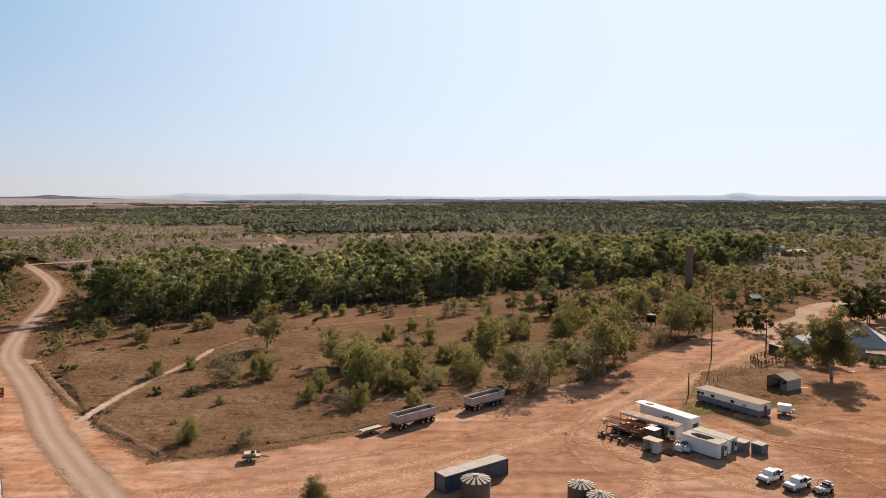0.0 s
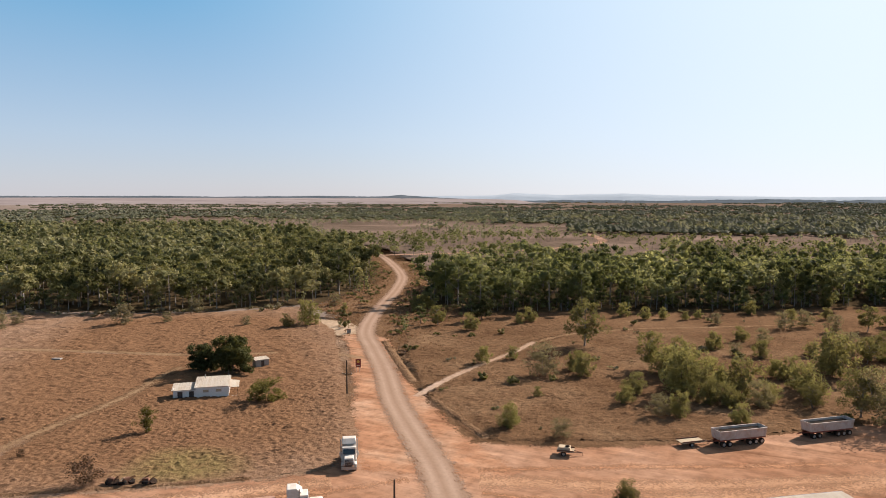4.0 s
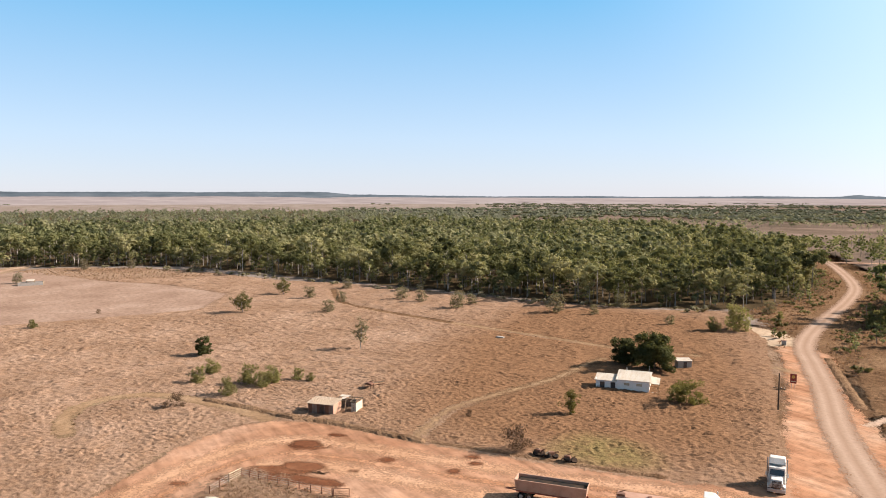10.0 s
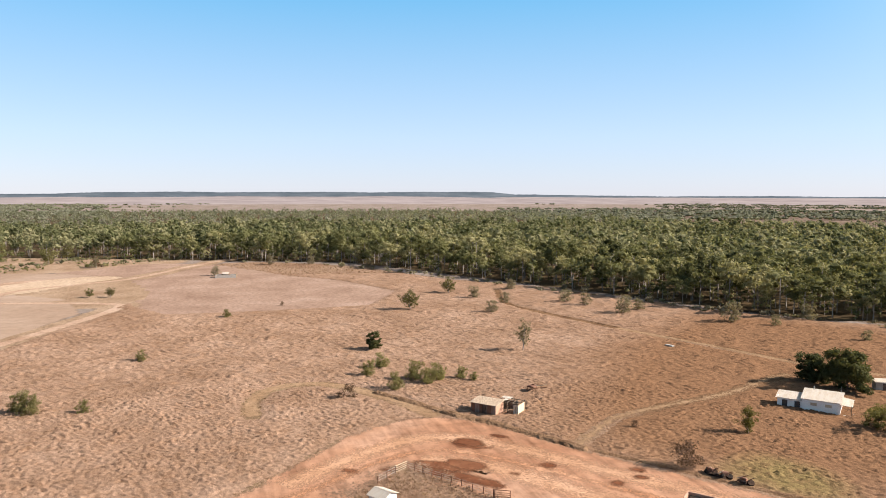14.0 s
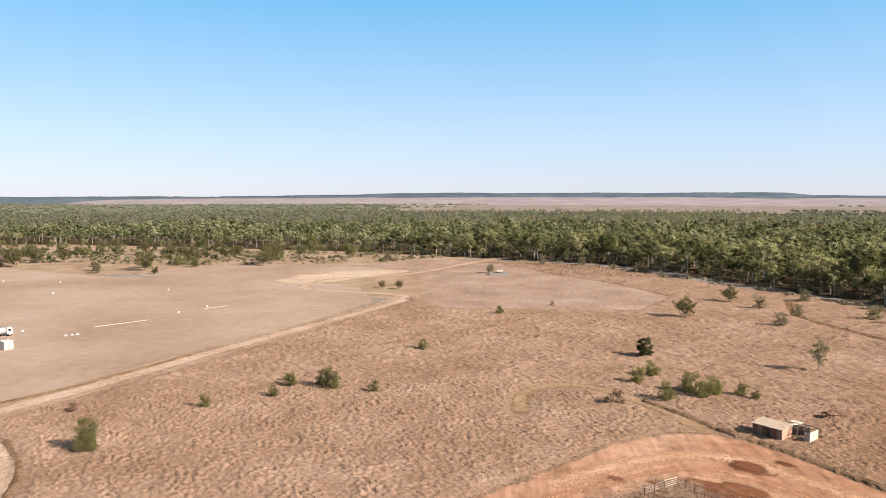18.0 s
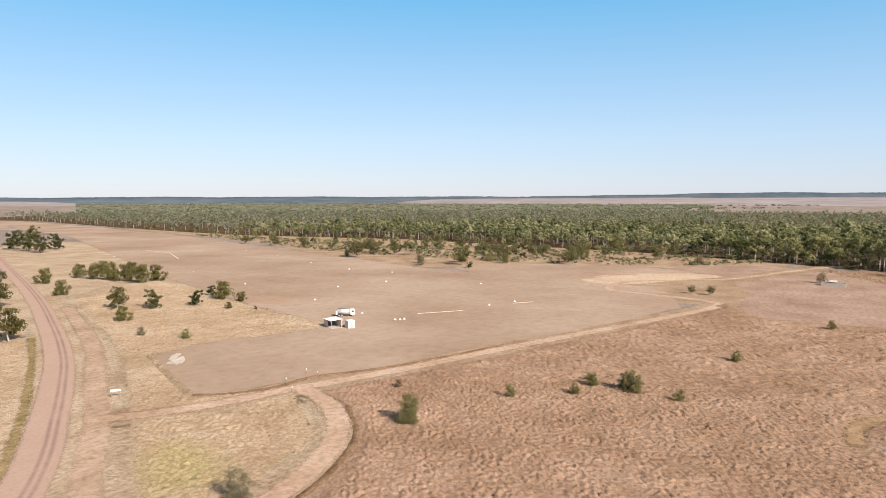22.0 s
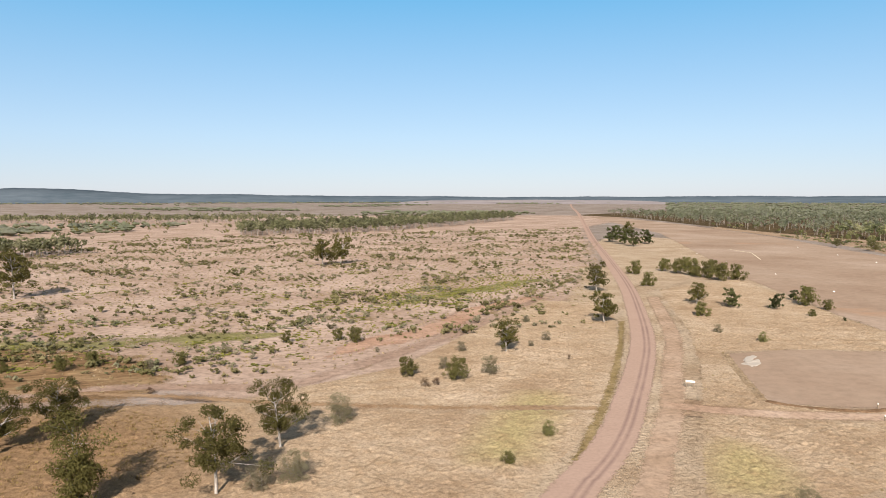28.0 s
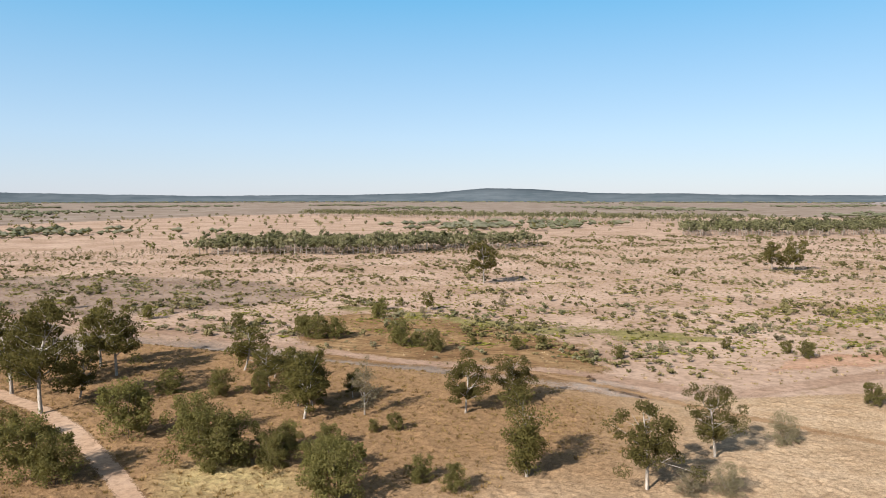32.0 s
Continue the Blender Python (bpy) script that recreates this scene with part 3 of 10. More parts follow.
ground_patch("ground_pale", [(-353, -114), (-390, -106), (-406, -83), (-398, -57), (-374, -76), (-349, -92)], 0.047, M_TRACK, "pale scraped soil at the track's bend", cell=2, soft=6)
ground_patch("ground_woodland_edge", [(-611, -810), (-505, -489), (-397, -309), (-371, -226), (-402, -164), (-434, -101), (-452, -52), (-497, -21), (-556, -64), (-587, -137), (-624, -254), (-653, -397), (-690, -667), (-755, -892)], 0.021, M_STRAW_BROWN, "pinkish brown soil and thin grass before the woodland", cell=6, soft=20)
ground_patch("ground_yard", YARD, 0.05, M_YARD, "bare orange red soil of a work yard", cell=1.5, soft=3)
ground_patch("ground_verge", [(-58, 92), (-66, 103), (-75, 115), (-88, 136), (-109, 166), (-121, 182), (-108, 184), (-84, 150), (-68, 132), (-54, 117), (-45, 109), (-36, 100)], 0.055, M_VERGE, "churned orange soil beside the road", cell=1.5, soft=3)
ground_patch("ground_yard_dark", [(70, 150), (84, 165), (100, 172), (120, 160), (118, 120), (96, 96), (70, 92), (62, 112), (72, 128)], 0.056, M_YARD_DARK, "darker trampled soil of the yard", cell=2, soft=12)
ground_patch("ground_mud", [(-117, 38), (-114, 44), (-110, 43), (-112, 38)], 0.058, M_MUD, "damp dark red mud patch", cell=0.8, soft=3)
ground_patch("ground_mud", [(-106, 23), (-103, 28), (-99, 33), (-94, 38), (-96, 39), (-102, 34), (-107, 29)], 0.058, M_MUD, "damp dark red mud along the grass island", cell=0.8, soft=3)
RUTS = [([(-42, 100), (-20, 112), (10, 128), (40, 152), (66, 182), (100, 222)], 0), ([(-40, 96), (-15, 106), (14, 123), (44, 147), (70, 178), (104, 216)], 1), ([(-38, 92), (-8, 100), (20, 117), (48, 142), (76, 175)], 0), ([(-34, 88), (0, 110), (24, 130), (52, 165)], 1),
        ([(-60, 86), (-80, 68), (-100, 53), (-116, 40), (-116, 26), (-104, 8)], 1), ([(-58, 82), (-78, 63), (-98, 48), (-111, 36), (-110, 25), (-98, 6)], 0), ([(-56, 78), (-76, 58), (-92, 47), (-104, 38), (-108, 30)], 1), ([(-50, 92), (-62, 80), (-82, 64)], 0),
        ([(20, 126), (32, 112), (48, 108), (70, 112), (96, 110)], 0), ([(24, 128), (36, 110), (56, 96), (80, 84)], 1), ([(30, 140), (22, 120), (28, 104), (44, 96), (70, 92)], 0), ([(58, 138), (68, 128), (84, 118), (104, 112)], 1), ([(52, 132), (62, 120), (80, 106), (100, 98)], 0), ([(-30, 90), (-10, 84), (14, 88), (30, 100), (34, 114)], 1)]
for i, (line, pale) in enumerate(RUTS):
    strip("wheel_marks", line, 0.5 + 1.1 * pale, 0.06 + 0.0015 * i, M_RUT_PALE if pale else M_RUT, "pale wheel marks in the yard soil" if pale else "dark wheel ruts in the yard soil", category="track")
ground_patch("ground_yard_grass", [(47.0, 141.8), (54.5, 155.5), (62.9, 173.6), (73.0, 177.9), (84.0, 183.0), (88.4, 176.9), (83.7, 160.6), (74.6, 142.9), (68.1, 135.4), (70.3, 146.1), (62.7, 140.9), (53.9, 136.0), (47.0, 133.5)], 0.057, M_GUMGRASS, "rough grass patch round the portable building", cell=1.5, soft=8)
# damp soil and the portable building's shadow, both put into one dark patch
ground_patch("ground_mud", [(53.5, 137.1), (57.4, 131.2), (59.8, 124.9), (63.7, 125.5), (63.9, 133.6), (61.1, 137.1), (57.7, 141.2)], 0.059, M_TRACK_DARK, "damp dark soil with painted shadow beside the portable building", cell=1, soft=4)
strip("tyre_marks", [(41.6, 125.3), (44.6, 116.8), (48.1, 109.4), (51.1, 100.8)], 0.3, 0.086, M_TYRE, "dark tyre marks pressed into the yard soil", soft=0.6, category="track")
strip("tyre_marks", [(52.1, 131.2), (58.4, 119.7), (62.7, 113.1), (64.7, 101.3)], 0.3, 0.087, M_TYRE, "dark tyre marks pressed into the yard soil", soft=0.6, category="track")
strip("tyre_marks", [(55.4, 124.0), (62.3, 119.7), (68.6, 117.1), (74.8, 116.6)], 0.3, 0.089, M_TYRE, "dark tyre marks pressed into the yard soil", soft=0.6, category="track")
strip("tyre_marks", [(55.6, 121.1), (61.6, 116.5), (66.9, 113.9), (72.2, 112.5)], 0.3, 0.090, M_TYRE, "dark tyre marks pressed into the yard soil", soft=0.6, category="track")
strip("tyre_marks", [(27.5, 105.9), (35.9, 104.8), (45.0, 108.2), (48.0, 104.9)], 0.3, 0.091, M_TYRE, "dark tyre marks pressed into the yard soil", soft=0.6, category="track")
strip("tyre_marks", [(34.7, 138.7), (29.0, 128.3), (28.4, 116.7), (31.6, 111.2)], 0.3, 0.093, M_TYRE, "dark tyre marks pressed into the yard soil", soft=0.6, category="track")
strip("tyre_marks", [(64.8, 128.7), (74.9, 133.7), (80.4, 132.1), (81.4, 127.3)], 0.3, 0.095, M_TYRE, "dark tyre marks pressed into the yard soil", soft=0.6, category="track")
ground_patch("ground_green_grass", [(-90, 74), (-80, 76), (-76, 84), (-84, 88), (-93, 84)], 0.036, M_EDGE_GRASS, "patch of greener grass at the yard's edge", cell=1.5, soft=8)
ground_patch("ground_mud", [(-112.0, 42.5), (-111.2, 41.4), (-111.7, 39.8), (-113.1, 38.5), (-114.8, 38.4), (-115.7, 39.4), (-115.3, 41.1), (-113.7, 42.4)], 0.0810, M_MUD, "damp dark red mud patch in the yard", cell=0.6, soft=2)
ground_patch("ground_mud", [(-101.5, 37.4), (-101.2, 35.7), (-102.8, 32.6), (-105.3, 29.7), (-107.4, 28.8), (-107.8, 30.5), (-106.2, 33.7), (-103.6, 36.6)], 0.0822, M_MUD, "damp dark red mud patch in the yard", cell=0.6, soft=2)
ground_patch("ground_mud", [(-102.0, 39.4), (-101.3, 38.1), (-102.1, 35.8), (-104.0, 34.0), (-106.0, 33.6), (-106.8, 35.0), (-106.0, 37.3), (-104.0, 39.1)], 0.0834, M_MUD, "damp dark red mud patch in the yard", cell=0.6, soft=2)
ground_patch("ground_mud", [(-99.0, 50.0), (-98.6, 49.4), (-98.9, 48.5), (-99.6, 47.9), (-100.5, 47.9), (-100.9, 48.5), (-100.6, 49.4), (-99.9, 50.0)], 0.0846, M_MUD, "damp dark red mud patch in the yard", cell=0.6, soft=2)
ground_patch("ground_mud", [(-89.9, 56.6), (-89.4, 55.9), (-89.5, 55.2), (-90.2, 54.7), (-91.0, 54.9), (-91.5, 55.5), (-91.4, 56.3), (-90.7, 56.8)], 0.0858, M_MUD, "damp dark red mud patch in the yard", cell=0.6, soft=2)
ground_patch("ground_mud", [(-114.0, 47.9), (-113.7, 47.3), (-114.1, 46.3), (-115.0, 45.5), (-115.8, 45.3), (-116.1, 45.9), (-115.7, 46.9), (-114.8, 47.8)], 0.0870, M_MUD, "damp dark red mud patch in the yard", cell=0.6, soft=2)
ground_patch("ground_mud", [(-93.1, 62.6), (-92.8, 61.9), (-93.0, 61.0), (-93.8, 60.4), (-94.6, 60.5), (-95.0, 61.2), (-94.7, 62.1), (-93.9, 62.7)], 0.0882, M_MUD, "damp dark red mud patch in the yard", cell=0.6, soft=2)
ground_patch("ground_mud", [(-90.7, 61.1), (-90.5, 60.5), (-90.7, 59.8), (-91.3, 59.3), (-91.9, 59.3), (-92.2, 59.8), (-91.9, 60.6), (-91.3, 61.1)], 0.0894, M_MUD, "damp dark red mud patch in the yard", cell=0.6, soft=2)
ground_patch("ground_mud", [(-103.6, 27.3), (-103.4, 26.9), (-103.6, 26.2), (-104.3, 25.5), (-104.9, 25.4), (-105.2, 25.8), (-104.9, 26.5), (-104.2, 27.1)], 0.0906, M_MUD, "damp dark red mud patch in the yard", cell=0.6, soft=2)
ground_patch("ground_mud", [(-106.5, 19.1), (-106.2, 18.8), (-106.5, 18.2), (-107.0, 17.7), (-107.6, 17.5), (-107.9, 17.8), (-107.7, 18.4), (-107.1, 19.0)], 0.0918, M_MUD, "damp dark red mud patch in the yard", cell=0.6, soft=2)
ground_patch("ground_mud", [(-97.9, 43.2), (-97.7, 42.9), (-97.9, 42.4), (-98.4, 41.9), (-98.8, 41.8), (-99.0, 42.1), (-98.8, 42.7), (-98.3, 43.2)], 0.0930, M_MUD, "damp dark red mud patch in the yard", cell=0.6, soft=2)
ground_patch("ground_clearing", [(-149, 203), (-131, 200), (-120, 190), (-116, 182), (-124, 181), (-133, 188)], 0.05, M_SAND, "pale sandy clearing beside the road", cell=1.5, soft=3)
ground_patch("ground_island", [(-99, 16), (-106, 27), (-98, 33), (-86, 40), (-78, 30), (-86, 14)], 0.098, M_GRASSED, "fenced island of dry grass in the yard", cell=1, soft=5, round_it=False)
ground_patch("ground_pale", [(-358, -113), (-385, -99), (-412, -71), (-404, -50), (-380, -66), (-349, -84), (-344, -104)], 0.05, M_SAND, "pale sandy patch at the end of the airstrip", cell=3, soft=4)
ground_patch("ground_red_streak", [(-22, -186), (-40, -197), (-62, -210), (-92, -245), (-125, -272), (-117, -276), (-84, -252), (-56, -219), (-34, -206)], 0.04, M_RED, "streak of bare red earth in the plain", cell=2, soft=6)
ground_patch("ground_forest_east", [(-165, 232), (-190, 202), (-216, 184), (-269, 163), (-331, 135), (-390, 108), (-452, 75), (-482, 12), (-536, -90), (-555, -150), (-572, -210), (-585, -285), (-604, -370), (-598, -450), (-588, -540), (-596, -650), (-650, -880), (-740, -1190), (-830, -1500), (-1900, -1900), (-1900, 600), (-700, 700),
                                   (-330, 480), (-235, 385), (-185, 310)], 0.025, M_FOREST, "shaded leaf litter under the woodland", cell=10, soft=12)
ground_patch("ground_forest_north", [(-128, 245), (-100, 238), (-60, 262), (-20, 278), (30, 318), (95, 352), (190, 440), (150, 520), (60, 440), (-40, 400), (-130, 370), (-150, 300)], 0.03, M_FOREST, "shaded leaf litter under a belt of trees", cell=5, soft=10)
strip("road_grass", ROAD_A, 15, 0.012, M_SCRUB, "brown grass either side of the gravel road", soft=6, category="verge")
strip("road_gravel", ROAD_A, 2.9, 0.1, M_ROAD_A, "grey gravel road with worn wheel tracks")
strip("road_grass", [(-20, -52), (-47, -87), (-59, -101), (-80, -128), (-105, -165), (-135, -213), (-173, -282), (-223, -380)], 24, 0.013, M_STRAW, "straw grass either side of the sealed road", soft=8, category="verge")
strip("road_sealed", ROAD_B, 3.6, 0.1, M_ROAD_B, "long straight reddish sealed road")
strip("road_shoulder", [(-40, -66), (-54, -83), (-65, -97), (-86, -124), (-103, -149), (-120, -173), (-136, -199), (-170, -261)], 2.4, 0.053, M_SHOULDER, "graded pale shoulder beside the sealed road", category="track")
strip("road_edge_grass", [(-34, -74), (-44, -88), (-55, -104), (-74, -130), (-98, -166), (-127, -213)], 0.9, 0.056, M_EDGE_GRASS, "greenish grass strip along the sealed road", category="verge")
strip("track_margin", [(-84, -124), (-100, -113), (-122, -104), (-147, -93), (-183, -80), (-231, -61), (-290, -39), (-306, -44), (-316, -70), (-325, -90), (-361, -87), (-395, -46), (-449, -21), (-500, 5)], 7, 0.034, M_STRAW_BROWN, "dry grass along the airstrip track", soft=4, category="verge")
strip("track_shoulder", [(-84, -124), (-100, -113), (-122, -104), (-147, -93), (-183, -80), (-231, -61), (-290, -39)], 4.2, 0.044, M_STRAW_CORE, "trampled grass beside the airstrip track", category="verge")
strip("track_strip", [(-84, -124), (-100, -113), (-122, -104), (-147, -93), (-183, -80), (-231, -61), (-290, -39), (-306, -44), (-316, -70), (-325, -90), (-361, -87), (-395, -46), (-449, -21), (-500, 5)], 2.2, 0.065, M_TRACK, "pale dirt track along the airstrip", category="track")
strip("track_loop", [(-122, -103), (-115, -90), (-102, -78), (-86, -71), (-70, -68), (-50, -66)], 2.2, 0.07, M_TRACK, "reddish dirt track curving through dry grass", category="track")
strip("track_scrub", [(-70, 132), (-70, 147), (-69, 161), (-66, 181), (-65, 198)], 0.9, 0.06, M_TRACK, "narrow pale track into the scrub", category="track")
strip("track_scrub", [(-65, 197), (-58, 214), (-42, 231), (-20, 245), (3, 261)], 0.6, 0.06, M_FAINT, "faint worn track through the scrub", category="track")
strip("scrub_bank", [(-68.8, 136.4), (-62.8, 129.6), (-56.2, 122.6), (-50.5, 117.0), (-45.9, 112.7)], 0.55, 0.064, M_TRACK_DARK, "dark cut bank at the edge of the scrub", category="bank")
strip("track_field", [(-107, 58), (-118, 72), (-122, 86), (-126, 105), (-135, 128), (-128, 140), (-122, 152)], 0.65, 0.06, M_FAINT, "old wheel track across the dry field", category="track")
strip("track_house", [(-200, 122), (-170, 133), (-145, 140), (-125, 152), (-112, 158), (-100, 158)], 1.2, 0.066, M_FAINT, "faint track past the white cottage", category="track")
strip("track_field_far", [(-300, 120), (-262, 108), (-235, 112), (-200, 122), (-160, 130)], 1.4, 0.063, M_TRACK_DARK, "dark wheel track along the field's far side", category="track")
strip("track_turn", TURN, 1.5, 0.06, M_FAINT, "faint turning loop worn into the grass", category="track")
strip("track_plain", [(240, -190), (112, -176), (67, -168), (26, -170), (-8, -162), (-30, -176), (-72, -215), (-118, -265)], 2.4, 0.05, M_GREY, "grey bare track across the plain", category="track")
strip("track_plain_pale", [(51, -174), (15, -160), (-8, -148), (-41, -135), (-70, -126)], 1.2, 0.055, M_FAINT, "faint pale track in dry grass", category="track")
strip("track_south", [(190, -135), (139, -113), (124, -108), (106, -100), (88, -89), (72, -78), (50, -60)], 1.7, 0.06, M_TRACK, "pale dirt track between gum trees", category="track")
strip("track_far_north", [(-262, 440), (-190, 520), (-150, 640), (-200, 800)], 4, 0.05, M_RED, "red dirt track in the far plain", category="track")
strip("road_homestead", [(98, 217), (107, 227), (128, 248), (140, 268), (165, 285), (230, 300)], 4, 0.095, M_TRACK, "pale dirt road past the homestead", category="track")


# ---- far ridges ----
def ridge(name, radius, skyline, material, label, seed, span=(0.0, 360.0), wave=0.02, foot=420.0):
    """Far rising land along a stretch of the horizon; skyline: compass angle and height above the eye's level, in degrees."""
    n = int((span[1] - span[0]) * 5) + 1
    a = np.linspace(span[0], span[1], n)
    az, up = np.array(skyline).T
    rng = np.random.default_rng(seed)
    top = np.interp(a % 360, az, up, period=360)
    top += sum(wave / k * np.sin(np.radians(a) * 31 * k + rng.uniform(0, 6.28)) for k in (1, 2, 4)) + rng.normal(0, wave * 0.35, n)
    if span[1] - span[0] < 360:
        top -= 0.6 * np.exp(-np.minimum(a - span[0], span[1] - a) / 1.6)
    high = np.maximum(43 + radius * np.tan(np.radians(top)), 0.5)
    rows = []
    for r, f in ((radius - foot, 0.0), (radius - foot * 0.4, 0.55), (radius, 1.0), (radius + 120, 0.0)):
        rows.append(np.stack([-np.sin(np.radians(a)) * r, np.cos(np.radians(a)) * r, high * f - (0.5 if f == 0 else 0)], 1))
    j = np.arange(n - 1)
    k = j + 1
    faces = np.concatenate([np.stack([r * n + j, r * n + k, (r + 1) * n + k, (r + 1) * n + j], 1) for r in range(3)])
    return tagged(new(name, array_mesh(name, np.concatenate(rows), faces, [material], smooth=True)), label, "hills", kind="structure")


def ridge_material(name, a, b):
    n = Nodes(name)
    w = n.where()
    c = n.noise(n.stretch(w, 0, (1, 1, 6)), 0.006, 6, 0.65)
    return n.done(n.ramp(c, (0.35, a), (0.65, b)), 1.0)


# blue and pale tints of these three are air haze mixed into the colour
M_RIDGE_HAZED = ridge_material("hazed_wooded_ridge", (0.062, 0.080, 0.095), (0.10, 0.118, 0.135))
M_HILLS_HAZED = ridge_material("hazed_far_hills", (0.27, 0.32, 0.37), (0.31, 0.36, 0.41))
M_PLAIN_HAZED = ridge_material("hazed_far_plain", (0.20, 0.17, 0.165), (0.27, 0.232, 0.225))
DARK_RIDGE = [(24, -0.3), (28, -0.05), (29.1, 0.06), (30.2, -0.05), (41, -0.07), (50, -0.04), (59, -0.02), (65, 0.1), (67, 0.15), (68.7, 0.28), (74, 0.31), (83, 0.28), (92, 0.3), (98.8, 0.25), (103, 0.14),
              (107.6, 0.05), (115, 0.0), (130, -0.02), (143, -0.04), (154, -0.1), (162, -0.08), (170, 0.0), (176, 0.0), (180, 0.13), (186.5, 0.14), (191, 0.46), (194.7, 0.57), (198.7, 0.16), (202.3, 0.08), (207, 0.0),
              (215.5, -0.07), (223, 0.0), (230.5, 0.2), (250, 0.2), (300, -0.1), (330, -0.3)]
HAZED_HILLS = [(290, -0.3), (300, -0.05), (334, -0.04), (336.2, 0.04), (337.3, 0.22), (337.9, 0.2), (338.7, 0.0), (341.7, 0.0), (350, -0.06), (357, -0.12), (4, -0.05), (7.5, 0.0), (11.5, 0.17), (16.2, 0.03), (19.9, 0.19), (21.5, 0.02), (25, -0.02), (30, -0.1), (40, -0.3)]
PALE_RISE = [(16, -0.3), (33, -0.2), (41, -0.19), (59, -0.14), (69, -0.11), (74, -0.05), (92, -0.05), (107, -0.12), (120, -0.2), (146, -0.3), (165, -0.33), (172, -0.5)]
ridge("backdrop_hills", 4700, DARK_RIDGE, M_RIDGE_HAZED, "low wooded ridge on the horizon with haze in its colour", 3)
ridge("backdrop_far_hills", 4880, HAZED_HILLS, M_HILLS_HAZED, "far hills with blue haze in their colour", 5, wave=0.008)
ridge("backdrop_plain", 4560, PALE_RISE, M_PLAIN_HAZED, "far plain rising to the horizon with pale haze in its colour", 7, (17.0, 124.0), 0.006, 900.0)
ridge("backdrop_plain", 4560, PALE_RISE, M_PLAIN_HAZED, "far plain rising to the horizon with pale haze in its colour", 9, (144.0, 170.0), 0.006, 900.0)


# ---- trees ----
def tube(points, radii, sides):
    p = np.array(points, float)
    a = np.arange(sides) * 2 * math.pi / sides
    t = np.gradient(p, axis=0)
    t /= np.linalg.norm(t, axis=1)[:, None] + 1e-9
    ref = np.where(np.abs(t[:, 2:3]) > 0.9, [[1.0, 0, 0]], [[0, 0, 1.0]])
    u = np.cross(t, ref)
    u /= np.linalg.norm(u, axis=1)[:, None] + 1e-9
    v = np.cross(t, u)
    r = np.array(radii)[:, None, None]
    verts = (p[:, None] + r * (u[:, None] * np.cos(a)[None, :, None] + v[:, None] * np.sin(a)[None, :, None])).reshape(-1, 3)
    i = np.arange(len(p) - 1)[:, None] * sides
    j = np.arange(sides)[None]
    k = (j + 1) % sides
    return verts, np.stack([i + j, i + k, i + sides + k, i + sides + j], -1).reshape(-1, 4)


def joined(pieces):
    verts, faces, n = [], [], 0
    for v, f in pieces:
        verts.append(v)
        faces.append(f + n)
        n += len(v)
    return np.concatenate(verts), np.concatenate(faces)


def lump_ball(level):
    """Unit ball of triangles: 8 faces, 20 faces, or 80."""
    if level == 0:
        v = np.array([(1, 0, 0), (-1, 0, 0), (0, 1, 0), (0, -1, 0), (0, 0, 1), (0, 0, -1)], float)
        return v, np.array([(0, 2, 4), (2, 1, 4), (1, 3, 4), (3, 0, 4), (2, 0, 5), (1, 2, 5), (3, 1, 5), (0, 3, 5)])
    bm = bmesh.new()
    bmesh.ops.create_icosphere(bm, subdivisions=level, radius=1.0)
    bm.verts.ensure_lookup_table()
    v = np.array([p.co[:] for p in bm.verts])
    f = np.array([[p.index for p in q.verts] for q in bm.faces])
    bm.free()
    return v, f


LUMP_BALLS = [lump_ball(k) for k in range(3)]


def lumps(rng, centres, radii, level, flat=0.75, rough=0.2):
    """The leafy body of each clump: a dented, uneven ball of foliage."""
    v, f = LUMP_BALLS[level]
    n = len(centres)
    size = np.array(radii)[:, None, None] * rng.uniform(1 - rough, 1 + rough, (n, len(v), 1))
    out = np.array(centres)[:, None] + v[None] * size * (1, 1, flat)
    return out.reshape(-1, 3), (f[None] + (np.arange(n) * len(v))[:, None, None]).reshape(-1, 3)


def leaf_cards(rng, centres, radii, count, size, droop=0.5, flat=0.75, loose=0.45):
    """Small leaf sprays round each clump's centre, thinner at its rim, folded along the middle."""
    c = np.repeat(centres, count, 0)
    r = np.repeat(radii, count)[:, None]
    d = rng.normal(size=(len(c), 3))
    d /= np.linalg.norm(d, axis=1)[:, None]
    c = c + d * r * rng.uniform(0.25, 1.0, (len(c), 1)) ** 0.6 * np.array([1, 1, flat])
    along = rng.normal(size=(len(c), 3))
    along[:, 2] -= droop
    out = d + rng.normal(0, loose, (len(c), 3)) + (0, 0, 0.25)
    along -= out * ((along * out).sum(1) / (out * out).sum(1))[:, None]
    along /= np.linalg.norm(along, axis=1)[:, None]
    across = np.cross(along, out)
    across /= np.linalg.norm(across, axis=1)[:, None] + 1e-9
    s = size * rng.uniform(0.6, 1.4, (len(c), 1))
    w = across * s * 0.5
    l = along * s
    k = rng.uniform(-0.3, 0.3, (len(c), 1))
    verts = np.stack([c - l * 0.45 - w * (1 + k), c - l * 0.35 + w * (1 - k), c + l * 0.65 + w * k * 2], 1).reshape(-1, 3)
    return verts, np.arange(len(verts)).reshape(-1, 3)


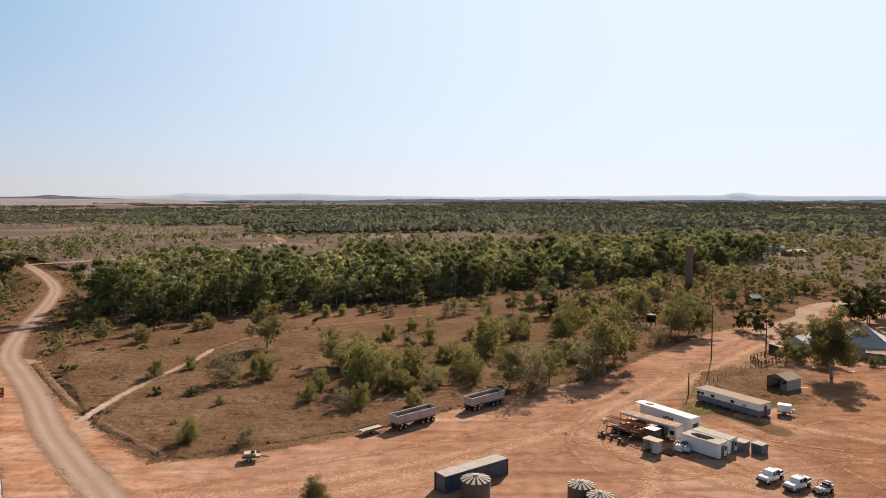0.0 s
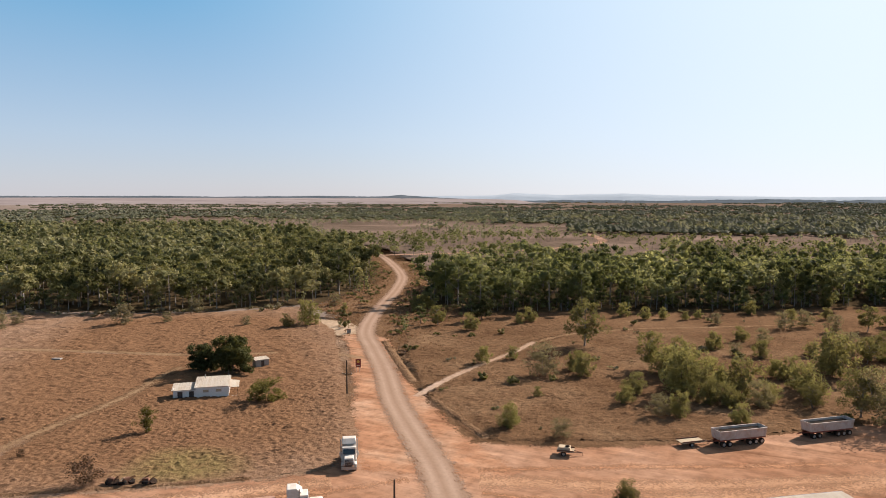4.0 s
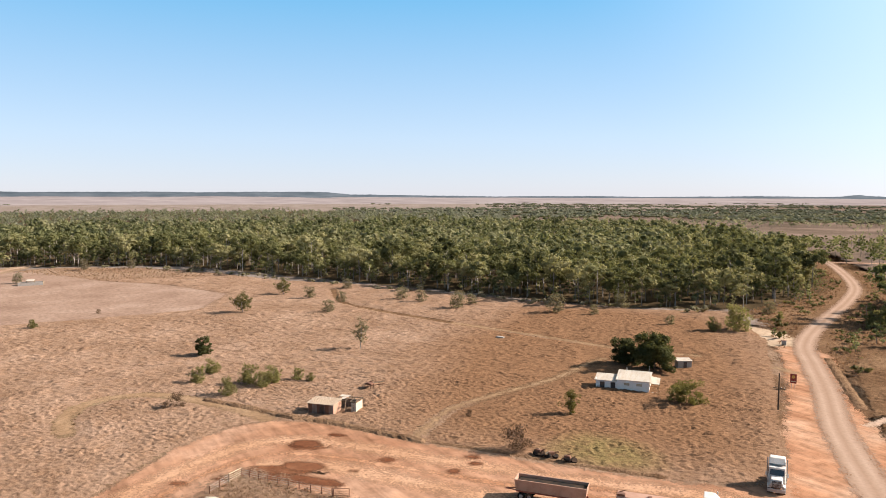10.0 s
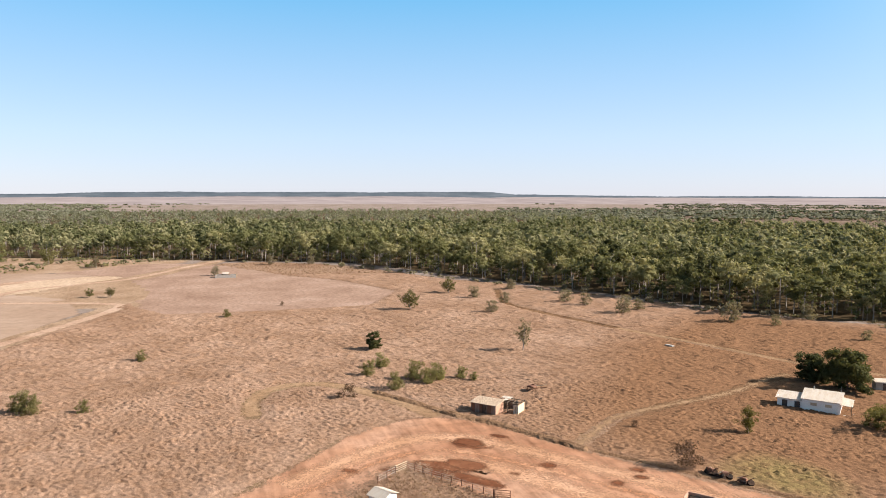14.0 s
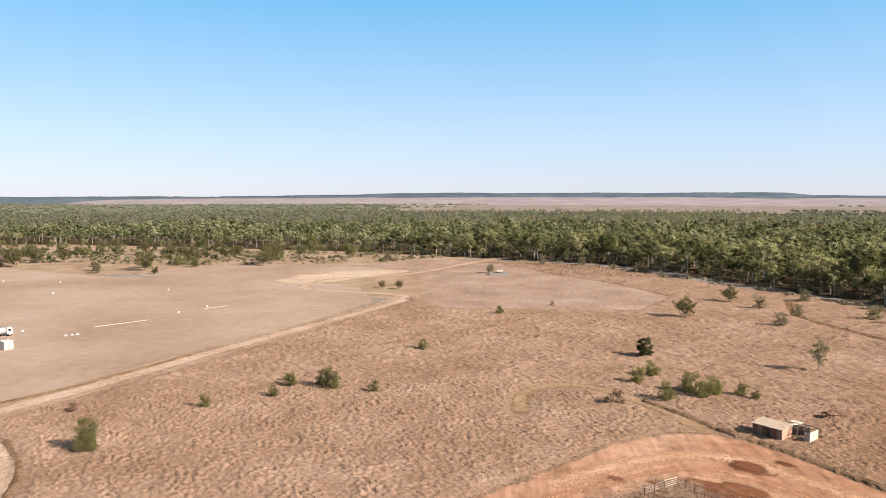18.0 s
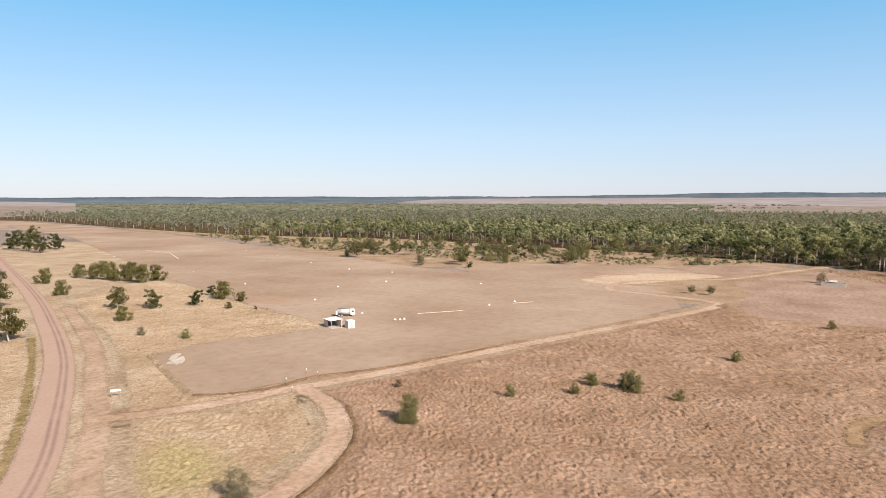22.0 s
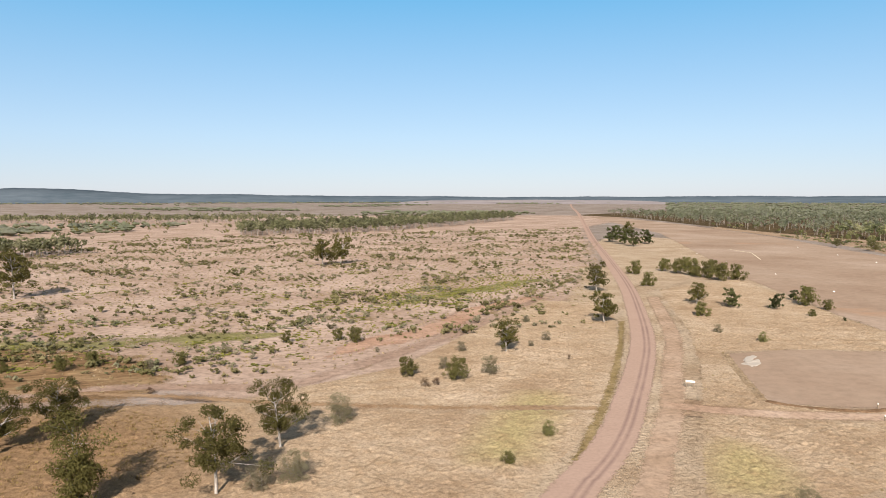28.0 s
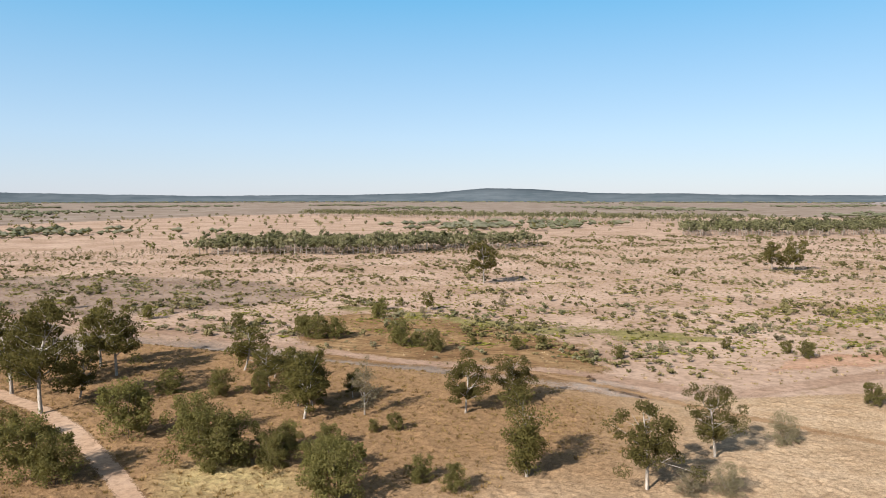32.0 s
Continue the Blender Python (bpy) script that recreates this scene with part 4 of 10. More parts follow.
def grow(seed, h, trunk, spread, limbs, clump, leaves, size, thick=0.017, sides=6, stems=1, lean=0.06, droop=0.5, low=0.45, twigs=True, fill=0, flat=0.75, body=0.0):
    """A plant h metres high: bark and leaves as arrays. trunk: clear part of the height; spread: crown's half width to height."""
    rng = np.random.default_rng(seed)
    wood, centres, radii = [], [], []
    for s in range(stems):
        out = rng.uniform(0, 6.28)
        off = 0.0 if stems == 1 else spread * h * 0.25
        base = np.array([math.cos(out) * off * 0.3, math.sin(out) * off * 0.3, -0.15])
        top = np.array([math.cos(out) * off * 1.6 + rng.normal(0, lean * h), math.sin(out) * off * 1.6 + rng.normal(0, lean * h), h * rng.uniform(0.72, 0.82)])
        bend = rng.normal(0, lean * h * 0.5, 3) * (1, 1, 0)
        u = np.linspace(0, 1, 7)[:, None]
        path = base + (top - base) * u + bend * np.sin(u * 3.14)
        r0 = thick * h / stems**0.4
        wood.append(tube(path, r0 * (1.15 - 0.85 * u[:, 0]), sides))
        n = max(2, limbs // stems)
        for i in range(n):
            f = trunk + (0.92 - trunk) * (i + rng.uniform(0.1, 0.9)) / n
            k = f * 6
            start = path[int(k)] + (path[min(6, int(k) + 1)] - path[int(k)]) * (k - int(k))
            az = i * 2.4 + rng.uniform(-0.5, 0.5) + out
            reach = spread * h * rng.uniform(0.6, 1.05) * (1.0 - 0.45 * max(0, (f - low) / (1 - low)))
            end = start + np.array([math.cos(az) * reach, math.sin(az) * reach, h * rng.uniform(0.08, 0.24)])
            end[2] = min(end[2], h * 0.93)
            mid = (start + end) / 2 + np.array([0, 0, -0.03 * h]) + rng.normal(0, 0.02 * h, 3)
            r1 = r0 * (0.62 - 0.3 * f)
            wood.append(tube([start, mid, end], [r1, r1 * 0.7, r1 * 0.25], 4))
            for j in range(2 if twigs else 1):
                e2 = end + rng.normal(0, 1, 3) * np.array([0.1, 0.1, 0.06]) * h * (1 if j else 0.4)
                if j:
                    wood.append(tube([mid, (mid + e2) / 2 + rng.normal(0, 0.01 * h, 3), e2], [r1 * 0.5, r1 * 0.35, r1 * 0.15], 3))
                centres.append(e2)
                radii.append(clump * h * rng.uniform(0.7, 1.25))
        centres.append(path[-1] + (0, 0, 0.06 * h))
        radii.append(clump * h * 1.1)
    for i in range(fill):
        a, q, z = rng.uniform(0, 6.28), math.sqrt(rng.uniform(0.05, 1)), rng.uniform(max(trunk, 0.12), 0.82)
        q *= spread * h * math.sqrt(max(0.1, 1 - ((z - 0.42) / 0.55) ** 2)) * (0.8 + 0.3 * math.sin(3 * a + seed))
        z *= 0.82 + 0.22 * math.sin(2 * a + seed * 2.3)
        centres.append(np.array([math.cos(a) * q, math.sin(a) * q, z * h]))
        radii.append(clump * h * rng.uniform(0.5, 1.35))
    c, r = np.array(centres), np.array(radii)
    c[:, 2] = np.clip(c[:, 2], r * 0.5, h - r * 0.7)
    if not body:
        return joined(wood), leaf_cards(rng, c, r * 1.4, leaves, size, droop, flat, 0.9)
    return joined(wood), joined([lumps(rng, c, r * body, 1, min(flat, 1.0), 0.3), leaf_cards(rng, c, r, leaves, size, droop, flat)])


KINDS = {  # kind: name, label, category, nominal height, bark, leaves, growth
    "g": ("gum_tree", "gum tree with a pale trunk and open olive green crown", "tree", 11, B_PALE, L_GUM, dict(trunk=0.30, spread=0.35, limbs=12, clump=0.085, leaves=66, size=0.36, fill=26)),
    "w": ("gum_tree", "tall gum tree with white bark and thin crown", "tree", 15, B_PALE, L_GUM_DARK, dict(trunk=0.32, spread=0.31, limbs=13, clump=0.07, leaves=92, size=0.38, thick=0.017, fill=26)),
    "d": ("shade_tree", "dense dark green tree", "tree", 9, B_BROWN, L_DARK, dict(trunk=0.2, spread=0.40, limbs=12, clump=0.115, leaves=66, size=0.40, stems=2, fill=24, twigs=False, sides=4, body=0.4)),
    "m": ("mango_tree", "broad dense dark mango tree with a domed crown", "tree", 9, B_BROWN, L_DARK, dict(trunk=0.06, spread=0.45, limbs=14, clump=0.13, leaves=84, size=0.42, low=0.2, fill=60, body=0.4)),
    "h": ("shade_tree", "tall grey olive gum tree with an airy crown beside the hotel", "tree", 17, B_GREY, L_OLIVE, dict(trunk=0.3, spread=0.3, limbs=20, clump=0.075, leaves=120, size=0.4, fill=60, thick=0.02)),
    "b": ("bush", "soft grey green bushy shrub in dry grass", "bush", 4.5, B_BROWN, L_BUSH, dict(trunk=0.05, spread=0.46, limbs=12, clump=0.075, leaves=38, size=0.2, stems=5, thick=0.01, fill=66, twigs=False, sides=4, flat=1.2, droop=-0.5)),
    # c, e: b and g again, southern light put into darker leaves
    "c": ("bush", "dark olive bushy shrub in dry grass", "bush", 4.5, B_BROWN, L_BUSH_DARK, dict(trunk=0.05, spread=0.5, limbs=12, clump=0.085, leaves=48, size=0.2, stems=5, thick=0.012, fill=56, twigs=False, sides=4, flat=1.05, droop=-0.2)),
    "e": ("gum_tree", "gum tree with a white trunk and dark olive crown", "tree", 11, B_PALE, L_GUM_DARK, dict(trunk=0.30, spread=0.35, limbs=12, clump=0.08, leaves=84, size=0.34, fill=26, thick=0.02)),
    "r": ("bush", "round dark green bush", "bush", 5, B_BROWN, L_DARK, dict(trunk=0.1, spread=0.36, limbs=8, clump=0.12, leaves=70, size=0.3, stems=2, low=0.1, fill=40, twigs=False, sides=4, body=0.4)),
    "y": ("bush", "grey thorny bush with fine dry twigs", "bush", 5, B_GREY, L_GREY, dict(trunk=0.08, spread=0.44, limbs=12, clump=0.11, leaves=44, size=0.2, stems=4, thick=0.011, fill=36, twigs=False, sides=4)),
    "s": ("gum_tree", "slender gum sapling with narrow crown", "tree", 12, B_GREY, L_GUM_DARK, dict(trunk=0.12, spread=0.13, limbs=14, clump=0.085, leaves=70, size=0.34, thick=0.018, low=0.9, fill=30)),
    "t": ("gum_tree", "thin nearly bare young gum tree", "tree", 11, B_PALE, L_GREY, dict(trunk=0.25, spread=0.14, limbs=12, clump=0.065, leaves=40, size=0.28, thick=0.014, fill=14)),
    "f": ("gum_tree", "spreading gum tree with sparse olive crown", "tree", 9, B_GREY, L_OLIVE, dict(trunk=0.28, spread=0.38, limbs=14, clump=0.085, leaves=60, size=0.3, low=0.7, fill=30, thick=0.022)),
    "o": ("bush", "broad olive bush with drooping branches", "bush", 5, B_BROWN, L_BUSH_DARK, dict(trunk=0.06, spread=0.7, limbs=12, clump=0.12, leaves=60, size=0.28, stems=3, thick=0.014, fill=40, twigs=False)),
    "q": ("bush", "round twiggy olive brown bush in the yard", "bush", 5, B_BROWN, L_OLIVE, dict(trunk=0.03, spread=0.5, limbs=10, clump=0.1, leaves=54, size=0.2, stems=4, thick=0.011, fill=80, twigs=False, sides=4)),
    "u": ("bush", "upright leafy olive green bush", "bush", 5, B_BROWN, L_BUSH, dict(trunk=0.08, spread=0.3, limbs=10, clump=0.1, leaves=56, size=0.2, stems=3, thick=0.012, fill=70, twigs=False, sides=4)),
    "p": ("bush", "low dry brown bush", "bush", 2.5, B_BROWN, L_DRY, dict(trunk=0.1, spread=0.5, limbs=6, clump=0.18, leaves=34, size=0.2, stems=3, thick=0.012, fill=8, twigs=False, sides=4)),
}
TEMPLATES = {}


def mesh_part(name, verts, faces, material, parent, smooth=False, label=""):
    ob = new(name, array_mesh(name, verts, faces, [material], smooth=smooth))
    ob.parent = parent
    return tagged(ob, label)


def plant(kind, x, y, h, turn, group):
    """One tree or bush at its place; the first of each shape is built, the rest are copies."""
    name, label, category, nominal, wood, leaf, how = KINDS[kind]
    away = math.hypot(x, y)
    detail = 2 if away < 160 else 1 if away < 240 else 0
    shape = (kind, int(abs(x * 3 + y * 7)) % 3, detail)
    s = h / nominal
    m = pose(x, y, 0, 0, 0, turn) @ Matrix.Diagonal((s, s, s, 1))
    if shape not in TEMPLATES:
        ob = tagged(new(name), label, category, group)
        how = dict(how, leaves=int(how["leaves"] * (0.7, 1.2, 2.2)[detail]), size=how["size"] * (1.15, 0.85, 0.62)[detail])
        b, l = grow(17 * ord(kind) + shape[1], nominal, **how)
        mesh_part("trunk", *b, wood, ob, True)
        mesh_part("crown", *l, leaf, ob)
        TEMPLATES[shape] = ob
        ob.matrix_basis = m
        return ob
    t = TEMPLATES[shape]
    keep = t.matrix_basis.copy()
    t.matrix_basis = Matrix()
    ob = copy_thing(t, m)
    t.matrix_basis = keep
    return tagged(ob, label, category, group)


PLANTS_SCRUB_NEAR = [("b", -68.6, 166.4, 4.9), ("b", -63.1, 173.7, 3.9), ("y", -50.6, 160.9, 8.6), ("b", -41.8, 164.6, 6.3), ("b", -28.1, 146.2, 4.4), ("b", -46.3, 143.2, 2.3), ("b", -44.5, 121.6, 5.0), ("y", -20.5, 140.7, 4.8), ("b", -17.3, 142.3, 5.2), ("b", -13.1, 153.8, 7.6), ("b", -6.9, 162.0, 9.6), ("b", -17.5, 158.4, 11.6), ("g", -27.9, 178.3, 10.0), ("g", -22.4, 181.5, 8.6), ("b", -8.4, 152.5, 5.6), ("y", -2.9, 154.8, 6.1), ("b", 4.4, 172.9, 6.8), ("y", -34.5, 120.2, 4.0), ("y", 33.5, 162.5, 10.4)]
PLANTS_SCRUB_CLUMP = [("b", -24.0, 172.5, 8.7), ("b", -19.2, 165.4, 8.6), ("b", -12.3, 165.5, 7.5), ("b", 6.6, 165.8, 7.5), ("b", 12.1, 189.9, 11.7), ("b", -28.0, 154.5, 5.4), ("b", -45.5, 169.4, 5.3), ("b", -1.1, 159.6, 4.7), ("b", -6.1, 142.1, 4.5)]
PLANTS_SCRUB_MID = [("g", -50.1, 197.6, 14.6), ("g", 14.8, 156.4, 10.8), ("y", 19.0, 154.1, 11.7), ("g", 24.1, 158.9, 9.7), ("g", 12.3, 199.3, 7.7), ("g", 20.4, 207.3, 7.6), ("g", 25.0, 218.5, 7.5), ("g", 34.0, 203.5, 10.8), ("g", 40.3, 225.3, 11.0), ("g", 39.1, 169.4, 14.7), ("g", 44.3, 181.2, 15.1), ("b", -4.2, 204.5, 5.0), ("b", -10.1, 224.4, 4.9), ("b", -17.2, 207.5, 3.7), ("b", -0.5, 181.8, 5.2), ("b", -15.9, 210.8, 5.2), ("b", 33.5, 182.3, 6.0), ("b", 7.9, 211.2, 4.3)]
PLANTS_SCRUB_MORE = [("f", 21.0, 213.3, 6.8), ("f", 37.9, 211.8, 11.6), ("f", 6.7, 159.0, 5.6), ("d", 38.9, 252.0, 9.5), ("y", 16.5, 211.6, 8.2), ("g", 54.7, 220.7, 10.4), ("f", 70.5, 252.3, 9.7), ("b", 33.0, 271.2, 6.8), ("y", 15.5, 251.8, 6.2), ("y", 7.5, 257.8, 6.4), ("g", 64.1, 311.1, 10.4), ("g", 25.2, 258.0, 8.6), ("g", 39.5, 278.4, 11.6), ("b", 16.5, 310.5, 6.4), ("b", 47.4, 211.8, 8.1), ("y", 31.5, 184.4, 6.2), ("y", 62.1, 203.8, 6.1), ("b", 25.1, 211.7, 4.4), ("g", 79.6, 294.2, 8.8), ("f", 96.7, 311.5, 10.7), ("y", 1.3, 251.6, 6.3), ("y", -4.2, 222.2, 5.3), ("b", -9.8, 277.8, 5.7), ("y", -19.0, 251.4, 4.2), ("b", 2.5, 182.2, 6.1), ("y", -10.4, 203.2, 4.1), ("b", 48.5, 240.5, 5.2), ("f", 53.0, 262.0, 8.4), ("g", 88.0, 262.0, 8.8), ("b", 81.0, 247.0, 4.6), ("y", 41.0, 193.0, 4.4)]
PLANTS_SCRUB_FAR = [("g", 66.8, 239.0, 11.1), ("g", 70.8, 210.5, 12.3), ("g", 76.9, 219.4, 12.8), ("g", 71.1, 219.3, 10.7), ("g", 79.2, 214.9, 10.0), ("d", 96.1, 226.2, 7.4), ("d", 99.6, 219.7, 8.9), ("g", 129.5, 271.9, 7.9), ("g", 88.3, 291.8, 7.6), ("g", 69.3, 272.1, 6.6), ("g", 114.2, 280.2, 9.1), ("g", 119.9, 313.1, 7.6), ("g", 160.6, 314.0, 8.9), ("g", 174.7, 314.4, 10.1), ("b", 54.2, 252.4, 5.1), ("b", 35.8, 252.0, 5.1)]
PLANTS_FOREST_FRINGE = [("b", -78.8, 223.3, 4.2), ("b", -76.9, 228.2, 5.6), ("b", -88.9, 205.5, 6.2), ("g", -102.5, 209.4, 7.2), ("d", -92.8, 223.0, 10.7), ("b", -50.5, 254.0, 5.4), ("b", -42.3, 250.6, 4.9), ("b", -36.8, 254.3, 4.3), ("b", -121.5, 237.7, 7.3), ("b", -122.5, 232.4, 6.6), ("b", -26.0, 260.8, 3.4), ("b", -29.6, 255.7, 3.3), ("b", 3.6, 270.7, 4.4), ("b", 14.8, 278.1, 4.5)]
# bushes at x 104.5 and 109.5 are added, standing in for the hotel's shadow
PLANTS_HOMESTEAD = [("h", 92.9, 166.8, 17.7), ("o", 92.0, 182.5, 6.0), ("o", 97.2, 179.6, 7.0), ("f", 98.4, 200.4, 8.0), ("o", 104.5, 180.5, 3.4), ("o", 109.5, 177.0, 2.8), ("d", 143.7, 237.2, 14.4), ("d", 141.0, 242.5, 11.8), ("d", 155.4, 248.4, 14.1)]
PLANTS_YARD = [("q", -18.2, 96.3, 4.3)]
PLANTS_FIELD = [("r", -191.6, 39.9, 5.7), ("b", -164.0, 32.6, 4.0), ("b", -170.4, 37.3, 4.2), ("b", -150.2, 36.1, 4.1), ("b", -157.2, 42.4, 5.0), ("b", -152.9, 44.4, 4.1), ("b", -154.7, 47.2, 4.7), ("f", -255.4, 67.3, 8.2), ("f", -294.3, 95.0, 7.4), ("y", -277.9, 100.7, 5.7), ("y", -240.9, 94.4, 5.2), ("y", -261.6, 108.0, 4.8), ("t", -178.1, 79.0, 10.0), ("b", -154.9, 53.1, 3.2), ("b", -152.6, 55.3, 2.3), ("p", -146.9, 25.5, 3.2), ("p", -146.9, 23.0, 1.6), ("s", -102.7, 89.9, 5.5), ("p", -112.0, 72.3, 1.5), ("p", -92.7, 69.2, 4.5), ("m", -127.8, 129.7, 7.7), ("m", -119.6, 131.1, 10.4), ("o", -96.7, 115.2, 5.5), ("b", -258.9, 1.3, 3.2)]
PLANTS_FIELD_EDGE = [("y", -255.7, 131.8, 5.8), ("y", -245.2, 135.2, 5.7), ("y", -224.1, 139.3, 7.3), ("y", -229.6, 149.1, 4.9), ("y", -197.6, 164.9, 7.7), ("y", -187.6, 173.7, 4.0), ("y", -193.8, 193.1, 5.9), ("y", -159.6, 181.2, 3.7), ("b", -145.3, 184.6, 5.0), ("b", -141.7, 191.4, 9.0), ("y", -157.4, 230.1, 5.0), ("b", -148.6, 223.2, 2.9), ("y", -397.8, -3.4, 5.7), ("y", -411.1, 82.6, 5.2), ("y", -448.7, 53.6, 5.8), ("y", -451.2, 28.8, 6.7), ("y", -298.6, 126.1, 5.2)]
PLANTS_STRIP_FIELD = [("b", -195.8, -20.5, 3.3), ("b", -137.8, -59.1, 3.0), ("b", -154.2, -36.7, 5.1), ("b", -156.2, -39.1, 4.0), ("b", -159.7, -48.7, 2.1), ("b", -146.8, -47.8, 2.7), ("b", -152.0, -26.9, 2.8), ("f", -327.2, -53.4, 4.1), ("f", -325.9, -45.3, 4.6), ("p", -465.7, -72.1, 6.2), ("p", -280.3, 22.0, 1.8)]
PLANTS_JUNCTION = [("u", -112.4, -69.0, 6.2), ("b", -155.2, -46.3, 3.4), ("y", -71.8, -72.6, 5.0), ("p", -132.8, -84.5, 2.1), ("b", -53.2, -113.3, 3.0), ("y", -88.3, -190.5, 3.0), ("y", -94.4, -220.2, 2.8), ("y", -80.5, -184.0, 2.0), ("b", -148.1, -169.9, 3.4), ("y", -145.1, -186.2, 3.1)]
PLANTS_ROADSIDE = [("d", -182.4, -226.5, 7.9), ("e", -174.9, -238.0, 9.5), ("c", -159.2, -213.5, 5.5), ("d", -196.2, -218.9, 6.7), ("c", -213.5, -222.1, 8.3), ("d", -219.6, -235.6, 5.1), ("c", -213.8, -212.3, 4.3), ("c", -210.9, -340.9, 8.0), ("c", -188.7, -293.9, 7.1), ("c", -234.5, -348.5, 7.9), ("c", -235.3, -336.7, 8.7), ("c", -236.1, -325.4, 9.8), ("c", -236.9, -314.4, 9.7), ("c", -236.0, -301.6, 9.7), ("c", -245.1, -301.5, 8.7), ("c", -252.5, -353.1, 7.9), ("c", -256.6, -335.3, 7.8), ("d", -335.4, -582.9, 17.1), ("d", -329.3, -555.3, 16.5), ("d", -324.9, -527.5, 15.5), ("d", -353.5, -552.5, 13.6), ("e", -387.3, -642.7, 16.5), ("d", -200.3, -191.3, 1.6), ("c", -196.8, -201.7, 2.9)]
PLANTS_PLAIN_NEAR = [("e", -71.3, -179.7, 10.3), ("c", -38.9, -161.6, 5.1), ("c", -49.1, -154.6, 5.9), ("y", -58.6, -158.1, 4.9), ("y", -59.6, -183.3, 3.2), ("y", -49.2, -165.5, 3.5), ("p", -40.7, -151.2, 2.2), ("c", -41.3, -102.8, 2.4), ("e", -119.8, -212.0, 11.9), ("e", -155.5, -282.5, 13.7), ("p", -43.4, -152.0, 1.8), ("p", 18.3, -162.7, 1.6), ("p", -83.9, -166.6, 1.4)]
PLANTS_GUMS = [("e", 38.6, -130.9, 12.1), ("e", 30.1, -140.2, 10.8), ("s", 20.7, -103.0, 14.4), ("w", 3.3, -104.3, 14.5), ("w", -6.8, -120.7, 12.7), ("y", -18.3, -131.0, 6.1), ("y", -7.8, -105.7, 5.3), ("y", -2.6, -104.1, 4.4), ("w", 70.1, -124.3, 12.3), ("e", 82.9, -139.6, 7.5), ("t", 56.8, -123.2, 11.5), ("c", 51.2, -114.9, 2.7), ("c", 35.5, -96.8, 4.5), ("c", 49.0, -95.2, 6.4), ("c", 29.7, -94.9, 4.4), ("e", 88.9, -142.8, 6.1), ("e", 85.4, -135.3, 10.0), ("e", 69.3, -125.2, 10.8), ("e", 72.1, -124.4, 8.7), ("c", 55.2, -105.1, 4.8), ("c", 61.4, -102.7, 5.3), ("c", 62.1, -98.2, 5.3), ("e", 64.3, -133.8, 6.1), ("c", 47.8, -116.9, 3.7)]
PLANTS_GUMS_MORE = [("c", 52.1, -94.4, 5.9)]
PLANTS_PLAIN_BUSHES = [("c", 100.9, -186.4, 7.8), ("c", 96.1, -188.9, 6.8), ("c", 107.8, -189.3, 6.5), ("c", 104.2, -242.4, 4.9), ("c", 76.5, -189.6, 4.7), ("c", 63.0, -181.4, 6.7), ("c", 69.1, -186.1, 4.6), ("e", 87.3, -247.3, 7.0), ("w", 88.4, -331.1, 24.0), ("e", -52.1, -438.4, 17.6), ("e", -63.3, -441.2, 18.4), ("c", -5.9, -174.5, 1.4), ("y", -37.1, -189.4, 1.6), ("c", -13.9, -209.1, 3.4), ("c", -33.4, -204.3, 5.0), ("c", -29.0, -208.6, 3.7), ("y", -66.6, -215.8, 1.8)]
PLANTS_PLAIN_MORE = [("c", 74.9, -186.5, 8.0), ("c", 97.6, -225.1, 5.8), ("y", 86.6, -239.1, 2.9), ("c", 41.5, -190.4, 4.2), ("c", 35.1, -194.6, 4.0), ("y", 20.9, -186.8, 2.7), ("c", 13.8, -188.2, 3.6), ("y", 63.1, -264.9, 4.1), ("c", 54.8, -192.8, 3.0)]
PLANTS_GROVE = [("w", 117.9, -104.7, 23.5), ("w", 135.8, -113.5, 22.2), ("w", 125.5, -132.7, 18.7), ("e", 135.8, -138.7, 16.7), ("e", 118.9, -115.2, 10.4), ("c", 91.3, -98.6, 11.2), ("e", 99.5, -146.4, 12.0), ("c", 91.8, -126.4, 6.4), ("e", 66.8, -117.2, 14.2), ("c", 68.7, -91.2, 10.6), ("c", 66.1, -93.5, 9.5), ("c", 58.9, -94.3, 6.5), ("c", 79.9, -101.6, 9.1), ("c", 44.2, -85.7, 10.0), ("c", 91.6, -78.6, 10.8), ("c", 86.7, -78.6, 8.3), ("c", 109.7, -90.6, 6.3)]
PLANTS_GROVE_BACK = [("c", 133.6, -194.0, 5.3), ("c", 217.7, -208.9, 5.0), ("c", 173.0, -198.3, 5.3), ("c", 114.3, -201.9, 4.6), ("c", 102.8, -123.8, 6.2), ("c", 84.1, -129.7, 5.6)]
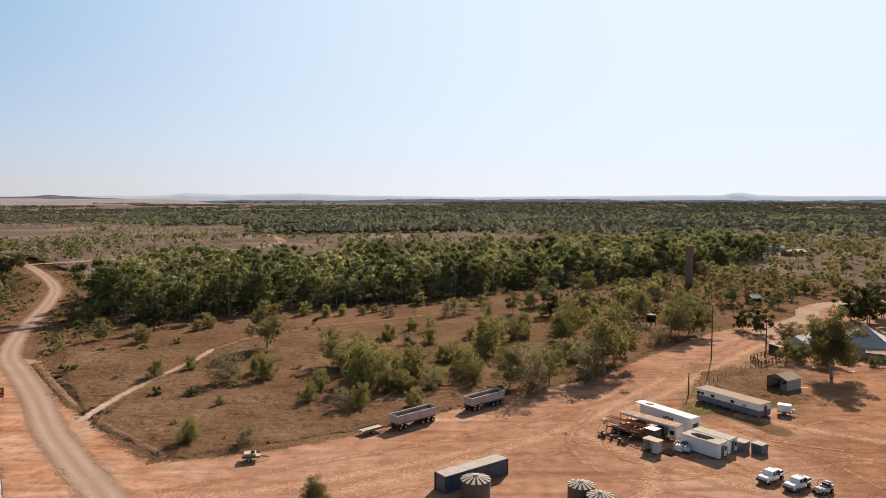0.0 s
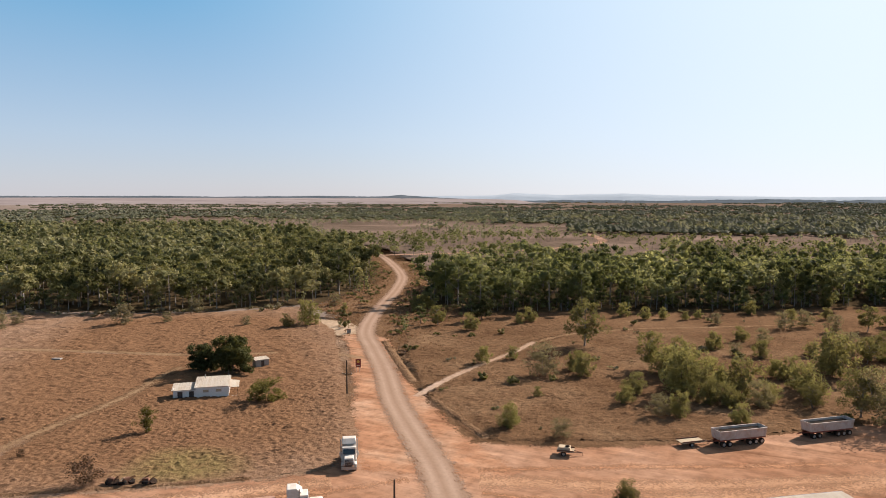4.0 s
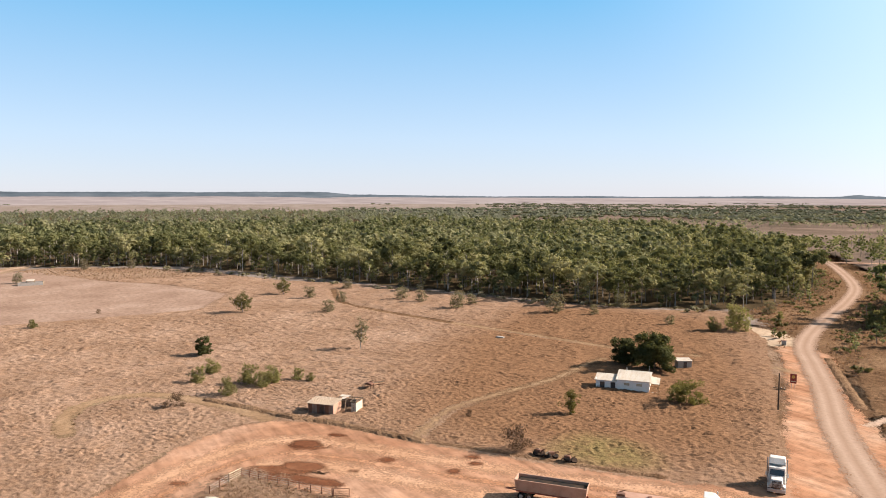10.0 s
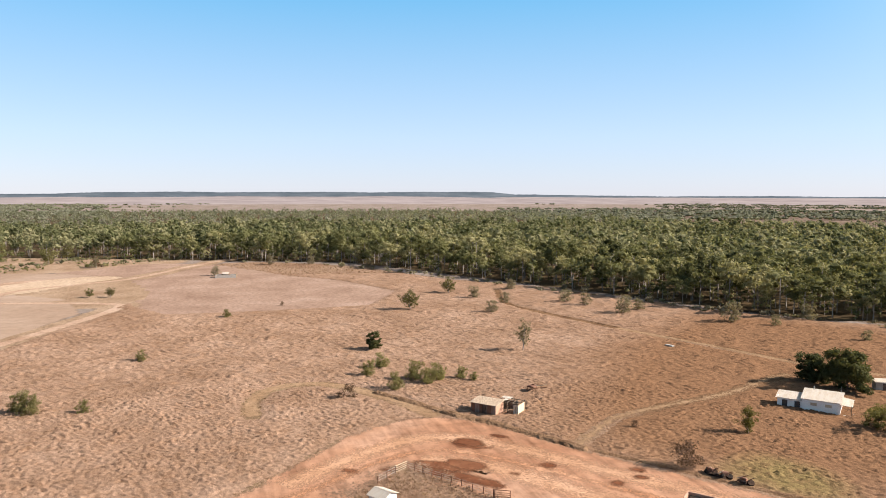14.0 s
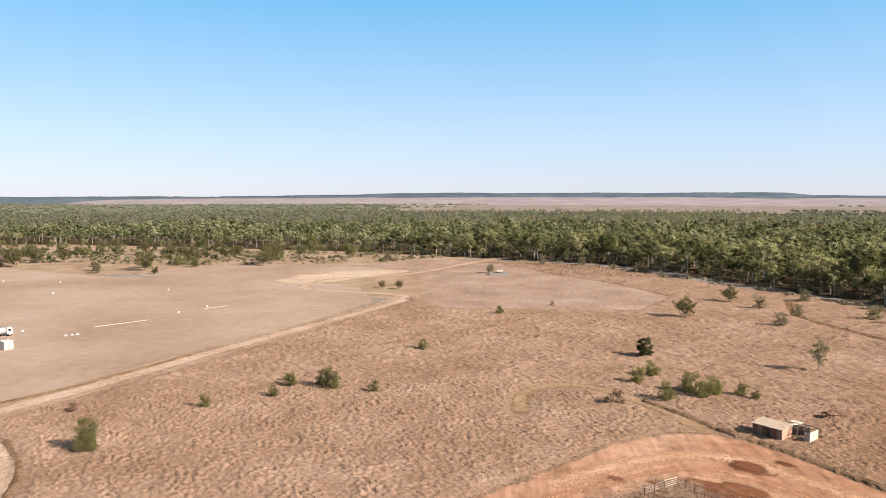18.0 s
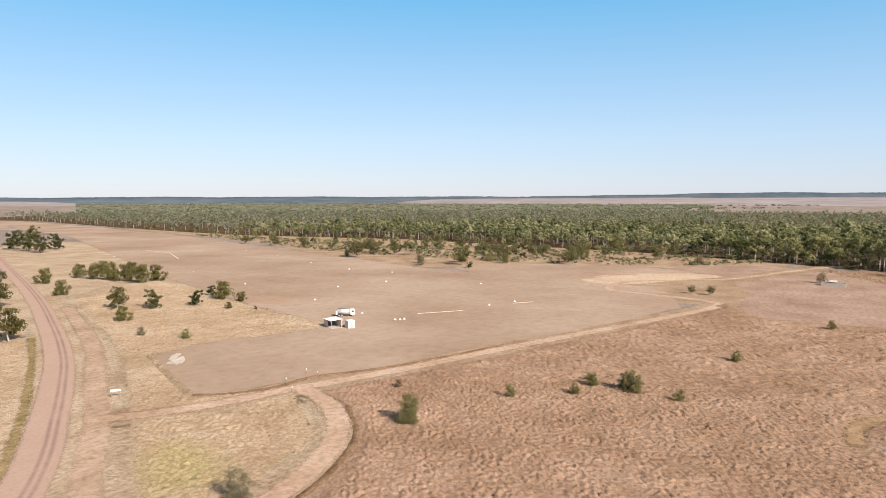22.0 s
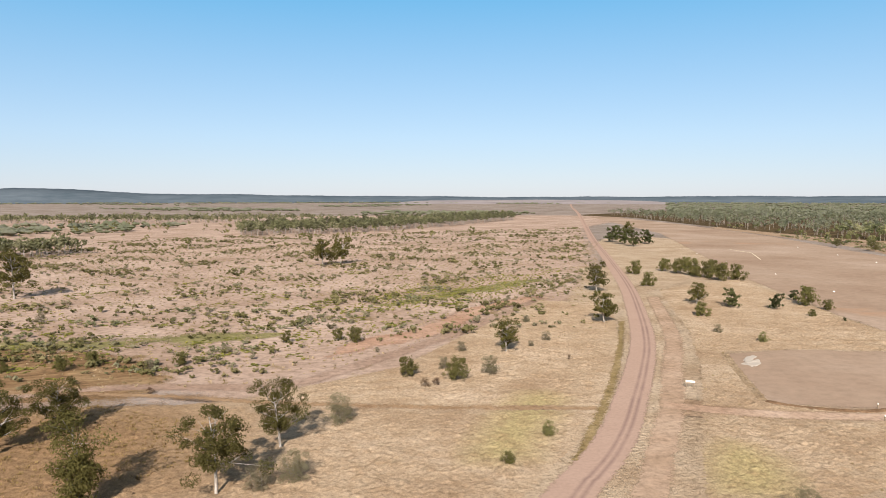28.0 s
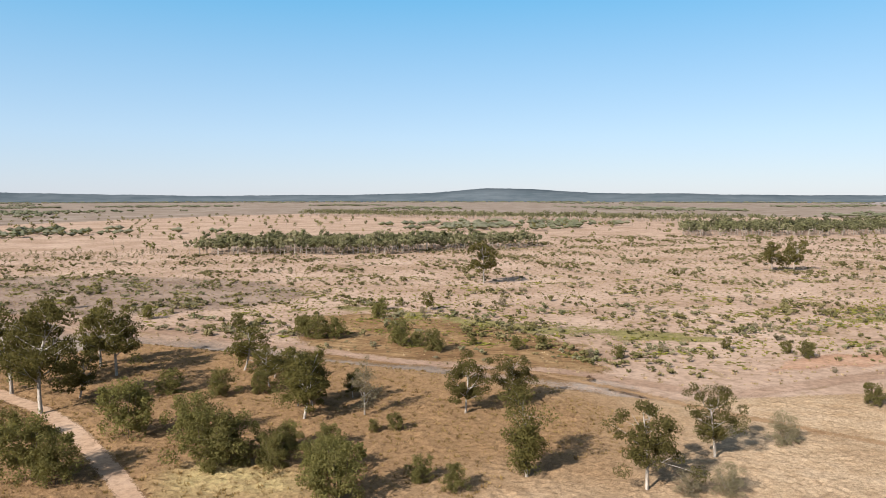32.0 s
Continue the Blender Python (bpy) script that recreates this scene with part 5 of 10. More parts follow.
PLANTS_STRIP_EDGE = [("f", -409, -295, 13.1), ("f", -450, -310, 11.9), ("f", -442, -282, 9.9), ("y", -380, -224, 6.1), ("g", -536, -299, 10.0), ("f", -502, -259, 11.2), ("b", -412, -212, 8.4), ("d", -379, -190, 4.5), ("f", -514, -244, 7.7), ("f", -472, -215, 10.8), ("b", -428, -199, 7.2), ("b", -421, -185, 7.0), ("f", -503, -213, 8.3), ("f", -483, -191, 9.8), ("f", -470, -178, 10.7), ("g", -431, -144, 12.7), ("f", -465, -148, 14.5), ("f", -506, -143, 6.5), ("g", -536, -143, 15), ("f", -496, -104, 10.8), ("g", -523, -98, 10.6), ("t", -459, -71, 7.5), ("y", -466, -283, 3.8), ("f", -492, -344, 8.0), ("y", -413, -305, 6.2), ("f", -500, -308, 7.5), ("g", -512, -297, 9.5), ("f", -443, -316, 9.8), ("f", -435, -296, 9.8), ("f", -502, -323, 9.2), ("f", -392, -232, 6.3), ("f", -480, -266, 9.0), ("f", -397, -204, 13), ("f", -482, -230, 9.8), ("f", -435, -192, 13), ("f", -558, -225, 8.6), ("f", -496, -186, 8.9), ("f", -444, -147, 12.2), ("f", -465, -359, 9.2), ("f", -474, -396, 9.2), ("f", -474, -428, 9.2), ("f", -479, -468, 9.0)]
PLANTS = {"scrub plants by the yard": PLANTS_SCRUB_NEAR, "bushy scrub clumps": PLANTS_SCRUB_CLUMP, "scrub trees": PLANTS_SCRUB_MID, "low trees of the scrub": PLANTS_SCRUB_MORE, "trees by the homestead road": PLANTS_SCRUB_FAR, "saplings before the tree belt": PLANTS_FOREST_FRINGE, "trees round the homestead": PLANTS_HOMESTEAD, "yard bushes": PLANTS_YARD, "plants in the dry field": PLANTS_FIELD, "bushes along the woodland": PLANTS_FIELD_EDGE, "bushes near the airstrip track": PLANTS_STRIP_FIELD, "bushes at the track junction": PLANTS_JUNCTION, "trees between road and airstrip": PLANTS_ROADSIDE, "bushes beside the sealed road": PLANTS_PLAIN_NEAR, "gum grove": PLANTS_GUMS + PLANTS_GUMS_MORE, "trees and bushes of the plain": PLANTS_PLAIN_BUSHES + PLANTS_PLAIN_MORE, "gum grove by the track": PLANTS_GROVE, "bushes behind the grove": PLANTS_GROVE_BACK, "trees before the woodland": PLANTS_STRIP_EDGE}


for group, rows in PLANTS.items():
    for i, (kind, x, y, h) in enumerate(rows):
        plant(kind, x, y, h, (x * 37 + y * 91) % 360, group)


# ---- woodland, shrubs and grass that nobody could count ----
def forest_shape(seed, h, clumps, leaves, size, limbs=True, wide=0.28, low=0.45, level=1, stems=1):
    """A woodland gum: slender trunk, forking limbs and an umbrella of leafy clumps."""
    rng = np.random.default_rng(seed)
    lean = rng.normal(0, 0.035 * h, 2)
    wood, c, r = [tube([(0, 0, -0.2), (lean[0] * 0.4, lean[1] * 0.4, h * 0.4), (lean[0], lean[1], h * 0.78)], [0.24, 0.18, 0.06], 3)], [], []
    for i in range(clumps):
        a, u = i * 2.4 + rng.uniform(-0.5, 0.5), (i + rng.uniform(0.1, 0.9)) / clumps
        z = low + (0.92 - low) * u
        dome = math.sqrt(max(0.08, 1 - ((z - low - 0.12) / (0.96 - low)) ** 2))
        reach = h * wide * dome * rng.uniform(0.3, 1.0) ** 0.7
        p = np.array([lean[0] * z + math.cos(a) * reach, lean[1] * z + math.sin(a) * reach, h * z])
        c.append(p)
        r.append(h * rng.uniform(0.11, 0.2))
        if limbs and i % 2 == 0:
            wood.append(tube([(lean[0] * 0.5, lean[1] * 0.5, h * (z - 0.22)), p], [0.1, 0.03], 3))
    c, r = np.array(c), np.array(r)
    crown = [lumps(rng, c, r * 0.62, level, 0.62, 0.4)]
    if leaves:
        crown.append(leaf_cards(rng, c, r * 1.15, leaves, size, 0.15, 0.68, 0.5))
    return joined(wood), joined(crown)


def scatter(outline, spacing, seed, holes=(), lines=(), patchy=0.0, scale=0.02, contrast=1.6):
    """Loose points inside an outline, at about that spacing, outside the holes and off the lines."""
    rng = np.random.default_rng(seed)
    p = np.array(outline, float)
    lo, hi = p.min(0), p.max(0)
    gx, gy = np.meshgrid(np.arange(lo[0], hi[0], spacing), np.arange(lo[1], hi[1], spacing))
    x = gx.ravel() + rng.uniform(-0.5, 0.5, gx.size) * spacing
    y = gy.ravel() + rng.uniform(-0.5, 0.5, gx.size) * spacing
    ok = inside(p, x, y)
    x, y = x[ok], y[ok]
    for hole, margin in holes:
        ok = area_depth(hole, x, y) < -margin
        x, y = x[ok], y[ok]
    for line, margin in lines:
        ok = line_distance(np.array(line, float), x, y) > margin
        x, y = x[ok], y[ok]
    if patchy:
        v = sum(np.sin(x * scale * a + b) * np.sin(y * scale * c + d) for a, b, c, d in rng.uniform((1, 0, 1, 0), (4, 6.28, 4, 6.28), (6, 4))) / 6
        ok = rng.uniform(-0.35, 0.35, len(x)) + v * contrast > patchy - 0.35
        x, y = x[ok], y[ok]
    return np.stack([x, y], 1)


def spread_copies(shapes, places, rng, low, high, squash=0.15):
    """Copies of (verts, faces, material index) shapes at the places, as one set of arrays."""
    verts, faces, index, tone, n = [], [], [], [], 0
    which = rng.integers(0, len(shapes), len(places))
    for k, (v, f, m) in enumerate(shapes):
        at = places[which == k]
        if not len(at):
            continue
        a = rng.uniform(0, 6.28, len(at))
        s = rng.uniform(low, high, len(at))
        z = s * rng.uniform(1 - squash, 1 + squash, len(at))
        c, d = np.cos(a) * s, np.sin(a) * s
        x = v[None, :, 0] * c[:, None] - v[None, :, 1] * d[:, None] + at[:, :1]
        y = v[None, :, 0] * d[:, None] + v[None, :, 1] * c[:, None] + at[:, 1:2]
        verts.append(np.stack([x, y, v[None, :, 2] * z[:, None]], -1).reshape(-1, 3))
        faces.append((f[None] + (np.arange(len(at)) * len(v))[:, None, None]).reshape(-1, f.shape[1]) + n)
        index.append(np.tile(m, len(at)))
        tone.append(np.repeat(rng.uniform(0, 1, len(at)), len(v)))
        n += len(at) * len(v)
    return np.concatenate(verts), np.concatenate(faces), np.concatenate(index), np.concatenate(tone)


def stuff(name, shapes, places, mats, label, category, seed, low=0.8, high=1.2):
    v, f, m, tone = spread_copies(shapes, places, np.random.default_rng(seed), low, high)
    me = array_mesh(name, v, f, mats, m)
    me.attributes.new("tone", "FLOAT", "POINT").data.foreach_set("value", tone.astype(np.float32))
    return tagged(new(name, me), label, category, kind="stuff")


def two_tone(shape):
    (bv, bf), (lv, lf) = shape
    bf = np.concatenate([bf[:, [0, 1, 2]], bf[:, [0, 2, 3]]])
    return np.concatenate([bv, lv]), np.concatenate([bf, lf + len(bv)]), np.concatenate([np.zeros(len(bf), int), np.ones(len(lf), int)])


NEAR_SHAPES = [two_tone(forest_shape(40 + i, 11.5 + 1.6 * (i % 4), 6 + i % 3, 74, 0.68, True, 0.25 + 0.04 * (i % 4), 0.46 + 0.06 * (i % 3), 1)) for i in range(14)]
MID_SHAPES = [two_tone(forest_shape(60 + i, 11.5 + 1.6 * (i % 4), 5 + i % 2, 18, 1.25, False, 0.28 + 0.03 * (i % 3), 0.5, 1)) for i in range(12)]
FAR_SHAPES = [two_tone(forest_shape(80 + i, 11.5 + 1.6 * (i % 3), 4, 4, 2.2, False, 0.3, 0.5, 0)) for i in range(8)]
FOREST_EAST = [(-168, 234), (-190, 202), (-216, 184), (-269, 163), (-331, 135), (-390, 108), (-452, 75), (-482, 12), (-536, -90), (-555, -150), (-572, -210), (-585, -285), (-604, -370), (-598, -450), (-588, -540), (-596, -650), (-650, -880), (-740, -1190), (-830, -1500), (-1900, -1900),
               (-1900, 520), (-900, 620), (-560, 620), (-345, 505), (-262, 412), (-205, 335), (-178, 285)]
FOREST_NORTH = [(-128, 248), (-98, 238), (-60, 264), (-20, 280), (30, 320), (95, 354), (190, 444), (240, 500), (150, 530), (60, 450), (-40, 405), (-120, 380), (-150, 300)]


def beyond(p, r0, r1):
    d = np.hypot(p[:, 0], p[:, 1])
    return p[(d >= r0) & (d < r1)]


east = scatter(FOREST_EAST, 8.4, 11)
deep = (area_depth(FOREST_EAST, east[:, 0], east[:, 1]) > 75) & (np.hypot(east[:, 0], east[:, 1]) < 540)
stuff("woodland", MID_SHAPES, east[deep], [B_BROWN, L_CANOPY], "gum woodland canopy behind the front trees", "woodland", 41, 0.65, 1.3)
stuff("woodland", NEAR_SHAPES, beyond(east[~deep], 0, 540), [B_PALE, L_FOREST], "dense green gum woodland with pale trunks at its edge", "woodland", 1, 0.55, 1.32)
YOUNG_SHAPES = [two_tone(forest_shape(140 + i, 8 + 1.5 * (i % 3), 7, 20, 0.5, False, 0.26, 0.16, 1)) for i in range(6)]
edge_trees = scatter(FOREST_EAST, 7.8, 37)
stuff("woodland", YOUNG_SHAPES, edge_trees[(area_depth(FOREST_EAST, edge_trees[:, 0], edge_trees[:, 1]) < 26) & (np.hypot(edge_trees[:, 0], edge_trees[:, 1]) < 560)], [B_GREY, L_FOREST], "young leafy gums low along the woodland's front", "woodland", 38, 0.4, 1.0)
belt_trees = scatter(FOREST_NORTH, 5.5, 39)
stuff("tree_belt", YOUNG_SHAPES, belt_trees[area_depth(FOREST_NORTH, belt_trees[:, 0], belt_trees[:, 1]) < 22], [B_GREY, L_BELT], "young leafy gums low along the tree belt", "woodland", 40, 0.4, 1.0)
stuff("woodland", MID_SHAPES, beyond(scatter(FOREST_EAST, 11.5, 12), 540, 850), [B_GREY, L_CANOPY], "gum woodland canopy behind the edge trees", "woodland", 2, 0.7, 1.28)
stuff("woodland", FAR_SHAPES, beyond(scatter(FOREST_EAST, 21, 13), 850, 1680), [B_GREY, L_FAR_HAZED], "far woodland canopy with grey haze in its colour", "woodland", 3, 0.8, 1.2)
belt = scatter(FOREST_NORTH, 7.6, 14)
deep = area_depth(FOREST_NORTH, belt[:, 0], belt[:, 1]) > 40
stuff("tree_belt", MID_SHAPES, belt[deep], [B_PALE, L_BELT], "gum canopy inside the tree belt", "woodland", 42, 0.5, 1.15)
BELT_SHAPES = [two_tone(forest_shape(240 + i, 13 + 1.8 * (i % 4), 6 + i % 3, 66, 0.68, True, 0.24 + 0.04 * (i % 4), 0.40 + 0.05 * (i % 3), 1)) for i in range(12)]
stuff("tree_belt", BELT_SHAPES, belt[~deep], [B_PALE, L_BELT], "belt of dense dark green gum trees", "woodland", 4, 0.5, 1.15)
sparse = scatter([(-545, -560), (-440, -330), (-410, -190), (-470, -110), (-520, -70), (-560, -150), (-595, -330), (-590, -560), (-660, -900), (-640, -900)], 19, 15, holes=[(STRIP, 9), (FOREST_EAST, 0)], patchy=0.1, scale=0.03, contrast=2.2)
stuff("scattered_trees", NEAR_SHAPES, sparse, [B_GREY, L_FOREST], "scattered low trees along the airstrip's edge", "trees", 5, 0.35, 0.65)
north = scatter([(-900, 700), (-345, 520), (-262, 440), (-150, 420), (100, 540), (300, 540), (260, 430), (200, 330), (320, 300), (900, 500), (1100, 1500), (-900, 1500)], 11, 16, patchy=0.3, scale=0.012, contrast=3.0)
stuff("scattered_trees", FAR_SHAPES, beyond(scatter([(-900, 700), (-345, 520), (100, 640), (900, 500), (1500, 900), (1100, 1500), (-900, 1500)], 17, 26, patchy=0.3, scale=0.007, contrast=3.5), 700, 1600), [B_GREY, L_FAR_HAZED], "far scattered trees on the northern plain", "trees", 27, 0.45, 0.8)
stuff("scattered_trees", MID_SHAPES, beyond(north, 0, 720), [B_GREY, L_BELT], "scattered trees on the plain beyond the belt", "trees", 6, 0.3, 0.7)
stuff("tree_belt", MID_SHAPES, scatter([(330, -418), (275, -435), (201, -462), (164, -520), (105, -570), (125, -605), (240, -540), (345, -480)], 7, 17), [B_PALE, L_GREYGREEN], "grove of gum trees on the dry plain", "woodland", 7, 0.7, 1.0)
stuff("tree_belt", MID_SHAPES, scatter([(0, -772), (-139, -810), (-273, -930), (-476, -1160), (-520, -1300), (-320, -1120), (-120, -960), (0, -900)], 10, 18), [B_PALE, L_GREYGREEN], "belt of gum trees far across the plain", "woodland", 8, 0.8, 1.1)
stuff("tree_belt", FAR_SHAPES, scatter([(747, -1287), (374, -1211), (-13, -1158), (-200, -1250), (0, -1320), (374, -1360), (760, -1440)], 11, 19), [B_GREY, L_GREYGREEN], "thin far belt of trees", "woodland", 9, 0.7, 1.0)
stuff("scattered_trees", MID_SHAPES, scatter([(100, -560), (450, -300), (900, -300), (1300, -1000), (700, -1250), (-50, -1150), (-250, -700), (-150, -560)], 40, 20, patchy=0.25, scale=0.01), [B_GREY, L_GUM], "scattered trees on the southern plain", "trees", 10, 0.3, 0.7)


FAR_WOODS = [  # from and to angle, nearest and farthest, how closed (1: no gaps)
    (20, 68, 1200, 2300, 0.9), (98, 146, 1600, 4450, 0.95), (338, 375, 820, 4450, 0.97), (322, 338, 1050, 4450, 0.9), (375, 384, 1050, 2600, 0.9), (375, 384, 2900, 4450, 0.2),
    (60, 98, 2600, 4300, 0.03), (20, 56, 2500, 4300, 0.42), (148, 176, 1500, 4300, 0.1), (176, 240, 1700, 4300, 0.12), (150, 235, 3900, 4450, 0.8)]


def ring_woods():
    """Far woods in belts out to the ridges."""
    rng = np.random.default_rng(31)
    n = 40000
    r, a = 820 + 3660 * rng.uniform(0, 1, n) ** 1.25, np.radians(rng.uniform(-38, 242, n))
    x, y = -np.sin(a) * r, np.cos(a) * r
    v = np.zeros(n)
    for f, b, g, d in rng.uniform((1, 0, 1, 0), (4, 6.28, 4, 6.28), (8, 4)):
        v += np.sin(x * 0.0022 * f + b) * np.sin(y * 0.0022 * g + d)
    v = np.argsort(np.argsort(v)) / n + rng.uniform(-0.08, 0.08, n)
    deg = np.degrees(a) % 360
    closed = np.zeros(n)
    for a0, a1, r0, r1, c in FAR_WOODS:
        here = ((deg >= a0) & (deg < a1) | (deg + 360 < a1) & (a1 > 360)) & (r >= r0) & (r < r1)
        closed[here] = c
    ok = (v < closed) & (line_distance(np.array(ROAD_B, float), x, y) > 25)
    return np.stack([x, y], 1)[ok]


def canopy_shape(seed):
    rng = np.random.default_rng(seed)
    c = rng.uniform((-9, -9, 3), (9, 9, 5.0), (4, 3))
    v, f = lumps(rng, c, rng.uniform(4.0, 6.0, 4), 0, 0.5, 0.2)
    v[:, 2] = np.maximum(v[:, 2], 0)
    return v, f, np.zeros(len(f), int)


BLOB = [canopy_shape(95 + i) for i in range(5)]
stuff("far_woods", BLOB, ring_woods(), [L_FAR_HAZED], "far woods in dark belts across the plain", "woodland", 11, 0.7, 1.2)


stuff("scattered_trees", NEAR_SHAPES, scatter([(62, 254), (100, 275), (135, 268), (200, 300), (330, 330), (430, 570), (270, 580), (240, 480), (180, 410), (110, 350), (60, 300)], 14, 35, holes=[(YARD, 4)],
      lines=[([(105, 225), (128, 248), (140, 268), (165, 285), (230, 300)], 9), ([(112, 300), (119, 341)], 9)], patchy=0.05, scale=0.03, contrast=2.5), [B_GREY, L_GUM], "scattered gum trees beyond the homestead", "trees", 36, 0.35, 0.72)


def tuft(seed, blades, h, wide, blade=0.34):
    rng = np.random.default_rng(seed)
    a = np.arange(blades) * 2.4 + rng.uniform(-0.4, 0.4, blades)
    r = wide * np.sqrt(rng.uniform(0.02, 1, blades))
    base = np.stack([np.cos(a) * r * 0.5, np.sin(a) * r * 0.5, np.full(blades, -0.02)], 1)
    tip = np.stack([np.cos(a) * r, np.sin(a) * r, h * rng.uniform(0.65, 1.1, blades) * (1 - 0.35 * r / wide)], 1)
    side = np.stack([-np.sin(a + rng.normal(0, 0.8, blades)), np.cos(a), np.zeros(blades)], 1) * wide * blade
    tip[:, :2] += rng.normal(0, 0.12, (blades, 2))
    v = np.stack([base - side, base + side, tip], 1).reshape(-1, 3)
    return v, np.arange(len(v)).reshape(-1, 3), np.zeros(blades, int)


TUFTS_FINE = [tuft(20 + i, 13, 0.55, 0.62, 0.17) for i in range(6)]
TUFTS_SMALL = [tuft(10 + i, 5, 0.75, 0.75) for i in range(4)]
TRACK_LINES = [(ROAD_A, 9.5), ([(-107, 58), (-118, 72), (-122, 86), (-126, 105), (-135, 128)], 1.4), (TURN, 1.6), ([(-300, 120), (-262, 108), (-235, 112), (-200, 122), (-145, 140), (-125, 152)], 1.2),
               ([(-122, -103), (-115, -90), (-102, -78), (-86, -71), (-70, -68), (-50, -66)], 2.8), ([(-84, -124), (-100, -113), (-122, -104), (-147, -93), (-183, -80), (-231, -61), (-290, -39)], 2.6)]


def tussock_heights(x, y, low, pitch, rng):
    """Heights 0 to 1 of rounded tussocks that stand shoulder to shoulder, about one to a pitch."""
    cx, cy = ((v - k) / pitch for v, k in zip((x, y), low))
    m = [int(max(v.max(), 1)) + 4 for v in (cx, cy)]
    ox, oy, tall, wide = (rng.uniform(a, b, m) for a, b in ((0.0, 1.0), (0.0, 1.0), (0.4, 1.0), (0.5, 0.82)))
    ix, iy = (np.floor(v).astype(int) for v in (cx, cy))
    z = np.zeros(x.shape)
    for dx in (-1, 0, 1):
        for dy in (-1, 0, 1):
            jx, jy = np.clip(ix + dx, 0, m[0] - 1), np.clip(iy + dy, 0, m[1] - 1)
            gap = np.hypot(ix + dx + ox[jx, jy] - cx, iy + dy + oy[jx, jy] - cy) / wide[jx, jy]
            z = np.maximum(z, tall[jx, jy] * np.sqrt(np.clip(1 - gap * gap, 0, 1)))
    return np.clip(z + rng.uniform(-0.14, 0.14, x.shape), 0, 1.2)


def grass_mat(label, outline, cell, high, material, seed, holes=(), lines=(), reach=(0, 9999), rim=1.5, wave=0.16, zones=(), greens=()):
    """Matted tussocks over a stretch of ground: a lumpy sheet, each lump a tussock, that thins out at tracks and edges."""
    rng = np.random.default_rng(seed)
    p = np.array(outline, float)
    lo, hi = p.min(0), p.max(0)
    nx, ny = (int(v) + 2 for v in (hi - lo) / cell)
    gx, gy = np.meshgrid(lo[0] + np.arange(nx) * cell, lo[1] + np.arange(ny) * cell)
    gx = gx + rng.uniform(-0.3, 0.3, gx.shape) * cell
    gy = gy + rng.uniform(-0.3, 0.3, gy.shape) * cell
    far = np.hypot(gx, gy)
    d = np.full(gx.shape, -9.0)
    ok = (far > reach[0] - 2) & (far < reach[1] + 2)
    x, y = gx[ok], gy[ok]
    q = area_depth(p, x, y)
    for hole, margin in holes:
        q = np.minimum(q, -area_depth(hole, x, y) - margin)
    for line, margin in lines:
        q = np.minimum(q, line_distance(np.array(line, float), x, y) - margin)
    d[ok] = q + rng.uniform(-0.5, 0.5, q.shape)
    thick = sum(np.sin(gx * wave * a + b) * np.sin(gy * wave * c + e) for a, b, c, e in rng.uniform((1, 0, 1, 0), (5, 6.28, 5, 6.28), (7, 4))) / 7
    z = tussock_heights(gx, gy, lo, max(0.72, cell * 1.9), rng)
    z *= high * np.clip(0.85 + 1.1 * thick, 0.25, 1.4) * np.clip(d / rim, 0, 1) * np.clip((far - reach[0]) / 2 + 1, 0, 1) * np.clip((reach[1] - far) / 2 + 1, 0, 1)
    z += np.where(d > 0, 0.045, -0.06)
    keep = d > -0.2
    r, c = np.nonzero(keep[:-1, :-1] & keep[1:, :-1] & keep[:-1, 1:] & keep[1:, 1:])
    i = r * nx + c
    faces = np.concatenate([np.stack([i, i + 1, i + nx + 1], 1), np.stack([i, i + nx + 1, i + nx], 1)])
    used, faces = np.unique(faces, return_inverse=True)
    verts = np.stack([gx.ravel()[used], gy.ravel()[used], z.ravel()[used]], 1)
    me = array_mesh("grass", verts, faces.reshape(-1, 3), [material], smooth=True)
    for word, areas in (("zone", zones), ("green", greens)):
        value = np.zeros(len(used))
        for area, soft in areas:
            value = np.maximum(value, np.clip(0.5 + area_depth(spline(np.vstack([area, area[:1]]), 5.0), verts[:, 0], verts[:, 1]) / soft, 0, 1))
        me.attributes.new(word, "FLOAT", "POINT").data.foreach_set("value", value.astype(np.float32))
    return tagged(new("grass", me), label, "grass", kind="stuff")


BROWN_LAND = [((-64, 100), (-78, 122), (-100, 150), (-122, 172), (-160, 205), (-212, 172), (-190, 122), (-150, 82), (-118, 60), (-92, 64))]
GREEN_LAND = [((-90, 74), (-80, 76), (-76, 84), (-84, 88), (-93, 84))]
for reach, cell, high, seed, label in (((0, 165), 0.34, 0.5, 64, "thick dry tussocks of the near field"), ((165, 260), 0.58, 0.6, 65, "dry brown tussocks of the middle field"), ((260, 390), 1.0, 0.7, 12, "dry brown tussock grass of the field")):
    grass_mat(label, FIELD_EAST, cell, high, M_MAT_FIELD, seed, [(YARD, 0.6), (BARE, -2)], TRACK_LINES, reach, rim=3.0, zones=[(k, 26.0) for k in BROWN_LAND], greens=[(k, 6.0) for k in GREEN_LAND])
field = scatter(FIELD_EAST, 2.1, 41, holes=[(YARD, 0.8), (BARE, -2)], lines=TRACK_LINES, patchy=-0.3, scale=0.12, contrast=2.2)
stuff("grass", TUFTS_FINE, beyond(field, 0, 230), [G_BROWN], "loose dry grass blades over the near field", "grass", 66, 0.35, 0.8)
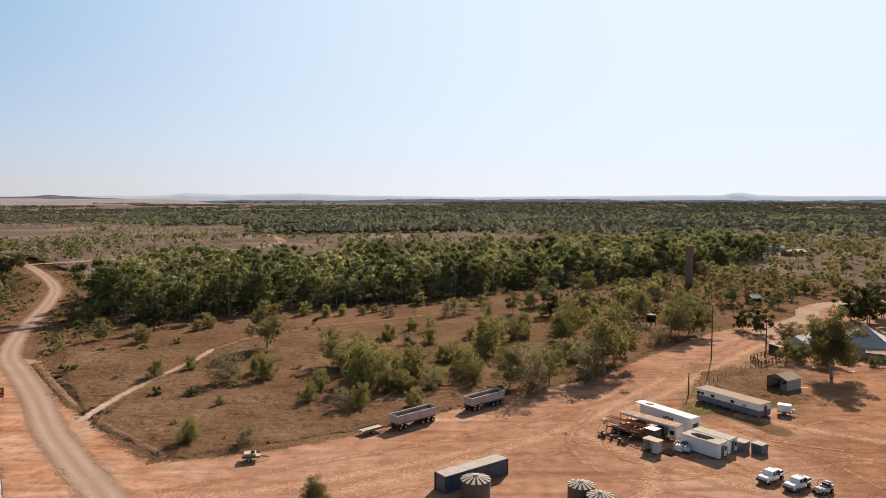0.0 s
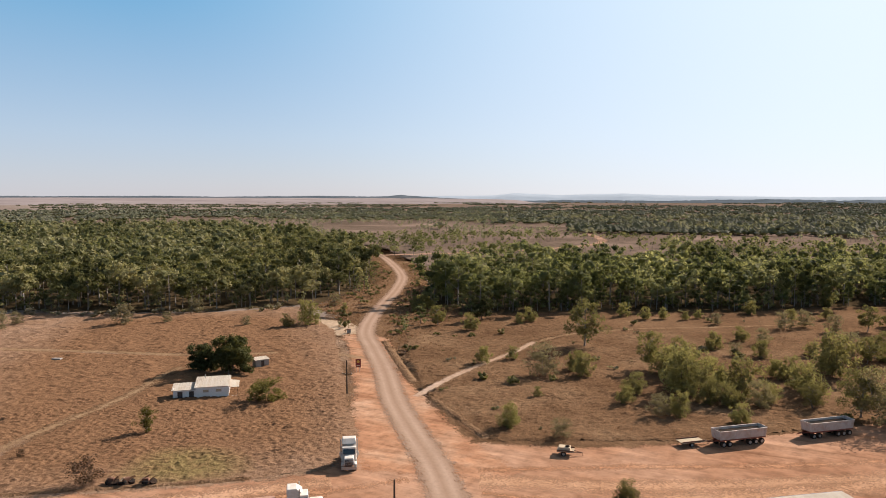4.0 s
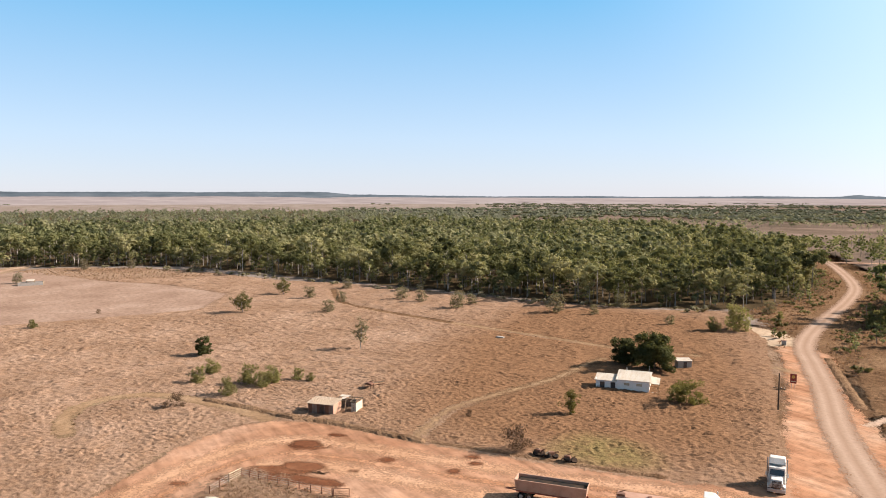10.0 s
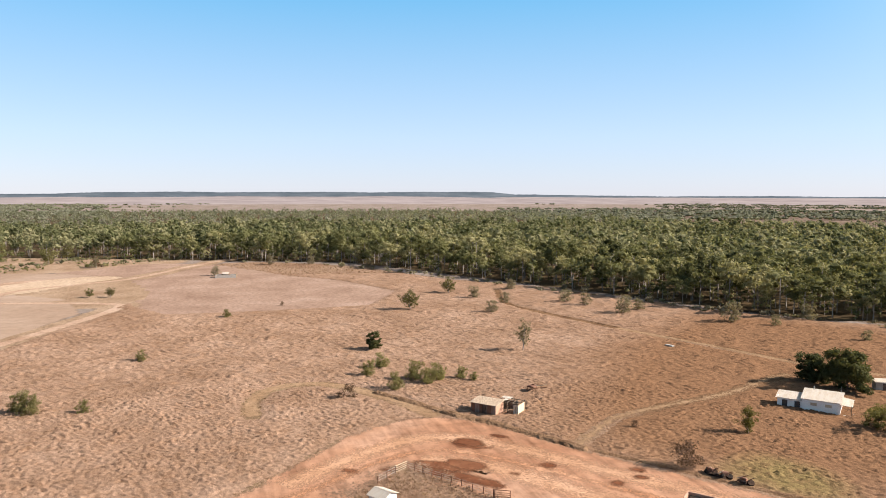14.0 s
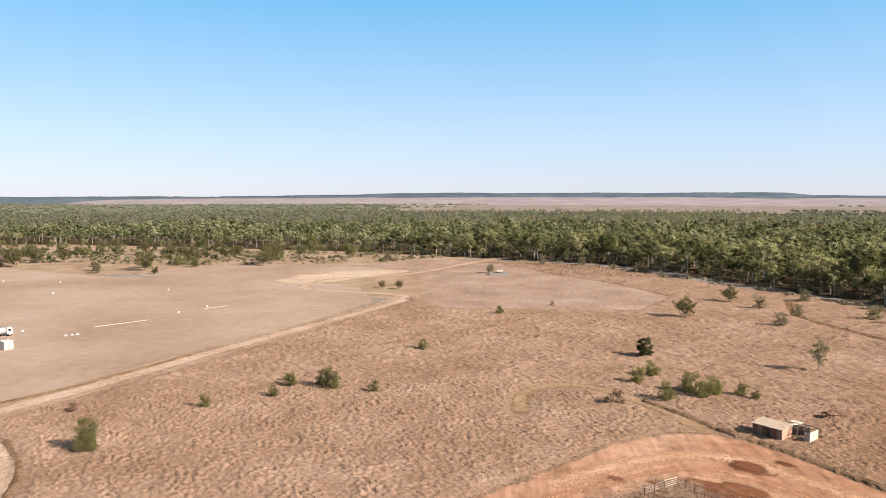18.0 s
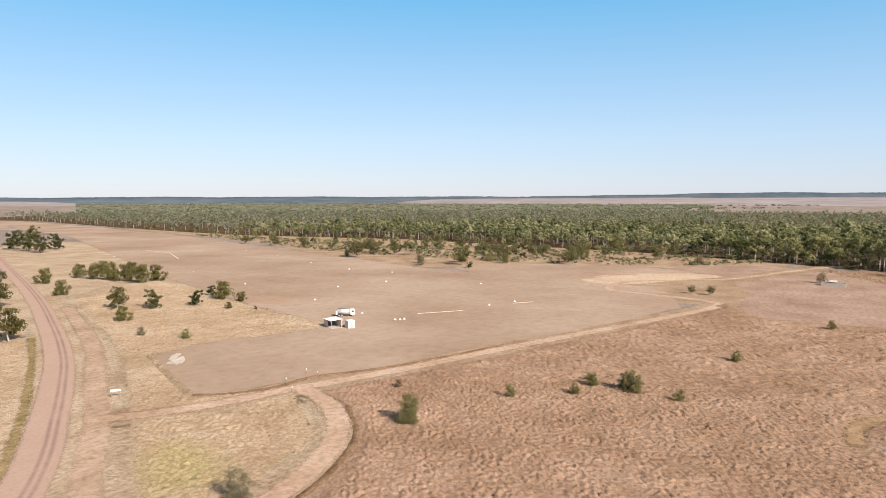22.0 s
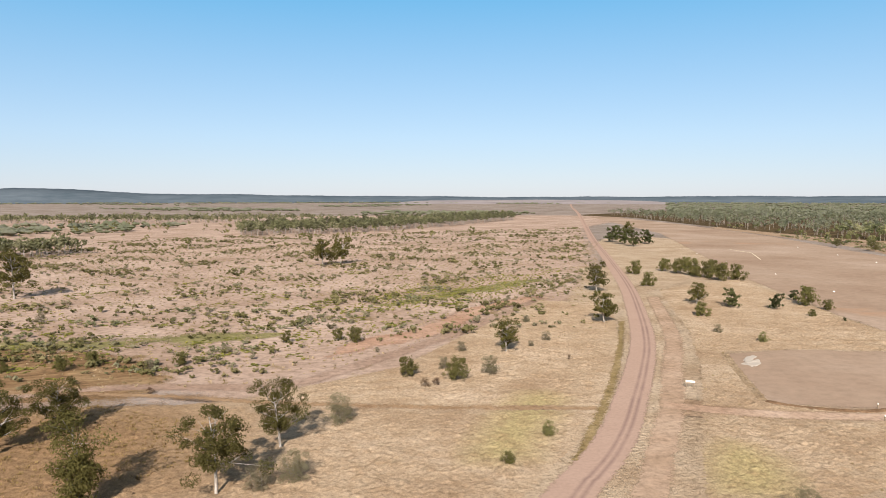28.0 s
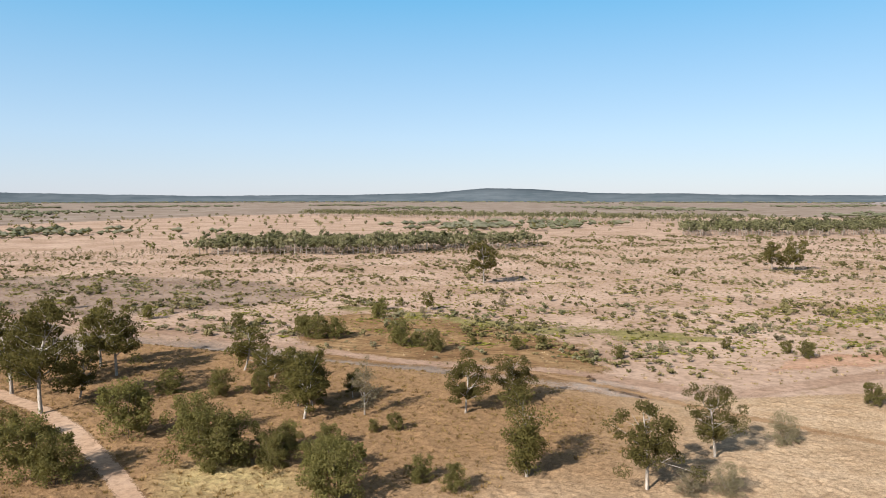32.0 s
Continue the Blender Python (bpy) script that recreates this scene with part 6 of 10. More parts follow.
stuff("grass", TUFTS_SMALL, beyond(scatter(FIELD_EAST, 2.4, 42, holes=[(BARE, -2)], lines=TRACK_LINES, patchy=-0.35, scale=0.08), 370, 480), [G_BROWN], "sparse dry grass towards the woodland", "grass", 13, 0.6, 1.1)
SCRUB_NEAR_GRASS = [(-110, 200), (-90, 165), (-70, 136), (-45, 113), (-10, 130), (34, 166), (70, 208), (40, 235), (0, 240), (-40, 232), (-70, 235), (-105, 240)]
scrub_lines = [([(-70, 132), (-70, 147), (-69, 161), (-66, 181), (-65, 198), (-58, 214), (-42, 231), (-20, 245), (3, 261)], 1.6), (ROAD_A, 6.5)]
grass_mat("dark dry grass of the scrub", SCRUB_NEAR_GRASS, 0.55, 0.45, M_MAT_SCRUB, 14, [(YARD, 0.6), (FOREST_NORTH, 0)], scrub_lines)
stuff("grass", TUFTS_FINE, scatter(SCRUB_NEAR_GRASS, 2.2, 43, holes=[(YARD, 1.0), (FOREST_NORTH, 0)], lines=scrub_lines, patchy=-0.42, scale=0.1), [G_SCRUB], "loose blades of scrub grass", "grass", 67, 0.4, 0.9)
straw = scatter([(-36, -72), (-52, -96), (-66, -118), (-108, -182), (-145, -250), (-120, -266), (-75, -215), (-40, -172), (0, -152), (60, -160), (150, -165), (170, -75), (90, -50), (20, -60)], 1.25, 44,
                lines=[([(139, -113), (124, -108), (106, -100), (88, -89), (72, -78), (50, -60)], 2.2), (ROAD_B, 5.5), ([(51, -174), (15, -160), (-8, -148), (-41, -135), (-70, -126)], 1.3)], patchy=-0.36, scale=0.1)
west = straw[:, 0] > 12 + 12 * np.sin(straw[:, 1] * 0.11)
STRAW_LINES = [([(139, -113), (124, -108), (106, -100), (88, -89), (72, -78), (50, -60)], 2.2), (ROAD_B, 5.5), ([(51, -174), (15, -160), (-8, -148), (-41, -135), (-70, -126)], 1.3)]
STRAW_WEST = [(-36, -72), (-52, -96), (-66, -118), (-108, -182), (-145, -250), (-120, -266), (-75, -215), (-40, -172), (0, -152), (16, -153), (18, -60)]
GUM_LAND = [(((40, -66), (26, -92), (4, -112), (8, -150), (70, -172), (170, -180), (185, -70), (90, -40)), 34.0)]
grass_mat("straw coloured tussock grass beside the road", STRAW_WEST, 0.45, 0.36, M_MAT_STRAW, 15, [], STRAW_LINES, rim=4.0, zones=GUM_LAND, greens=[(((-46, -104), (-54, -116), (-66, -134), (-60, -140), (-46, -124), (-36, -106)), 8.0)])
grass_mat("golden brown matted grass under the gum trees", [(14, -60), (14, -153), (60, -160), (150, -165), (170, -75), (90, -50)], 0.5, 0.45, M_MAT_STRAW, 68, [], STRAW_LINES, zones=GUM_LAND, greens=[(((73.5, -86.6), (69.4, -95.2), (55.9, -93.4), (50.3, -87.0), (59.3, -83.7), (68.6, -80.7)), 7.0)])
stuff("grass", TUFTS_FINE, straw[west][::2], [G_GOLD], "brown tussock grass under the gum trees", "grass", 19, 0.5, 1.4)
stuff("grass", TUFTS_FINE, straw[west][1::2], [G_GOLD], "golden tussock grass under the gum trees", "grass", 29, 0.5, 1.4)
verge = scatter([(-60, -78), (-75, -100), (-96, -128), (-112, -150), (-140, -195), (-185, -280), (-250, -306), (-206, -196), (-190, -146), (-130, -163), (-106, -122), (-122, -106), (-98, -80), (-72, -74)], 1.3, 45,
                holes=[(STRIP, 0.5)], lines=TRACK_LINES + [(ROAD_B, 5.5)], patchy=-0.36, scale=0.1)
VERGE = [(-60, -78), (-75, -100), (-96, -128), (-112, -150), (-140, -195), (-185, -280), (-250, -306), (-206, -196), (-190, -146), (-130, -163), (-106, -122), (-122, -106), (-98, -80), (-72, -74)]
grass_mat("pale matted grass between road and airstrip", VERGE, 0.45, 0.36, M_MAT_STRAW, 16, [(STRIP, 0.5)], TRACK_LINES + [(ROAD_B, 5.5)], rim=4.0, greens=[(((-66, -84), (-72, -94), (-82, -102), (-84, -92), (-76, -80)), 7.0)])
stuff("grass", TUFTS_FINE, verge[::4], [G_STRAW], "loose pale grass between road and airstrip", "grass", 69, 0.4, 0.8)
plain = scatter([(-110, -190), (-200, -360), (-330, -600), (150, -640), (420, -420), (330, -190), (150, -172), (60, -166), (-10, -165), (-60, -200)], 3.7, 46, patchy=-0.15, scale=0.05)
stuff("grass", TUFTS_SMALL, plain, [G_STRAW], "thin straw grass on the southern plain", "grass", 17, 0.5, 1.1)
YARD_GRASS = [(49.0, 143.5), (55.5, 155.5), (62.9, 171.6), (73.0, 175.9), (80.0, 176.0), (84.4, 172.9), (82.7, 160.6), (75.6, 146.9), (70.3, 142.1), (62.7, 139.9), (53.9, 137.0), (48.0, 136.5)]
grass_mat("rough green brown grass round the portable building", YARD_GRASS, 0.5, 0.4, M_MAT_SCRUB, 71, [(((53.4, 146.6), (56.2, 148.4), (64.2, 136.2), (61.4, 134.3)), 0.2), (((72.4, 158.2), (77, 161), (81.5, 156), (76.5, 152.5)), 0)], [], rim=3.0, greens=[(((46, 138), (50, 148), (56, 156), (60, 152), (56, 142), (52, 135)), 5.0)])
stuff("grass", TUFTS_FINE, scatter(YARD_GRASS, 1.7, 72), [G_GOLD], "loose grass round the portable building", "grass", 73, 0.4, 0.9)
island = scatter([(-98, 17), (-105, 27), (-98, 32), (-87, 39), (-79, 30), (-86, 15)], 0.85, 47)
stuff("grass", TUFTS_FINE, island, [G_BROWN], "dry grass inside the small fence", "grass", 18, 0.5, 1.0)


def shrub_shape(seed, h, clumps, leaves, size):
    rng = np.random.default_rng(seed)
    a = rng.uniform(0, 6.28, clumps)
    q = rng.uniform(0, 0.7, clumps) * h
    c = np.stack([np.cos(a) * q, np.sin(a) * q, h * rng.uniform(0.25, 0.62, clumps)], 1)
    r = h * rng.uniform(0.24, 0.42, clumps)
    v, f = joined([lumps(rng, c, r * 0.8, 0, 0.8, 0.3), leaf_cards(rng, c, r * 1.2, leaves, size, 0.0)])
    v[:, 2] = np.maximum(v[:, 2], -0.02)
    return v, f, np.zeros(len(f), int)


SHRUBS = [shrub_shape(200 + i, 1.0 + 0.2 * (i % 4), 4 + i % 3, 6, 0.3) for i in range(10)]
PLAIN_AREA = [(-112, -200), (-200, -365), (-440, -850), (80, -760), (330, -400), (600, -300), (330, -195), (150, -180), (60, -172), (-10, -172), (-50, -205)]
BUSH_BAND = [(330, -215), (200, -188), (60, -182), (-15, -180), (-60, -222), (-100, -268), (-90, -330), (0, -290), (90, -262), (200, -290), (330, -300)]
stuff("shrubs", SHRUBS, scatter(PLAIN_AREA, 5.5, 51, patchy=1.0, scale=0.025, contrast=4.0), [L_LOW], "low green shrubs in bunches over the plain", "shrubs", 21, 0.4, 2.3)
stuff("shrubs", SHRUBS, scatter(PLAIN_AREA, 5.5, 52, patchy=0.95, scale=0.035, contrast=4.0), [L_GREY], "low grey shrubs in bunches over the plain", "shrubs", 22, 0.4, 1.7)
stuff("shrubs", SHRUBS, scatter(BUSH_BAND, 4.0, 60, patchy=1.35, scale=0.045, contrast=4.0), [L_GREYGREEN], "leafy green shrubs along the plain's track", "shrubs", 61, 0.5, 1.7)
stuff("shrubs", SHRUBS, scatter(BUSH_BAND, 4.0, 62, patchy=1.25, scale=0.05, contrast=4.0), [L_LOW], "dark low shrubs along the plain's track", "shrubs", 63, 0.4, 1.4)
stuff("shrubs", SHRUBS, scatter([(-108, 205), (-90, 168), (-70, 140), (-45, 116), (-10, 134), (34, 170), (80, 224), (130, 264), (150, 400), (30, 310), (-60, 268)], 13, 53, holes=[(YARD, 2)], patchy=0.7, scale=0.06), [L_GREY], "low dry shrubs in the scrub", "shrubs", 23, 0.5, 1.6)
stuff("shrubs", SHRUBS, scatter(SCRUB, 11, 57, holes=[(YARD, 3), (FOREST_NORTH, 0)], lines=scrub_lines, patchy=1.0, scale=0.05, contrast=2.5), [L_OLIVE], "leafy green shrubs of the scrub", "shrubs", 28, 0.7, 2.0)
stuff("herbs", SHRUBS, scatter([(-30, -250), (-75, -330), (-95, -340), (-170, -360), (-120, -290), (-80, -262)], 2.6, 54, patchy=0.0, scale=0.07), [G_HERB], "bright yellow green herbs in the plain", "herbs", 24, 0.3, 0.65)
stuff("herbs", SHRUBS, scatter([(20, -215), (70, -300), (190, -300), (150, -220), (60, -190), (-30, -200), (-60, -240)], 3.2, 55, patchy=0.25, scale=0.09), [G_HERB], "yellow green herbs among the shrubs", "herbs", 25, 0.3, 0.6)
stuff("shrubs", SHRUBS, scatter([(-200, 180), (-346, 110), (-455, 50), (-475, 0), (-485, 20), (-410, 92), (-300, 152), (-205, 196), (-168, 228), (-160, 215)], 6.0, 56, patchy=0.2, scale=0.06), [L_GREY], "grey green undergrowth along the woodland's edge", "shrubs", 26, 0.7, 2.2)
stuff("shrubs", SHRUBS, scatter(PLAIN_AREA, 13, 58), [L_LOW], "single low shrubs dotted over the plain", "shrubs", 59, 0.4, 1.5)
HERBS = [(v * (1.5, 1.5, 0.35), f, m) for v, f, m in SHRUBS]
stuff("herbs", HERBS, scatter(BUSH_BAND, 2.6, 70, patchy=1.15, scale=0.07, contrast=4.5), [G_HERB], "flat yellow green herbs in patches over the plain", "herbs", 71, 0.4, 1.1)
stuff("herbs", HERBS, scatter([(-30, -240), (-90, -270), (-200, -370), (-120, -420), (60, -380), (200, -320), (60, -290)], 3.2, 72, patchy=1.2, scale=0.05, contrast=4.5), [G_HERB], "flat yellow green herbs further out on the plain", "herbs", 73, 0.4, 1.2)
stuff("shrubs", YOUNG_SHAPES, scatter([(405.6, -316.6), (383.5, -336.9), (357.8, -375.1), (347.1, -423.3), (366.9, -460.7), (416.0, -436.5), (450.1, -395.9), (465.0, -363.4)], 7.5, 74, patchy=0.1, scale=0.03, contrast=2.0), [B_GREY, L_LOW], "dark green scrub belt far across the plain", "shrubs", 75, 0.16, 0.42)
EDGE_LAND = [(-165, 225), (-140, 205), (-122, 182), (-100, 168), (-82, 172), (-100, 205), (-104, 245), (-128, 250), (-150, 300), (-200, 385), (-245, 410), (-210, 335), (-180, 285)]
edge_hole = [(ROAD_A, 5.0)]
stuff("grass", TUFTS_SMALL, scatter(EDGE_LAND, 1.9, 76, lines=edge_hole, patchy=-0.3, scale=0.1), [G_SCRUB], "brown grass between woodland and road", "grass", 77, 0.5, 1.1)
stuff("shrubs", SHRUBS, scatter(EDGE_LAND, 5.0, 78, lines=[(ROAD_A, 6.5)], patchy=0.15, scale=0.06, contrast=3.0), [L_OLIVE], "olive shrubs between woodland and road", "shrubs", 79, 0.6, 2.0)
stuff("scattered_trees", YOUNG_SHAPES, scatter(EDGE_LAND, 13, 80, lines=[(ROAD_A, 8)], patchy=0.1, scale=0.05), [B_GREY, L_BELT], "young trees beside the gravel road", "trees", 81, 0.3, 0.75)
CHIMNEY_LAND = [(52, 243), (84, 250), (116, 266), (140, 282), (172, 318), (178, 350), (182, 420), (150, 398), (97, 350), (62, 328), (44, 290)]
chimney_gap = [([(118.6, 341), (119, 342)], 4.0), ([(68, 230), (68, 231)], 9.0)]
stuff("scattered_trees", YOUNG_SHAPES, scatter(CHIMNEY_LAND, 9.0, 82, lines=chimney_gap, patchy=0.15, scale=0.05, contrast=2.0), [B_GREY, L_BELT], "young trees round the chimney stack", "trees", 83, 0.35, 0.85)
stuff("shrubs", SHRUBS, scatter(CHIMNEY_LAND, 4.5, 84, lines=chimney_gap, patchy=0.1, scale=0.06, contrast=2.5), [L_OLIVE], "olive shrubs round the chimney stack", "shrubs", 85, 0.5, 1.9)
stuff("grass", TUFTS_SMALL, scatter(CHIMNEY_LAND, 1.9, 86, lines=chimney_gap, patchy=-0.3, scale=0.1), [G_SCRUB], "brown grass round the chimney stack", "grass", 87, 0.5, 1.1)
FRINGE = [(-470, -60), (-440, -120), (-425, -220), (-440, -330), (-482, -440), (-552, -612), (-572, -640), (-552, -500), (-537, -330), (-542, -190), (-526, -50), (-495, -15)]
stuff("shrubs", SHRUBS, scatter(FRINGE, 6.0, 88, holes=[(STRIP, 3)], patchy=0.35, scale=0.035, contrast=3.0), [L_GREYGREEN], "grey green shrubs along the woodland's edge", "shrubs", 89, 0.7, 2.2)
stuff("shrubs", SHRUBS, scatter(FRINGE, 7.0, 90, holes=[(STRIP, 3)], patchy=0.5, scale=0.04, contrast=3.0), [L_OLIVE], "olive shrubs along the woodland's edge", "shrubs", 91, 0.6, 2.0)
stuff("scattered_trees", YOUNG_SHAPES, scatter(FRINGE, 17, 92, holes=[(STRIP, 5)], patchy=0.3, scale=0.03, contrast=2.0), [B_GREY, L_BELT], "single young trees in front of the woodland", "trees", 93, 0.3, 0.7)


# ---- materials of things ----
def paint(name, col, rough=0.5, dirt=(0.30, 0.17, 0.10), amount=0.35, metal=0.0):
    """Painted or plain surface with dust and fading."""
    n = Nodes(name)
    w = n.where()
    a = n.noise(w, 0.9, 5, 0.65)
    b = n.noise(w, 7.0, 4, 0.6)
    c = n.mix(n.math("MULTIPLY", n.ramp(a, (0.42, 0.0), (0.72, 1.0)), amount), col, dirt)
    c = n.mix(0.5, c, n.ramp(b, (0.3, (0.82, 0.82, 0.82)), (0.7, (1.12, 1.12, 1.12))), "MULTIPLY")
    return n.done(c, rough, metal)


def tin(name, col, dirt, amount=0.5, turn=0.0, pitch=4.0, rough=0.5, metal=0.3):
    """Corrugated sheet: rippled, with the ripple's shading also in the colour, streaked with dust and rust."""
    n = Nodes(name)
    t = n.t.nodes.new("ShaderNodeTexCoord")
    v = n.stretch(t.outputs["Object"], turn, (1, 1, 1))
    wv = n.put("ShaderNodeTexWave", Scale=pitch, Distortion=0.0)
    n.link(v, wv.inputs["Vector"])
    a = n.noise(n.stretch(t.outputs["Object"], turn, (1.6, 0.3, 0.3)), 1.0, 5, 0.65)
    c = n.mix(n.math("MULTIPLY", n.ramp(a, (0.4, 0.0), (0.7, 1.0)), amount), col, dirt)
    # ripple shading put into the colour: darker troughs, lighter crests
    c = n.mix(0.4, c, n.ramp(wv.outputs["Fac"], (0.0, (0.75, 0.75, 0.75)), (1.0, (1.1, 1.1, 1.1))), "MULTIPLY")
    n.bump(wv.outputs["Fac"], 0.5, 0.03)
    return n.done(c, rough, metal)


P_WHITE = paint("white_paint", (0.60, 0.57, 0.52), 0.9, (0.34, 0.22, 0.14), 0.4)
P_BRIGHT = paint("clean_white_paint", (0.78, 0.76, 0.72), 0.9, (0.5, 0.4, 0.3), 0.2)
P_CREAM = paint("cream_paint", (0.504, 0.42, 0.302), 0.9)
P_BLUEGREY = paint("blue_grey_paint", (0.101, 0.113, 0.139), 0.5)
P_SLATE = paint("slate_paint", (0.109, 0.126, 0.151), 0.6)
P_RED = paint("red_chassis_paint", (0.20, 0.035, 0.018), 0.5)
P_ORANGE = paint("orange_machine_paint", (0.378, 0.126, 0.0336), 0.75, amount=0.5)
P_RUST = paint("rusty_steel", (0.168, 0.0714, 0.0378), 0.8, (0.0756, 0.0378, 0.0252), 0.7)
P_DARK = paint("dark_steel", (0.0252, 0.0252, 0.0269), 0.5)
P_TYRE = paint("tyre_rubber", (0.0168, 0.0168, 0.0168), 0.9, amount=0.4)
P_RIM = paint("steel_rim", (0.378, 0.37, 0.353), 0.4, metal=0.4)
P_GLASS = paint("dark_window_glass", (0.0168, 0.021, 0.0252), 0.08, amount=0.1)
P_WOOD = paint("weathered_timber", (0.202, 0.151, 0.105), 0.9, (0.101, 0.0714, 0.0504), 0.5)
P_POLE = paint("grey_pole_timber", (0.0924, 0.0714, 0.0546), 0.9, (0.0504, 0.0378, 0.0294), 0.5)
P_SIGN_RED = paint("dark_red_sign_paint", (0.22, 0.022, 0.016), 0.6)
P_SIGN_GOLD = paint("golden_sign_paint", (0.62, 0.36, 0.06), 0.6)
P_DUSTY = paint("dusty_pink_paint", (0.38, 0.225, 0.155), 0.6, (0.27, 0.13, 0.075), 0.7)
P_TUB = paint("dust_stained_white_paint", (0.52, 0.44, 0.39), 0.8, (0.33, 0.18, 0.11), 0.6)
P_SILVER = paint("dull_silver_tank", (0.521, 0.529, 0.546), 0.35, amount=0.15, metal=0.5)
P_CONCRETE = paint("old_concrete", (0.353, 0.328, 0.294), 0.9, (0.235, 0.185, 0.143), 0.5)
P_BRICK = paint("weathered_brickwork", (0.302, 0.176, 0.13), 0.9, (0.218, 0.134, 0.101), 0.5)
P_TARP = paint("black_tarpaulin", (0.0252, 0.0235, 0.0218), 0.95, amount=0.2)
T_ROOF = tin("dusty_tin_roof", (0.403, 0.319, 0.235), (0.336, 0.235, 0.16), 0.6, rough=0.9, metal=0.0)
T_RUSTY = tin("rust_stained_cream_tin", (0.46, 0.36, 0.27), (0.3, 0.15, 0.085), 0.9, rough=0.9, metal=0.0)
T_PALE = tin("pale_tin_roof", (0.47, 0.42, 0.353), (0.386, 0.302, 0.218), 0.6, rough=0.9, metal=0.0)
T_BROWN = tin("brown_tin_roof", (0.27, 0.21, 0.16), (0.20, 0.14, 0.10), 0.6, rough=0.9, metal=0.0)
T_GREY = tin("grey_tin_roof", (0.40, 0.395, 0.39), (0.3, 0.26, 0.23), 0.5, rough=0.8, metal=0.0)
T_WALL = tin("rusted_tin_wall", (0.252, 0.202, 0.168), (0.168, 0.0798, 0.0462), 0.8)
T_TANK = tin("tank_tin", (0.143, 0.126, 0.118), (0.109, 0.0756, 0.0588), 0.6, turn=90)
T_BOX = tin("container_steel", (0.0714, 0.0882, 0.126), (0.118, 0.0924, 0.084), 0.35, pitch=1.6, metal=0.0)


# ---- shaping helpers ----
class Shape:
    """Collects boxes, bars and sheets into one mesh."""

    def __init__(self):
        self.bm = bmesh.new()

    def box(self, x0, x1, y0, y1, z0, z1, bevel=0.0, taper=(1.0, 1.0), shift=(0.0, 0.0)):
        g = bmesh.ops.create_cube(self.bm, size=1.0)["verts"]
        cx, cy = (x0 + x1) / 2, (y0 + y1) / 2
        for v in g:
            up = v.co.z > 0
            v.co = Vector((cx + v.co.x * (x1 - x0) * (taper[0] if up else 1) + (shift[0] if up else 0), cy + v.co.y * (y1 - y0) * (taper[1] if up else 1) + (shift[1] if up else 0), z1 if up else z0))
        if bevel:
            edges = list({e for v in g for e in v.link_edges})
            bmesh.ops.bevel(self.bm, geom=edges, offset=bevel, segments=2, affect="EDGES", profile=0.6)
        return self

    def bar(self, a, b, r, sides=8, r2=None):
        a, b = Vector(a), Vector(b)
        d = b - a
        m = Matrix.Translation((a + b) / 2) @ d.to_track_quat("Z", "Y").to_matrix().to_4x4()
        bmesh.ops.create_cone(self.bm, cap_ends=True, segments=sides, radius1=r, radius2=r if r2 is None else r2, depth=d.length, matrix=m)
        return self

    def sheet(self, corners, thick):
        """A flat panel through the corners, thickened downwards along its normal."""
        c = [Vector(p) for p in corners]
        n = (c[1] - c[0]).cross(c[2] - c[0]).normalized() * thick
        top = [self.bm.verts.new(p) for p in c]
        low = [self.bm.verts.new(p - n) for p in c]
        self.bm.faces.new(top)
        self.bm.faces.new(low[::-1])
        for i in range(len(c)):
            j = (i + 1) % len(c)
            self.bm.faces.new((top[i], low[i], low[j], top[j]))
        return self

    def dome(self, x, y, z, rx, ry, rz, rough, seed):
        """A lumpy mound or boulder."""
        g = bmesh.ops.create_icosphere(self.bm, subdivisions=3, radius=1.0)["verts"]
        for v in g:
            k = 1 + rough * noise.noise(v.co * 1.8 + Vector((seed * 7.1, seed * 3.3, 0)))
            v.co = Vector((x + v.co.x * rx * k, y + v.co.y * ry * k, z + v.co.z * rz * k))
        return self


def part(name, shape, material, parent, label="", smooth=False):
    me = bpy.data.meshes.new(name)
    bmesh.ops.recalc_face_normals(shape.bm, faces=shape.bm.faces)
    shape.bm.to_mesh(me)
    shape.bm.free()
    me.materials.append(material)
    if smooth:
        for p in me.polygons:
            p.use_smooth = True
    ob = new(name, me)
    ob.parent = parent
    return tagged(ob, label)


def thing(name, label, category, x, y, turn=0.0, z=0.0, group=""):
    ob = tagged(new(name), label, category, group)
    ob.matrix_basis = pose(x, y, z, 0, 0, turn)
    return ob


def wheel(parent, x, y, r, wide, side):
    w = part("wheel", Shape().bar((x, y - wide * 0.3, r), (x, y + wide * 0.3, r), r * 0.45, 12), P_DARK, parent)
    part("tyre", Shape().bar((x, y - wide / 2, r), (x, y + wide / 2, r), r, 18), P_TYRE, w)
    part("rim", Shape().bar((x, y + side * wide * 0.5, r), (x, y + side * (wide * 0.5 + 0.03), r), r * 0.55, 12), P_RIM, w)
    return w


